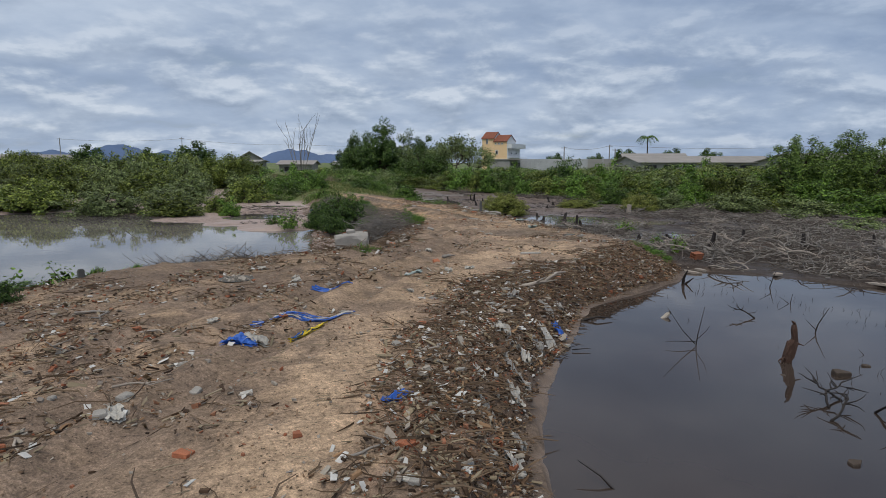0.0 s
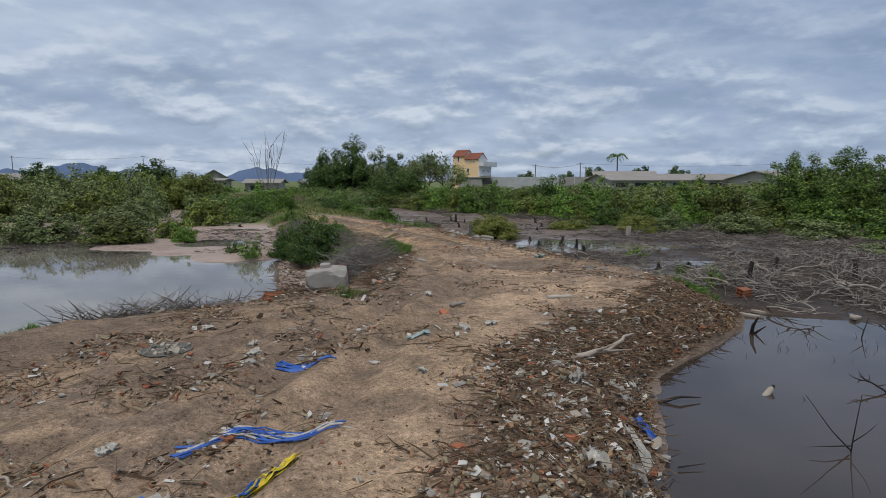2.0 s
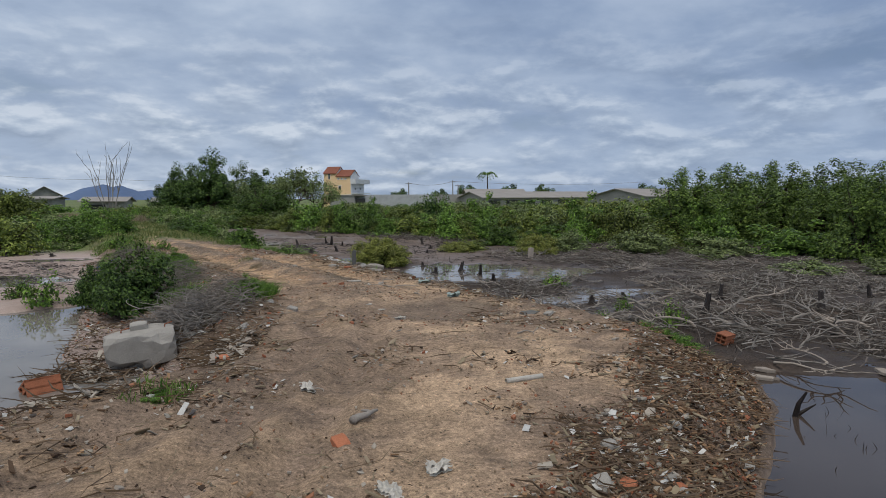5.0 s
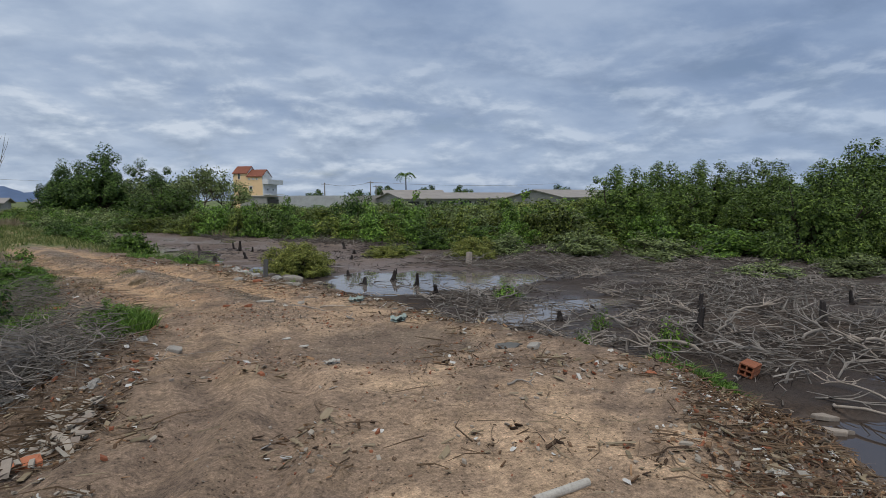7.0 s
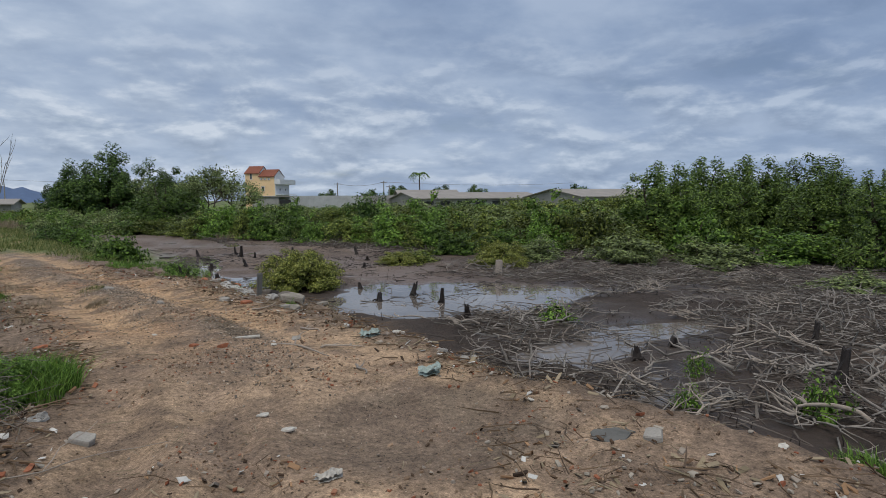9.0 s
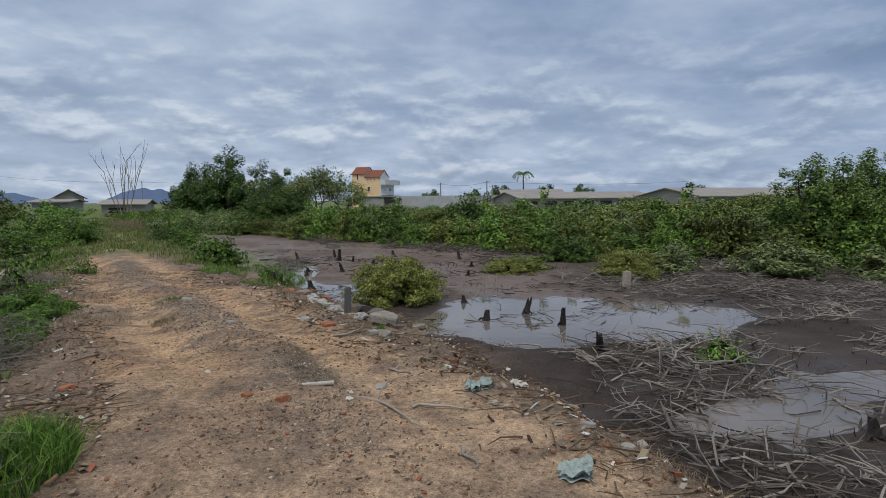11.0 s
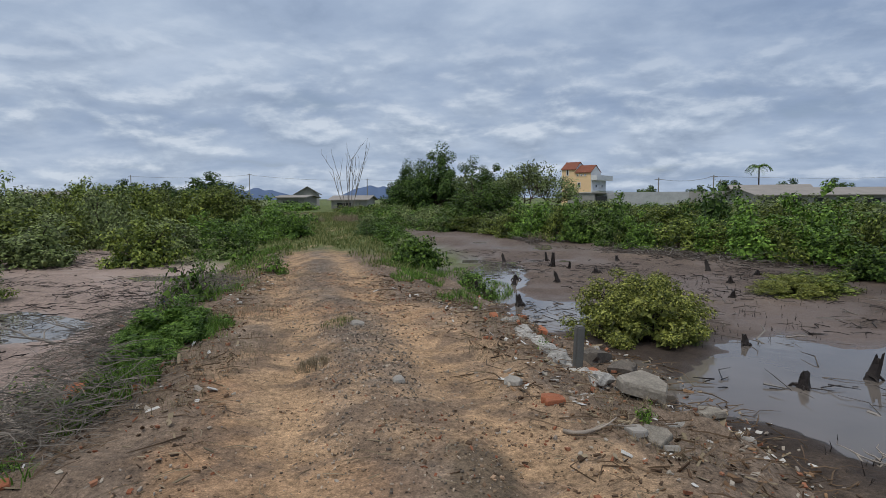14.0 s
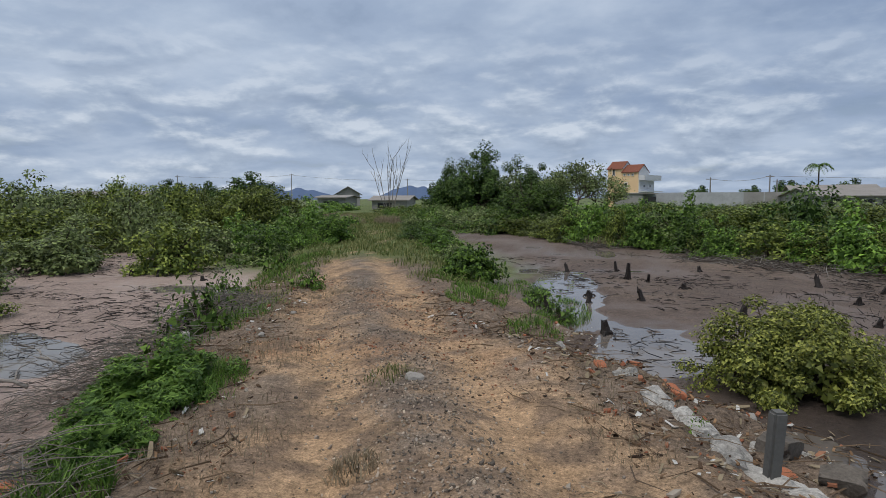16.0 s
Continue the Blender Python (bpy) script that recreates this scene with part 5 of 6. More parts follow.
stick_field("dead_twigs", "tangle of thin grey dead mangrove twigs on mud", 3600, (2.5, 15.5, 9.5, 25), right_mud, 301, 0.15, 0.55, 0.005, 0.014, GREYTWIG, 0.16)
stick_field("dark_twigs", "tangle of dark wet mangrove twigs on mud", 7500, (2.5, 15.5, 9.5, 25), right_mud, 302, 0.15, 0.75, 0.003, 0.009, BRUSH, 0.12)
x, y, gg = strewn(2000, (2.5, 13, 9.5, 30), lambda x, y: (x > edges(y)[3] + 0.05) * step(0.42, 0.6, fbm(x, y, 0.9, 77)) * (y > 10.3 - np.clip(x - 4.3, 0, 9) * 0.62), 303)
tagged(part("breathing_roots", sticks(np.stack([x, y, np.minimum(ground_height(x, y), W + 0.05) - 0.02], 1), np.stack([gg.normal(0, 0.2, 2000), gg.normal(0, 0.2, 2000), np.ones(2000)], 1), gg.uniform(0.05, 0.12, 2000), gg.uniform(0.003, 0.006, 2000)), BLACKWOOD), "dark breathing roots poking up from the mud", "roots", kind="stuff")
stick_field("mud_twigs", "scattered dark twigs lying on the wet mud", 3200, (-13, 9, 18, 34), lambda x, y: ((x > edges(y)[3] + 0.1) & (y > 20) | (x < edges(y)[1] - 0.1) & (y > 18.5)) * step(0.45, 0.62, fbm(x, y, 1.3, 58)), 304, 0.08, 0.36, 0.003, 0.009, BLACKWOOD, 0.12)
def hedge_foot(x, y):
    """The strip of mud in front of the hedge, thick with fallen twigs."""
    d = np.interp(x, front[:, 0], front[:, 1]) - y
    return step(4.5, 1.0, d) * step(-1.5, -0.5, d) * step(0.38, 0.58, fbm(x, y, 1.4, 59))


stick_field("hedge_twigs", "fallen dark twigs along the foot of the mangroves", 3000, (0.5, 14, 20, 42), hedge_foot, 310, 0.15, 0.8, 0.005, 0.013, BRUSH, 0.25)
stick_field("hedge_twigs", "fallen pale twigs along the foot of the mangroves", 900, (0.5, 14, 20, 42), hedge_foot, 311, 0.2, 0.8, 0.006, 0.013, GREYTWIG, 0.25)
# brush heaps on the left: by the pond, on the mound, along the verge
heap_l = lambda x, y: step(1.0, 0.5, np.minimum(dist_to(x, y, -1.35, 14.1, 0.75, 1.3), np.minimum(dist_to(x, y, -2.6, 17.3, 1.0, 1.7), dist_to(x, y, -4.2, 21.8, 0.7, 2.6))))
heap_pond = lambda x, y: step(1.0, 0.4, dist_to(x, y, -4.0, 10.35, 1.5, 0.55))
stick_field("pond_brushwood", "dark tangled twigs heaped at the pond's edge", 2200, (-6, -2, 9.4, 11.3), heap_pond, 308, 0.2, 0.6, 0.003, 0.008, BRUSH, 0.5)
shore_heap = lambda x, y: step(1.0, 0.5, np.minimum(dist_to(x, y, -2.45, 12.75, 0.75, 0.55), np.minimum(dist_to(x, y, -1.0, 11.9, 0.4, 0.8), dist_to(x, y, -2.3, 10.6, 0.9, 0.35))))
stick_field("shore_sticks", "dark and pale sticks washed up round the block", 700, (-3.6, 0, 10, 13.6), shore_heap, 309, 0.08, 0.4, 0.003, 0.010, BROWNSTICK, 0.2)
x, y, gg = strewn(5200, (-6.5, 0, 8.5, 25), heap_l, 305)
pile = np.maximum(ground_height(x, y), W) + gg.uniform(0, 1, 5200) ** 1.4 * 0.40 * heap_l(x, y)
az = gg.uniform(0, 6.283, 5200)
tagged(part("brush_heap_twigs", sticks(np.stack([x, y, pile], 1), np.stack([np.cos(az), np.sin(az), gg.normal(0.08, 0.2, 5200)], 1), gg.uniform(0.12, 0.45, 5200), gg.uniform(0.0015, 0.0045, 5200)), VERGETWIG), "heaped dry grey brushwood along the left verge", "brushwood", kind="stuff")
mound_shape = lambda x, y: step(1.0, 0.35, dist_to(x, y, -1.65, 13.5, 0.68, 0.78))
x, y, gg = strewn(1000, (-2.6, -0.4, 12.5, 15), mound_shape, 306)
z = np.maximum(ground_height(x, y), W) + gg.uniform(0, 1, 1000) * 0.30 * mound_shape(x, y)
az = gg.uniform(0, 6.283, 1000)
tagged(part("brushwood_mound", sticks(np.stack([x, y, z], 1), np.stack([np.cos(az), np.sin(az), gg.normal(0.15, 0.35, 1000)], 1), gg.uniform(0.15, 0.5, 1000), gg.uniform(0.003, 0.007, 1000)), GREYTWIG), "tangled heap of dry grey twigs behind the concrete block", "brushwood", kind="stuff")
x, y, gg = strewn(420, (3.6, 12, 10.3, 17), right_mud, 307)
tagged(part("branch_stubs", sticks(np.stack([x, y, np.maximum(ground_height(x, y), W) - 0.02], 1), np.stack([gg.normal(0, 0.45, 420), gg.normal(0, 0.45, 420), np.ones(420)], 1), gg.uniform(0.08, 0.30, 420), gg.uniform(0.008, 0.02, 420)), GREYTWIG), "broken upright stubs of dead mangrove branches", "stubs", kind="stuff")
for x, y, rz, s, k in ((-4.6, 10.3, 20, 0.9, 0), (-4.0, 10.4, 160, 0.8, 3), (-3.6, 10.7, 70, 0.7, 6), (-1.2, 14.3, 60, 0.7, 1), (-1.5, 13.7, 200, 0.7, 4), (-1.0, 13.5, 120, 0.6, 7), (-2.8, 16.9, 40, 0.8, 2), (-2.4, 17.6, 100, 0.8, 5), (-3.4, 18.4, 330, 0.9, 8), (-4.8, 20.6, 190, 1.0, 0), (-5.0, 19.8, 170, 1.0, 3), (-5.2, 21.4, 200, 0.9, 6), (-4.6, 22.6, 20, 0.8, 9), (-1.35, 11.9, 65, 0.8, 8)):
    again(kinds[k], pose(x, y, max(hz(x, y), W) + 0.08, 0, -6, rz) @ Matrix.Diagonal((s, s, s, 1)))


def stump(seed, h, r):
    """A rotten black stump with a splintered top and root flares."""
    gg = np.random.default_rng(seed)
    b = Buf()
    lean = gg.normal(0, 0.12, 2)
    n, rings = 9, 6
    vs = []
    for j in range(rings):
        t = j / (rings - 1)
        for i in range(n):
            a = i * 2 * math.pi / n
            rr = r * (1.35 - 0.6 * t + 0.5 * (1 - t) ** 4) * (1 + 0.22 * math.sin(a * 3 + seed) + gg.normal(0, 0.08))
            vs.append((rr * math.cos(a) + lean[0] * t * h * 2, rr * math.sin(a) + lean[1] * t * h * 2, -0.06 + (h + 0.06) * t * (1 if j < rings - 1 else 1 + gg.uniform(-0.25, 0.25))))
    b.add(vs, [(j * n + i, j * n + (i + 1) % n, (j + 1) * n + (i + 1) % n, (j + 1) * n + i) for j in range(rings - 1) for i in range(n)] + [tuple((rings - 1) * n + i for i in range(n))])
    for _ in range(4):
        a = gg.uniform(0, 6.28)
        L = r * gg.uniform(2.2, 4.5)
        b.tube([(0, 0, h * 0.3), (math.cos(a) * L * 0.5, math.sin(a) * L * 0.5, 0.05), (math.cos(a) * L, math.sin(a) * L, -0.04)], [r * 0.4, r * 0.28, r * 0.1], 5)
    return tagged(part("tree_stump", b, BLACKWOOD), "rotten black mangrove stump standing in shallow mud", "stump", "black stumps")


stumps = [stump(400 + k, hh, rr) for k, (hh, rr) in enumerate(((0.22, 0.055), (0.16, 0.07), (0.30, 0.05), (0.12, 0.06)))]
spots = ((3.41, 20.19, 1), (4.17, 20.56, 0), (4.43, 19.58, 2), (3.48, 21.86, 1), (1.54, 29.4, 2), (0.56, 26.77, 0), (0.72, 24.3, 1), (4.4, 25.05, 1), (-0.1, 25.9, 2), (0.3, 31.2, 0), (0.62, 27.5, 3), (1.5, 31.4, 2), (1.92, 29.2, 0), (1.54, 26.8, 0), (2.45, 28.1, 3), (-10.1, 28.6, 1), (-9.3, 28.5, 1), (-7.8, 28.0, 3), (3.4, 31.2, 1), (5.2, 29.0, 0), (6.0, 28.3, 3), (6.1, 13.4, 2), (7.9, 12.9, 2), (9.6, 12.4, 1), (5.0, 15.0, 1), (5.8, 15.3, 3), (7.4, 14.6, 2), (10.3, 14.0, 2), (4.2, 17.9, 0), (2.9, 25.9, 1), (3.4, 23.9, 3), (5.0, 27.0, 1))
placed_kinds = set()
for x, y, k in spots:
    m = placed(x, y, max(hz(x, y), W) - 0.02, g.uniform(0, 360), (lambda q: (q * 0.8, q * 0.8, q))(g.uniform(0.75, 1.15)))
    if k in placed_kinds:
        again(stumps[k], m)
    else:
        stumps[k].matrix_basis = m
        placed_kinds.add(k)

# ---------------------------------------------------------------- rubble and litter on the fill
PALECHIP = material("pale_rubble", (0.42, 0.38, 0.32), 0.9, 0.2, 20, 90, 0.3, island=0.4, tint=(0.15, 0.125, 0.105))
REDCHIP = material("brick_crumbs", (0.30, 0.105, 0.055), 0.9, 0.25, 20, 90, 0.3, island=0.4, tint=(0.20, 0.10, 0.06))
DARKCHIP = material("dark_organic_crumbs", (0.062, 0.038, 0.024), 0.9, 0.25, 20, 90, 0.3, island=0.5, tint=(0.22, 0.135, 0.075))
PEBBLE = material("grey_gravel", (0.17, 0.145, 0.12), 0.9, 0.25, 20, 90, 0.3, island=0.5, tint=(0.32, 0.26, 0.20))
BROWNCRUMB = material("brown_soil_crumbs", (0.15, 0.10, 0.065), 0.95, 0.25, 20, 90, 0.3, island=0.5, tint=(0.26, 0.18, 0.12))
CLOD = material("soil_clods", (0.24, 0.175, 0.115), 0.95, 0.25, 20, 90, 0.3, island=0.4, tint=(0.16, 0.115, 0.08))
WHITEP = material("white_plastic", (0.42, 0.40, 0.36), 0.55, 0.4, 25, 60, 0.2, obj=0.1)
BLUEP = material("blue_plastic", (0.03, 0.11, 0.42), 0.45, 0.45, 20, 90, 0.3)
YELLOWP = material("yellow_plastic", (0.62, 0.48, 0.04), 0.4, 0.15, 20, 90, 0.3)
TEALP = material("teal_plastic", (0.27, 0.33, 0.31), 0.55, 0.5, 14, 60, 0.3)
FLECK = material("dirty_plastic_flecks", (0.62, 0.61, 0.58), 0.6, 0.2, 20, 90, 0.2, island=0.3, tint=(0.30, 0.30, 0.29))
FLECKBAG = material("dirty_grey_plastic", (0.30, 0.285, 0.26), 0.55, 0.5, 25, 90, 0.3)
SLATE = material("grey_slate", (0.105, 0.105, 0.10), 0.7, 0.2, 10, 60, 0.2)


def chips(x, y, gg, lo, hi, thin, long=1.0, sink=0.3, above=0.0):
    """Many broken chips in one mesh: skewed little blocks lying on the ground."""
    n = len(x)
    s = gg.uniform(lo, hi, n) * gg.uniform(0.6, 1.4, n)
    a = np.stack([s * long * gg.uniform(0.7, 1.5, n), s * gg.uniform(0.5, 1.1, n), s * thin * gg.uniform(0.6, 1.4, n)], 1) / 2
    corner = np.array([(i, j, k) for k in (-1, 1) for i, j in ((-1, -1), (1, -1), (1, 1), (-1, 1))], float)
    v = corner[None] * a[:, None, :] * gg.uniform(0.55, 1.15, (n, 8, 3))
    az, t1, t2 = gg.uniform(0, 6.283, n), gg.normal(0, 0.35, n), gg.normal(0, 0.35, n)
    c, si = np.cos(az)[:, None], np.sin(az)[:, None]
    vx, vy, vz = v[..., 0], v[..., 1], v[..., 2]
    vz = vz + vx * t1[:, None] + vy * t2[:, None]
    z = np.maximum(ground_height(x, y), W - 0.02) + a[:, 2] * (1 - sink) + above * gg.random(n)
    out = np.stack([vx * c - vy * si + x[:, None], vx * si + vy * c + y[:, None], vz + z[:, None]], -1)
    quad = ((4, 5, 6, 7), (0, 1, 5, 4), (1, 2, 6, 5), (2, 3, 7, 6), (3, 0, 4, 7))
    return Buf().add(out.reshape(-1, 3), [tuple(8 * i + q for q in f) for i in range(n) for f in quad])


def on_bank(x, y):
    lt, lw, rt, rw = edges(y)
    inner = np.interp(y, (0, 2.6, 5, 7.5, 9, 10.5, 14), (0.2, 0.25, 0.65, 0.8, 0.6, 0.1, 0.0))
    right = step(-0.3, 0.3, x - rt + inner + (fbm(x, y, 0.5, 91) - 0.5) * 0.9) * step(-0.04, -0.2, x - rw) * step(12.0, 10.2, y)
    return right


def on_steep(x, y):
    """The outer, darker part of the bank."""
    lt, lw, rt, rw = edges(y)
    return on_bank(x, y) * (0.12 + 0.88 * step(-0.15, 0.25, x - rt + (fbm(x, y, 0.5, 94) - 0.5) * 0.5))


def on_fill(x, y):
    lt, lw, rt, rw = edges(y)
    left = step(0.44, 0.6, fbm(x, y, 0.9, 92)) * step(11.2, 10.2, y) * step(-1.0, -1.8, x + (fbm(x, y, 1.5, 93) - 0.5)) * (x > lw + 0.2)
    mound_l = step(-0.3, -0.7, x - lt * 0 + 0.0) * step(10.8, 11.8, y) * step(17, 15.5, y) * (x > lw - 0.1) * (x < lt + 0.25)
    verge = step(-0.7, 0.1, x - rt) * step(0.1, -0.2, x - rw) * step(12.5, 14, y) * step(25, 23, y) * 0.7
    verge_l = (x < lt + 0.3) * (x > lw) * step(16, 18, y) * 0.35
    tread = np.exp(-((x - np.interp(y, (0, 3, 6, 9, 12, 16), (-0.9, -0.85, -0.35, 0.5, 1.3, 0.9))) / 0.45) ** 2)
    across = step(0.48, 0.62, fbm(x, y, 0.55, 97)) * step(13.5, 11.5, y) * (x > lt) * (x < rt) * 0.75 * (1 - 0.85 * tread)
    return np.clip(left * 0.8 + mound_l + verge + verge_l + across, 0, 1)


def on_track(x, y):
    lt, lw, rt, rw = edges(y)
    return (x > lt) * (x < rt + 0.2) * (0.06 + 0.94 * step(0.5, 0.62, fbm(x, y, 0.8, 95)))


def gravelly(x, y):
    lt, lw, rt, rw = edges(y)
    return np.exp(-((x - (lt + rt) / 2) / 0.5) ** 2) * step(12, 16, y) * (0.3 + 0.7 * step(0.4, 0.6, fbm(x, y, 0.7, 96)))


def patchy(x, y):
    lt, lw, rt, rw = edges(y)
    return (x > lt - 0.1) * (x < rt + 0.3) * step(0.50, 0.63, fbm(x, y, 0.75, 98)) * (0.35 + 0.65 * step(11, 14, y))


NEAR = (-6, 5, 1.2, 26)
for name, label, cat, n, fn, seed, lo, hi, thin, long, mat, above in (
        ("rubble_chips", "pale broken concrete and shell chips on the bank", "rubble", 2800, on_bank, 501, 0.005, 0.026, 0.45, 1.2, PALECHIP, 0.02),
        ("brick_crumbs", "crumbs of red brick in the fill", "rubble", 4500, on_bank, 502, 0.004, 0.020, 0.6, 1.1, REDCHIP, 0.01),
        ("organic_crumbs", "dark rotten wood chips and crumbs covering the bank", "debris", 7500, on_steep, 503, 0.005, 0.022, 0.5, 1.8, DARKCHIP, 0.04),
        ("rubble_chips", "pale broken rubble and shell chips on the fill", "rubble", 3300, on_fill, 504, 0.006, 0.034, 0.4, 1.2, PALECHIP, 0.01),
        ("brick_crumbs", "crumbs of red brick on the fill", "rubble", 1300, on_fill, 505, 0.006, 0.036, 0.6, 1.1, REDCHIP, 0.01),
        ("organic_crumbs", "dark wood chips scattered over the fill", "debris", 8000, on_fill, 506, 0.005, 0.024, 0.45, 2.0, DARKCHIP, 0.02),
        ("broken_pieces", "larger pale broken pieces of plaster and shell on the bank", "rubble", 130, on_bank, 533, 0.025, 0.06, 0.35, 1.3, PALECHIP, 0.03),
        ("splinters", "pale wood splinters and straw chips over the bank", "debris", 1500, on_bank, 521, 0.012, 0.03, 0.22, 2.6, STRAW, 0.03),
        ("plastic_flecks", "dirty white plastic and paper flecks over the bank", "litter", 700, on_bank, 522, 0.012, 0.045, 0.12, 1.3, FLECK, 0.03),
        ("splinters", "pale wood splinters and straw chips on the fill", "debris", 2600, on_fill, 523, 0.012, 0.032, 0.22, 2.8, STRAW, 0.02),
        ("plastic_flecks", "dirty white plastic and paper flecks on the fill", "litter", 1000, on_fill, 524, 0.012, 0.05, 0.12, 1.4, FLECK, 0.02),
        ("soil_clods", "small clods of dry sandy soil on the track", "soil", 4500, on_track, 507, 0.003, 0.013, 0.7, 1.0, CLOD, 0.0),
        ("track_pebbles", "small pale pebbles scattered over the sandy track", "gravel", 900, on_track, 508, 0.005, 0.022, 0.6, 1.0, PALECHIP, 0.0),
        ("track_crumbs", "dark soil crumbs and stones in patches on the track", "gravel", 5200, patchy, 525, 0.004, 0.017, 0.6, 1.3, BROWNCRUMB, 0.0),
        ("track_stones", "small brown and red stones in patches on the track", "gravel", 1500, patchy, 526, 0.005, 0.018, 0.6, 1.1, REDCHIP, 0.0),
        ("gravel", "grey gravel strip between the wheel tracks", "gravel", 7500, gravelly, 509, 0.004, 0.016, 0.7, 1.0, PEBBLE, 0.0)):
    x, y, gg = strewn(n, NEAR, fn, seed)
    tagged(part(name, chips(x, y, gg, lo, hi, thin, long, 0.25, above), mat), label, cat, kind="stuff")
x, y, gg = strewn(700, (-3.6, 0, 10, 13.6), shore_heap, 534)
tagged(part("washed_litter", chips(x, y, gg, 0.02, 0.065, 0.25, 1.4, 0.1, 0.05), PALECHIP), "washed-up pale litter and wood chips round the block", "litter", kind="stuff")
stick_field("bank_sticks", "short dry sticks and splinters over the bank", 3800, NEAR, on_bank, 511, 0.05, 0.26, 0.002, 0.008, BROWNSTICK, 0.1)
stick_field("fill_sticks", "short dry sticks scattered over the fill", 4200, NEAR, on_fill, 512, 0.05, 0.36, 0.002, 0.007, BROWNSTICK, 0.06)
stick_field("track_straw", "bits of straw and twig on the track", 900, NEAR, on_track, 513, 0.04, 0.22, 0.0015, 0.004, STRAW, 0.04)

# larger single pieces
piece_rng = np.random.default_rng(601)


def flake(name, label, cat, size, mat, seed, group=""):
    """A broken slab: an irregular outline with bevelled rim."""
    gg = np.random.default_rng(seed)
    n = 7
    a = np.sort(gg.uniform(0, 6.283, n))
    r = gg.uniform(0.7, 1.1, n)
    o = np.stack([np.cos(a) * r * size[0] / 2, np.sin(a) * r * size[1] / 2], 1)
    vs = [(p[0] * k, p[1] * k, z) for k, z in ((1, 0), (1.0, size[2] * 0.75), (0.93, size[2])) for p in o]
    f = [tuple(range(n))[::-1], tuple(2 * n + i for i in range(n))]
    f += [(j * n + i, j * n + (i + 1) % n, (j + 1) * n + (i + 1) % n, (j + 1) * n + i) for j in range(2) for i in range(n)]
    return tagged(part(name, Buf().add(vs, f), mat), label, cat, group)


def stone(name, label, cat, size, mat, seed, group="", rough=0.35, facet=1.35):
    return tagged(part(name, Buf().lump(size, rough=rough, seed=seed, facet=facet, sub=3 if size[0] > 0.2 else 2), mat), label, cat, group)


def spread(make, spots, tilt=8, sink=0.0):
    """The thing at the first spot (x, y, scale), copies at the rest."""
    ob = None
    for x, y, s in spots:
        m = pose(x, y, max(hz(x, y), W) - sink * s, piece_rng.normal(0, tilt), piece_rng.normal(0, tilt), piece_rng.uniform(0, 360)) @ Matrix.Diagonal((s, s, s, 1))
        if ob is None:
            ob = make()
            ob.matrix_basis = m
        else:
            again(ob, m)


def random_spots(n, fn, seed, lo, hi):
    x, y, gg = strewn(n, NEAR, fn, seed)
    return list(zip(x.tolist(), y.tolist(), gg.uniform(lo, hi, n).tolist()))


spread(lambda: flake("tile_fragment", "broken white glazed tile fragment lying on rubble", "tile", (0.11, 0.09, 0.012), WHITEP, 1, "tile fragments"),
       [(-1.28, 3.69, 1.0), (-0.16, 2.63, 0.9), (0.88, 6.95, 1.2), (0.99, 7.3, 0.8), (2.06, 8.64, 1.0), (-0.8, 7.27, 1.3), (1.56, 9.9, 0.7), (0.75, 13.6, 0.9), (0.87, 13.4, 1.2), (1.03, 15.6, 0.9), (3.48, 11.97, 0.8), (0.84, 6.7, 0.6), (1.05, 15.8, 0.8), (-0.09, 16.6, 0.7), (2.6, 13.3, 0.8)] + random_spots(22, on_bank, 611, 0.4, 0.9))
spread(lambda: flake("concrete_flake", "flat grey broken concrete piece", "rubble", (0.16, 0.12, 0.03), CONCRETE, 2, "concrete flakes"),
       [(2.88, 12.36, 1.3), (-0.29, 13.64, 1.3), (1.6, 17.7, 1.0), (1.42, 17.78, 1.2), (1.3, 15.93, 0.9), (2.11, 8.79, 0.9), (-1.7, 3.9, 0.8), (-2.0, 4.4, 0.9)] + random_spots(26, on_bank, 612, 0.35, 0.8) + random_spots(34, on_fill, 613, 0.4, 1.0))
spread(lambda: flake("slate_piece", "flat dark grey sheet fragment on the sand", "rubble", (0.30, 0.24, 0.015), SLATE, 3), [(2.65, 12.44, 1.0)])
spread(lambda: stone("rubble_stone", "rough pale broken concrete lump", "stone", (0.14, 0.11, 0.09), CONCRETE, 4, "rubble stones"),
       [(1.16, 8.1, 1.0), (1.47, 8.54, 0.9), (-1.0, 20.37, 1.0), (-0.14, 18.4, 0.8), (0.69, 18.6, 1.0)] + random_spots(24, on_bank, 614, 0.3, 0.8) + random_spots(34, on_fill, 615, 0.35, 0.9), sink=0.0)
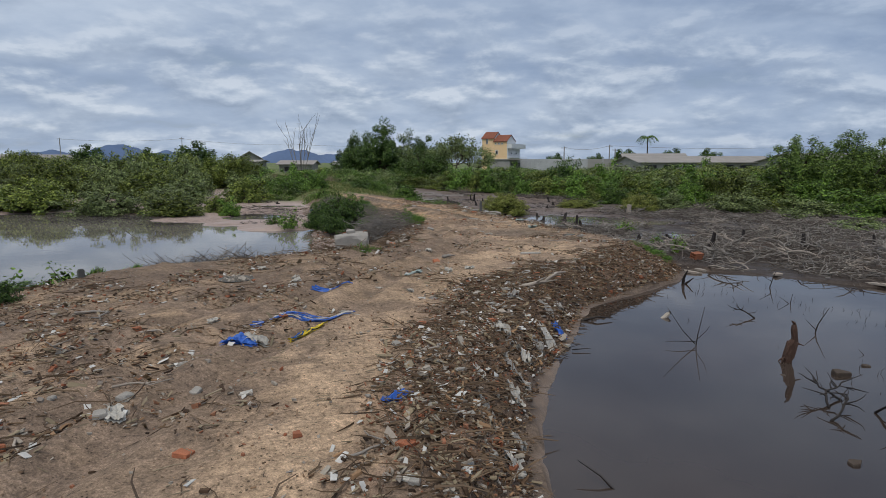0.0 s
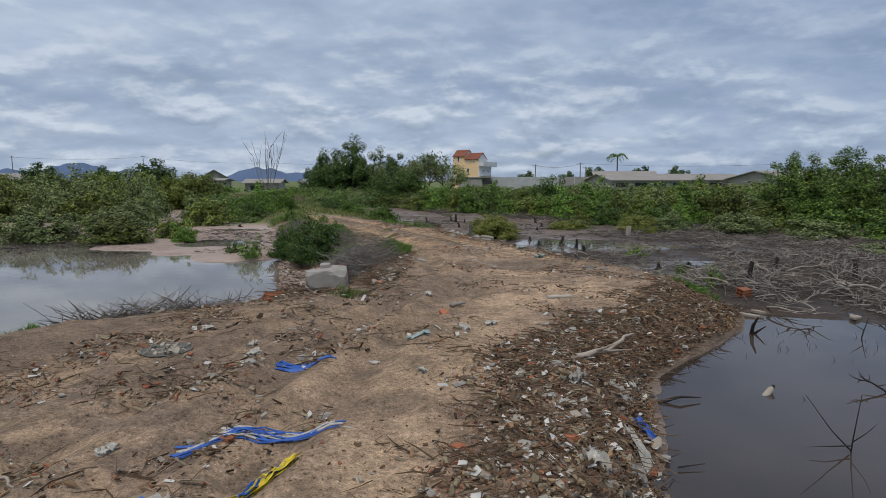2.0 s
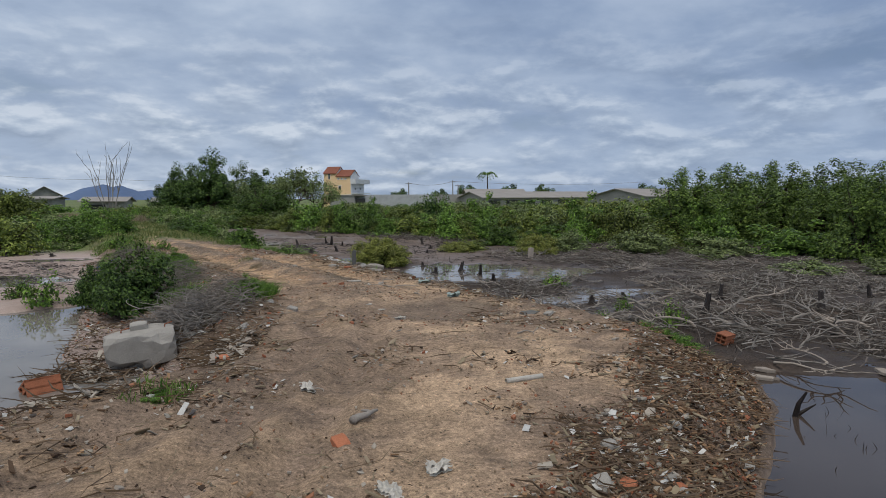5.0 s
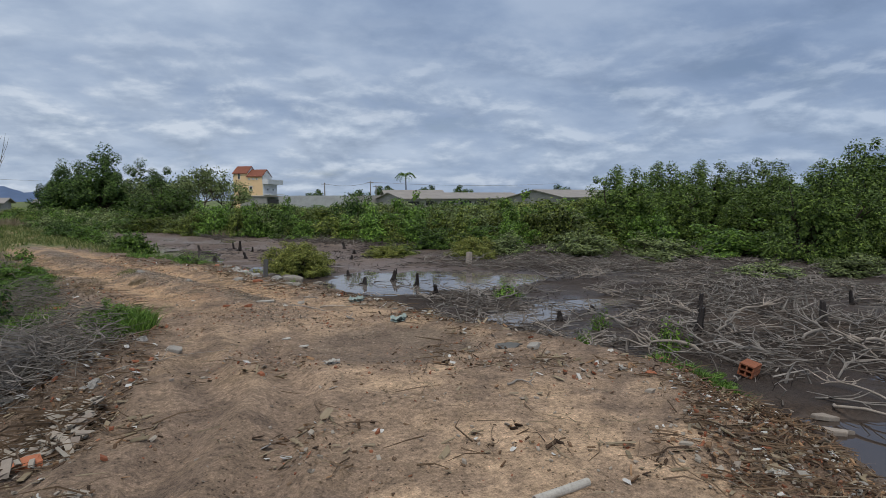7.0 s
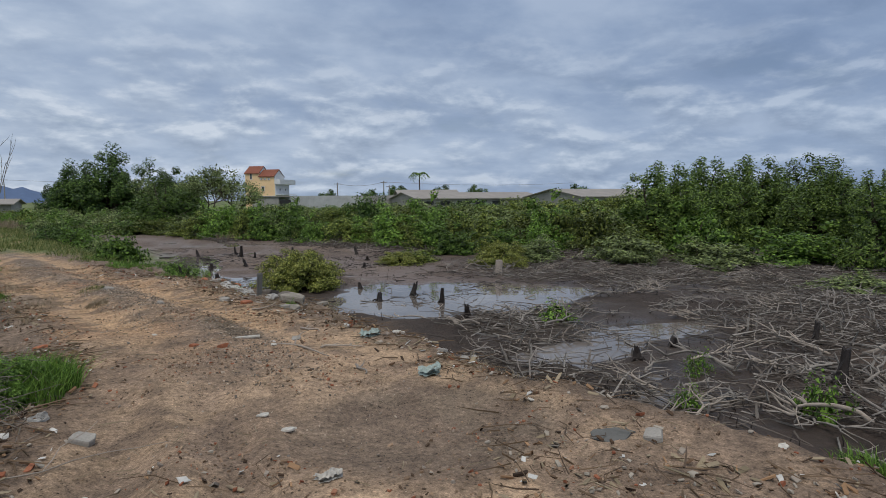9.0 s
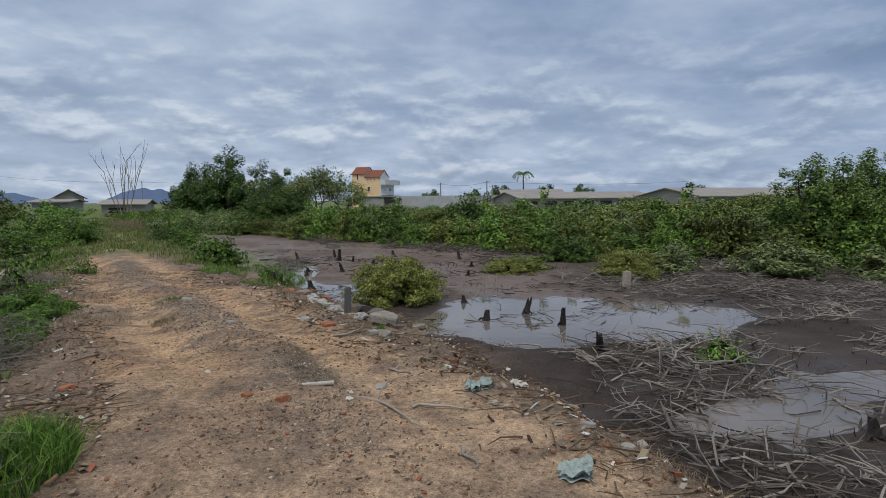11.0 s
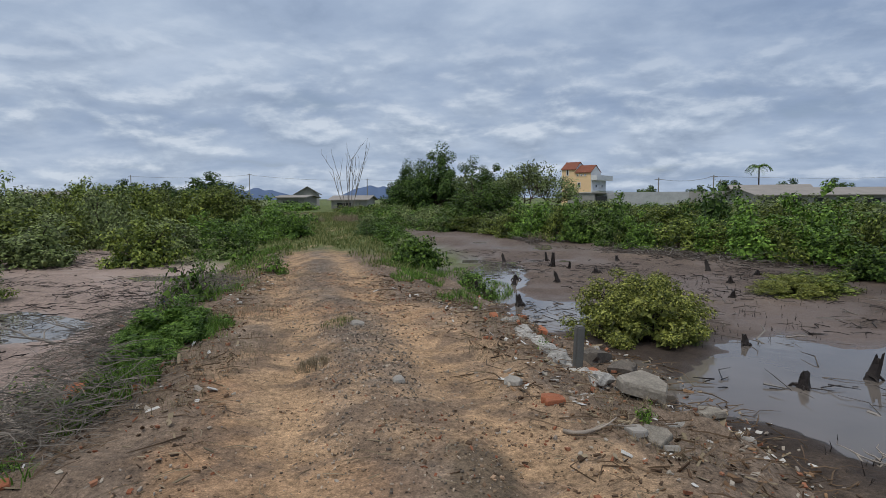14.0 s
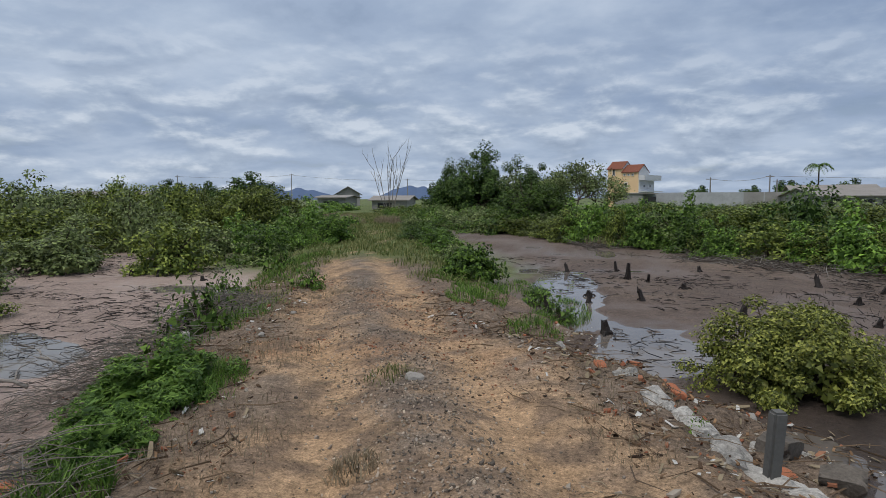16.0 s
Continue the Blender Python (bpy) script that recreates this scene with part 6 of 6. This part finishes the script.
spread(lambda: stone("brick_fragment", "broken red brick fragment in the rubble", "brick", (0.12, 0.09, 0.06), BRICK, 5, "brick fragments", rough=0.25, facet=1.6),
       [(1.27, 8.05, 1.0), (0.49, 5.6, 0.8), (0.57, 15.63, 0.8), (0.31, 15.81, 0.7), (-0.1, 8.95, 1.0), (0.97, 20.9, 1.15), (0.43, 21.04, 1.0), (0.97, 20.6, 0.9), (0.75, 21.4, 1.0), (1.4, 19.7, 1.0), (0.95, 18.25, 1.2), (-2.85, 18.65, 1.9), (-2.7, 18.4, 1.5), (-1.07, 16.33, 0.9), (-2.5, 3.1, 0.9), (-0.2, 5.55, 0.7), (-1.0, 11.4, 1.2), (-3.0, 10.7, 1.2), (-0.2, 3.0, 0.8), (-1.35, 2.9, 0.8)] + random_spots(34, on_bank, 616, 0.35, 0.8) + random_spots(18, on_fill, 617, 0.35, 0.8))
# white-crusted concrete rubble along the right edge of the narrow track
OLDSLAB = material("stained_old_concrete", (0.22, 0.20, 0.17), 0.95, 0.6, 9, 60, 0.8, obj=0.15)
DARKSLAB = material("damp_dark_concrete", (0.12, 0.105, 0.09), 0.9, 0.5, 12, 70, 0.8, obj=0.2)
LIME = material("whitish_crusted_concrete", (0.33, 0.32, 0.30), 0.95, 0.8, 12, 70, 1.0, obj=0.2)
spread(lambda: stone("concrete_rubble", "whitish crusted concrete rubble at the track edge", "rubble", (0.30, 0.20, 0.17), LIME, 6, "concrete rubble at the verge", rough=0.7, facet=1.2),
       [(0.80, 20.35, 1.0), (0.95, 20.0, 1.2), (1.08, 19.62, 1.1), (1.27, 19.3, 1.75), (1.36, 19.0, 0.9), (0.62, 20.9, 0.7), (0.45, 21.5, 0.7), (0.3, 22.0, 0.7), (1.5, 20.05, 1.2), (1.80, 18.35, 0.6), (1.1, 20.35, 0.6), (0.1, 22.5, 0.6), (-1.5, 13.1, 0.6), (-0.9, 13.0, 0.6), (-0.6, 14.0, 0.5)], sink=0.03)
spread(lambda: flake("concrete_slab", "broken flat concrete slab half sunk in mud", "rubble", (0.50, 0.34, 0.07), OLDSLAB, 7, "concrete slabs"), [(1.68, 18.85, 1.25), (1.70, 19.75, 0.4), (2.05, 18.45, 0.55), (1.53, 17.8, 0.55), (3.4, 13.8, 0.8), (3.7, 14.0, 0.7), (2.8, 15.0, 0.45)], tilt=6, sink=-0.02)


spread(lambda: stone("dark_block", "dark broken block lying on the wet mud", "rubble", (0.22, 0.15, 0.13), DARKSLAB, 13, rough=0.55, facet=1.35), [(1.62, 19.5, 1.0), (1.92, 19.35, 1.1), (1.45, 19.95, 1.2)], tilt=12, sink=-0.04)


def concrete_post(x, y, z, h, w, label, mat):
    b = Buf().box((w, w, h + 0.1), (0, 0, (h - 0.1) / 2), jitter=0.003, bevel=0.012)
    ob = tagged(part("fence_post", b, mat), label, "post")
    ob.matrix_basis = pose(x, y, z, piece_rng.normal(0, 2), piece_rng.normal(0, 2), piece_rng.uniform(0, 60))


concrete_post(1.22, 19.40, -0.26, 0.53, 0.075, "short square grey concrete post in rubble", SLATE)
concrete_post(6.95, 22.2, W, 0.42, 0.13, "weathered square post standing in shallow water", PALEWOOD)
concrete_post(-4.81, 7.75, -0.05, 0.17, 0.07, "dark short post at the pond edge", SLATE)
concrete_post(-3.55, 21.2, -0.15, 0.24, 0.10, "short concrete post stub among dry grass", CONCRETE)

# the large concrete block with its rusted bars on the mound
block = thing("concrete_block", "large broken concrete block resting on rubble mound", "concrete block", pose(-1.98, 12.85, -0.42, 3, -4, 12))
part("body", Buf().lump((0.72, 0.5, 0.42), (0, 0, 0.2), rough=0.4, sub=3, seed=9, facet=1.32), CONCRETE, block)
part("upstand", Buf().lump((0.18, 0.16, 0.2), (0.0, 0.1, 0.38), rough=0.2, sub=2, seed=10, facet=1.7), CONCRETE, block)
for bx in (-0.2, 0.25):
    part("rebar", Buf().tube([(bx, 0, 0.30), (bx + 0.02, 0.0, 0.44), (bx + 0.10, 0.02, 0.45)], 0.008, 6), BRICK, block, "rusted steel bar")


def hollow_brick(x, y, z, rz, tilt, s=1.0):
    """A perforated clay block: a shell with holes through its end."""
    ob = thing("hollow_brick", "orange hollow clay brick lying on wet mud", "brick", pose(x, y, z, tilt, 0, rz))
    L, wd, h, t = 0.20 * s, 0.14 * s, 0.12 * s, 0.014 * s
    b = Buf()
    for dz in (-h / 2 + t / 2, 0, h / 2 - t / 2):
        b.box((L, wd, t), (0, 0, dz + h / 2))
    part("shell", b, BRICK, ob)
    for dy in (-wd / 2 + t / 2, 0, wd / 2 - t / 2):
        part("web", Buf().box((L - 0.004, t, h - 0.004), (0, dy, h / 2)), BRICK, ob)
    return ob


hollow_brick(5.1, 11.8, W + 0.06, 20, 12, 1.05)
hollow_brick(-2.78, 12.2, W - 0.07, 35, -32, 1.6)
spread(lambda: flake("clay_tile", "flat orange ribbed clay tile piece by the track", "tile", (0.24, 0.17, 0.03), BRICK, 8), [(0.97, 18.2, 1.0)], tilt=3)
spread(lambda: stone("wood_block", "dark weathered wooden block on the grassy verge", "wood block", (0.34, 0.2, 0.2), BARK, 12, rough=0.2, facet=1.8), [(-0.62, 24.5, 1.0)], tilt=3)


def cloth(name, label, cat, x, y, L, wd, rz, mat, seed, fold=0.04, z=None, pitch=0.0):
    """A crumpled sheet lying on the ground, with an underside."""
    gg = np.random.default_rng(seed)
    nu, nv = 18, 10
    u, v = np.meshgrid(np.linspace(-0.5, 0.5, nu), np.linspace(-0.5, 0.5, nv), indexing="ij")
    px, py = u * L * (0.5 + fbm(v * 6 + 3, u * 0 + seed, 1.0, seed + 4)), v * wd * (0.45 + 1.1 * fbm(u * 5 + 9, u * 0 + seed, 1.0, seed))
    px = px + (fbm(v * 4 + 5, u * 2 + 3, 1.0, seed + 2) - 0.5) * L * 0.25
    hgt = fbm(u * 5 + 40, v * 4 + 40, 1.0, seed + 1, 4) ** 1.5 * fold * 2.2 + 0.003
    a = radians(rz)
    wx, wy = x + px * math.cos(a) - py * math.sin(a), y + px * math.sin(a) + py * math.cos(a)
    base = np.maximum(ground_height(wx, wy), W) if z is None else np.full_like(wx, z)
    top = np.stack([wx, wy, base + hgt], -1).reshape(-1, 3)
    low = np.stack([wx, wy, base + hgt * 0.4 - 0.004], -1).reshape(-1, 3)
    idx = lambda i, j: i * nv + j
    f = [(idx(i, j), idx(i + 1, j), idx(i + 1, j + 1), idx(i, j + 1)) for i in range(nu - 1) for j in range(nv - 1)]
    f += [tuple(k + nu * nv for k in q[::-1]) for q in f]
    return tagged(part(name, Buf().add(np.concatenate([top, low]), f), mat), label, cat)


tarp = thing("tarp_strip", "torn twisted blue tarpaulin strip lying on the dirt", "tarpaulin", placed(0, 0, 0))
gg = np.random.default_rng(71)
for k in range(18):
    t = np.linspace(0, 1, 14)
    off = gg.normal(0, 0.045)
    x = -1.9 + (0.98 * t) * gg.uniform(0.75, 1.0) + gg.uniform(0, 0.1)
    y = 5.66 + 0.20 * t + off * (1 - 0.5 * t) + np.sin(t * 9 + k * 1.7) * 0.025 + np.sin(t * 21 + k) * 0.008
    part("strand", Buf().tube(np.stack([x, y, ground_height(x, y) + 0.012 + 0.012 * np.sin(t * 9 + k)], 1), gg.uniform(0.004, 0.010), 5), BLUEP if k % 3 else WHITEP, tarp)
fray = thing("frayed_sheet", "flattened frayed blue plastic sheet on the dirt", "plastic sheet", placed(0, 0, 0))
for k in range(16):
    t = np.linspace(0, 1, 8)
    L = gg.uniform(0.22, 0.46)
    x = -1.62 + gg.uniform(0, 0.08) + L * t
    y = 7.08 + 0.010 * k + 0.05 * t * (k - 8) / 8 + 0.08 * t + np.sin(t * 5 + k) * 0.006
    part("fibre", Buf().tube(np.stack([x, y, ground_height(x, y) + 0.008 + 0.006 * np.sin(t * 8 + k)], 1), gg.uniform(0.006, 0.011), 4), BLUEP, fray)
rag = thing("striped_rag", "crumpled yellow and blue plastic rag on the track", "rag", placed(0, 0, 0))
for k, (dx, mt) in enumerate(((0.0, YELLOWP), (0.035, BLUEP), (0.07, YELLOWP))):
    c = cloth("fold", "", "", -1.27 + dx, 5.2 + dx, 0.34, 0.05, 62, mt, 74 + k, 0.035)
    c.parent = rag
cloth("plastic_bag", "crumpled blue and white plastic bag on the dirt", "plastic bag", -1.72, 4.83, 0.24, 0.14, 10, BLUEP, 78, 0.04)
cloth("plastic_bag", "crumpled white plastic bag on the dirt", "plastic bag", -1.60, 4.92, 0.16, 0.10, 20, WHITEP, 79, 0.04)
cloth("blue_rag", "small torn blue plastic rag on rubble", "rag", -0.30, 3.62, 0.17, 0.08, 35, BLUEP, 80, 0.025)
cloth("plastic_bag", "blue plastic bag caught on the bank above the pond", "plastic bag", 1.3, 6.45, 0.10, 0.2, 20, BLUEP, 81, 0.04)
cloth("blue_rag", "blue cloth bundle on grey mud", "rag", -5.0, 23.3, 0.45, 0.25, 20, BLUEP, 82, 0.06)
cloth("plastic_sheet", "torn pale blue plastic sheet on the track", "plastic sheet", -0.40, 7.95, 0.24, 0.13, 30, TEALP, 83, 0.02)
cloth("net_bag", "crumpled teal net bag at the verge", "bag", 2.03, 15.68, 0.2, 0.12, 20, TEALP, 84, 0.05)
cloth("net_bag", "dirty teal plastic sheet on the dirt", "plastic sheet", 2.15, 14.2, 0.2, 0.15, 60, TEALP, 85, 0.04)
for x, y, s, k in ((-1.97, 3.38, 0.26, 86), (-2.28, 3.32, 0.16, 87), (-2.62, 8.48, 0.24, 88), (-1.87, 7.4, 0.2, 89), (0.10, 8.23, 0.16, 90), (-0.39, 6.9, 0.16, 91), (0.39, 8.54, 0.2, 92), (0.38, 8.48, 0.2, 93), (3.12, 11.37, 0.16, 94), (-0.25, 10.02, 0.26, 95), (0.08, 8.32, 0.22, 96), (2.59, 9.57, 0.16, 97), (0.99, 12.6, 0.24, 98), (-2.0, 7.9, 0.2, 99), (2.37, 15.75, 0.24, 100), (0.28, 4.3, 0.16, 101), (0.62, 6.2, 0.2, 102), (0.85, 7.6, 0.16, 103), (-2.23, 5.6, 0.2, 104)):
    cloth("plastic_scrap", "crumpled dirty white plastic scrap on the dirt", "plastic scrap", x, y, s * 0.6, s * 0.36, k * 37 % 180, WHITEP, k, 0.03)

for k, (x, y, s) in enumerate(((0.42, 3.3, 0.2), (0.5, 3.75, 0.26), (0.55, 4.3, 0.2), (0.62, 4.75, 0.3), (0.75, 5.2, 0.22), (0.95, 5.7, 0.24), (1.1, 6.1, 0.3), (1.2, 6.75, 0.26), (1.45, 7.1, 0.2), (0.3, 3.9, 0.18), (0.55, 5.3, 0.2), (0.8, 6.6, 0.22))):
    cloth("plastic_bag", "torn grey-white plastic bag tangled in the bank", "plastic bag", x, y, s * 0.65, s * 0.45, k * 53 % 180, (WHITEP, FLECKBAG)[k % 2], 130 + k, 0.06)


def pipe(x, y, rz, L, r, label, mat, name="plastic_pipe", cat="pipe"):
    """A hollow tube lying on the ground."""
    n = 14
    th = np.arange(n) * 2 * math.pi / n
    vs = [(s * L / 2, rr * math.cos(a), rr * math.sin(a) + r) for s in (-1, 1) for rr in (r, r * 0.82) for a in th]
    f = []
    for i in range(n):
        j = (i + 1) % n
        f += [(i, j, 2 * n + j, 2 * n + i), (n + j, n + i, 3 * n + i, 3 * n + j), (j, i, n + i, n + j), (2 * n + i, 2 * n + j, 3 * n + j, 3 * n + i)]
    ob = tagged(part(name, Buf().add(vs, f), mat, smooth=False), label, cat)
    ob.matrix_basis = pose(x, y, hz(x, y) - 0.004, 0, 0, rz)


pipe(1.47, 9.85, 8, 0.34, 0.022, "broken white plastic pipe on the sand", WHITEP)
pipe(0.80, 15.95, 2, 0.27, 0.017, "short grey-white plastic pipe on the track", WHITEP)
disc = thing("round_tray", "round grey metal tray full of rubble on the ground", "tray", placed(-2.72, 7.66, hz(-2.72, 7.66) + 0.005))
n = 28
th = np.arange(n) * 2 * math.pi / n
prof = ((0.0, 0.004), (0.20, 0.003), (0.22, 0.014), (0.228, 0.012), (0.21, -0.01), (0.0, -0.01))
part("rim", Buf().add([(r * math.cos(a), r * math.sin(a), z) for r, z in prof for a in th], [(k * n + i, k * n + (i + 1) % n, (k + 1) * n + (i + 1) % n, (k + 1) * n + i) for k in range(5) for i in range(n)]), SLATE, disc)
cx, cy, gg = strewn(90, (-2.9, -2.55, 7.5, 7.8), lambda x, y: np.ones_like(x), 720)
tagged(part("rubble_filling", chips(cx - 0, cy - 0, gg, 0.015, 0.04, 0.6, 1.0, 0.0, 0.02), PALECHIP), "pale rubble heaped in the round tray", "rubble", kind="stuff")

log = dead_branch(730, 0.9, 0.030, 2, PALEWOOD, 0.05, name="driftwood_log", label="bleached forked driftwood log on the bank crest")
log.matrix_basis = pose(0.95, 7.28, hz(1.2, 7.3) + 0.06, 0, 0, 5)
for k, (x, y, rz, L, r) in enumerate(((1.5, 15.67, 0, 0.85, 0.014), (1.75, 14.55, -40, 0.32, 0.014), (1.7, 15.4, 10, 0.5, 0.012), (-3.4, 5.8, -12, 0.7, 0.016), (-2.7, 5.3, 4, 0.4, 0.02), (-2.9, 4.9, 20, 0.5, 0.012), (-0.1, 4.5, -35, 0.3, 0.02), (-0.32, 2.75, -25, 0.45, 0.01), (-2.3, 3.35, 6, 0.5, 0.012), (0.07, 9.3, 55, 0.25, 0.03), (-0.2, 10.0, -50, 0.3, 0.012), (2.2, 11.4, 0, 0.3, 0.01), (1.62, 16.3, -28, 0.45, 0.014), (-1.25, 11.2, 62, 0.9, 0.03), (-0.55, 13.4, 75, 1.3, 0.006), (3.05, 14.4, 115, 0.55, 0.022), (1.2, 17.6, -35, 0.5, 0.015), (1.25, 4.9, -10, 0.4, 0.018), (-2.0, 3.85, 12, 0.45, 0.010))):
    st = dead_branch(740 + k, L, r, 1, (PALEWOOD, DEADWOOD)[k % 2], 0.01, 0.08, name="loose_stick", label="dry weathered stick lying on the dirt", group="loose sticks")
    st.matrix_basis = pose(x - 0.5 * L * math.cos(radians(rz)), y - 0.5 * L * math.sin(radians(rz)), hz(x, y) + r * 0.6, 0, 0, rz)

# ---------------------------------------------------------------- things standing and floating in the right pond
def reed_sticks(x, y, items, label, mat=BLACKWOOD):
    ob = thing("submerged_branch", label, "branch", placed(x, y, W))
    for pts, r in items:
        part("twig", Buf().tube(pts, np.linspace(r * 0.65, r * 0.2, len(pts)), 5), mat, ob)
    return ob


reed_sticks(2.75, 6.25, (([(0, 0, -0.1), (0.02, 0, 0.12), (0.10, 0.05, 0.42)], 0.012), ([(0, 0, 0.02), (-0.13, 0.03, 0.16), (-0.28, 0.12, 0.40)], 0.010), ([(0, 0, 0.05), (-0.2, -0.02, 0.06), (-0.32, 0.0, 0.05)], 0.009), ([(0.02, 0, 0.08), (0.08, -0.06, 0.18), (0.09, -0.12, 0.26)], 0.007)), "black forked twig standing in the dark pond")
reed_sticks(4.34, 6.74, (([(0, 0, -0.1), (0.06, 0.02, 0.1), (0.16, 0, 0.3)], 0.014), ([(0.03, 0, 0.04), (-0.1, 0, 0.16)], 0.010)), "short black twig standing in the pond")
reed_sticks(5.2, 9.3, (([(0, 0, -0.1), (0.05, 0, 0.1), (0.1, 0, 0.26)], 0.016), ([(0.05, 0, 0.1), (-0.12, 0, 0.2)], 0.010)), "short black twig standing in the pond")
reed_sticks(4.9, 8.2, (([(0, 0, -0.1), (0.04, 0, 0.14)], 0.012), ([(0, 0, 0), (-0.14, 0.02, 0.1)], 0.008)), "short black twig standing in the pond")
for k, (x, y, rz, L) in enumerate(((3.0, 4.35, 15, 0.55), (3.15, 4.6, 60, 0.45), (3.45, 4.5, -20, 0.5), (3.35, 4.75, 120, 0.4), (3.7, 4.15, 30, 0.4), (4.0, 7.4, 80, 0.35))):
    dead_branch(760 + k, L, 0.011, 7, BLACKWOOD, 0.05, 0.5, name="sunken_branch", label="forked black branch half under the pond water", group="sunken branches").matrix_basis = pose(x, y, W, 0, -10, rz)
reed_sticks(1.47, 6.06, (([(-0.1, 0, 0.02), (0.1, 0.02, 0.03)], 0.012),), "black stick floating by the bank")
reed_sticks(0.98, 3.45, (([(0.1, -0.1, -0.03), (0, 0, 0.05), (-0.12, 0.1, 0.10)], 0.014),), "black stick poking out of the pond")
reed_sticks(1.9, 7.3, (([(-0.15, 0, 0.0), (0.05, 0.0, 0.05), (0.25, 0.02, 0.03)], 0.03),), "dark sunken branch end at the bank")
reed_sticks(3.95, 9.6, (([(0, 0, -0.1), (0.0, -0.05, 0.12), (0.03, -0.1, 0.24)], 0.05), ([(0.05, 0, 0), (0.14, -0.1, 0.12)], 0.03)), "dark rotten stub at the pond corner")
ROT = material("rotten_brown_wood", (0.075, 0.042, 0.03), 0.7, 0.5, 16, 90, 0.8)
snag = thing("wooden_snag", "rotten brown snag rising from the pond", "stump", placed(3.47, 5.72, W, 0, (0.62, 0.62, 0.95)))
part("trunk", Buf().lump((0.15, 0.13, 0.34), (-0.02, 0, 0.08), (0, 14, 0), rough=0.6, sub=3, seed=21, facet=1.25), ROT, snag)
part("spike", Buf().lump((0.09, 0.08, 0.26), (0.05, 0, 0.28), (0, -10, 0), rough=0.6, sub=2, seed=22, facet=1.2).tube([(0.05, 0, 0.36), (0.03, 0, 0.42), (-0.02, 0, 0.45)], [0.03, 0.022, 0.006], 6), ROT, snag)
for pts, r in (([(0.05, 0, 0.2), (0.12, 0, 0.2), (0.2, -0.02, 0.185)], 0.016), ([(-0.05, 0, 0.03), (-0.14, -0.06, 0.06), (-0.2, -0.1, 0.0)], 0.018), ([(-0.03, 0, 0.06), (-0.13, 0.04, 0.02), (-0.18, 0.05, -0.03)], 0.014)):
    part("root", Buf().tube(pts, [r, r * 0.7, r * 0.3], 6), ROT, snag)
floatb = thing("floating_bottle", "dirty bottle floating upright among twigs", "bottle", pose(2.86, 7.45, W + 0.005, 0, 62, 30))
part("body", Buf().tube([(0, 0, -0.08), (0, 0, -0.075), (0, 0, 0.06), (0, 0, 0.09)], [0.024, 0.03, 0.03, 0.014], 12), PALECHIP, floatb)
part("cap", Buf().tube([(0, 0, 0.09), (0, 0, 0.115)], 0.017, 10), BLACKWOOD, floatb, "dark bottle cap")
for x, y, s in ((3.75, 5.36, 1.0), (2.74, 3.7, 0.6), (4.15, 5.6, 0.5), (3.2, 5.35, 0.3)):
    fl = flake("floating_board", "piece of board floating on the dark pond", "board", (0.22 * s, 0.15 * s, 0.05 * s), BARK, int(x * 10), "floating boards")
    fl.matrix_basis = pose(x, y, W - 0.012, 3, 3, x * 90)
reeds_x, reeds_y, gg = strewn(130, (2.6, 7.5, 4.0, 10.2), lambda x, y: step(0.52, 0.66, fbm(x, y, 1.2, 99)) * step(2.6, 4.5, x), 801)
tagged(part("pond_shoots", sticks(np.stack([reeds_x, reeds_y, np.full(130, W - 0.03)], 1), np.stack([gg.normal(0, 0.3, 130), gg.normal(0, 0.3, 130), np.ones(130)], 1), gg.uniform(0.04, 0.11, 130), gg.uniform(0.002, 0.004, 130)), BLACKWOOD), "thin dark shoots poking through the pond surface", "shoots", kind="stuff")
for x, y, s in ((4.5, 10.55, 1.0), (4.75, 10.75, 0.8), (5.9, 10.3, 1.1), (7.0, 9.3, 1.2)):
    fl = flake("wood_board", "pale weathered board lying on the mud shore", "board", (0.34 * s, 0.16 * s, 0.035), PALEWOOD, int(x * 7), "boards on the shore")
    fl.matrix_basis = pose(x, y, max(hz(x, y), W) + 0.005, 2, 3, x * 70)
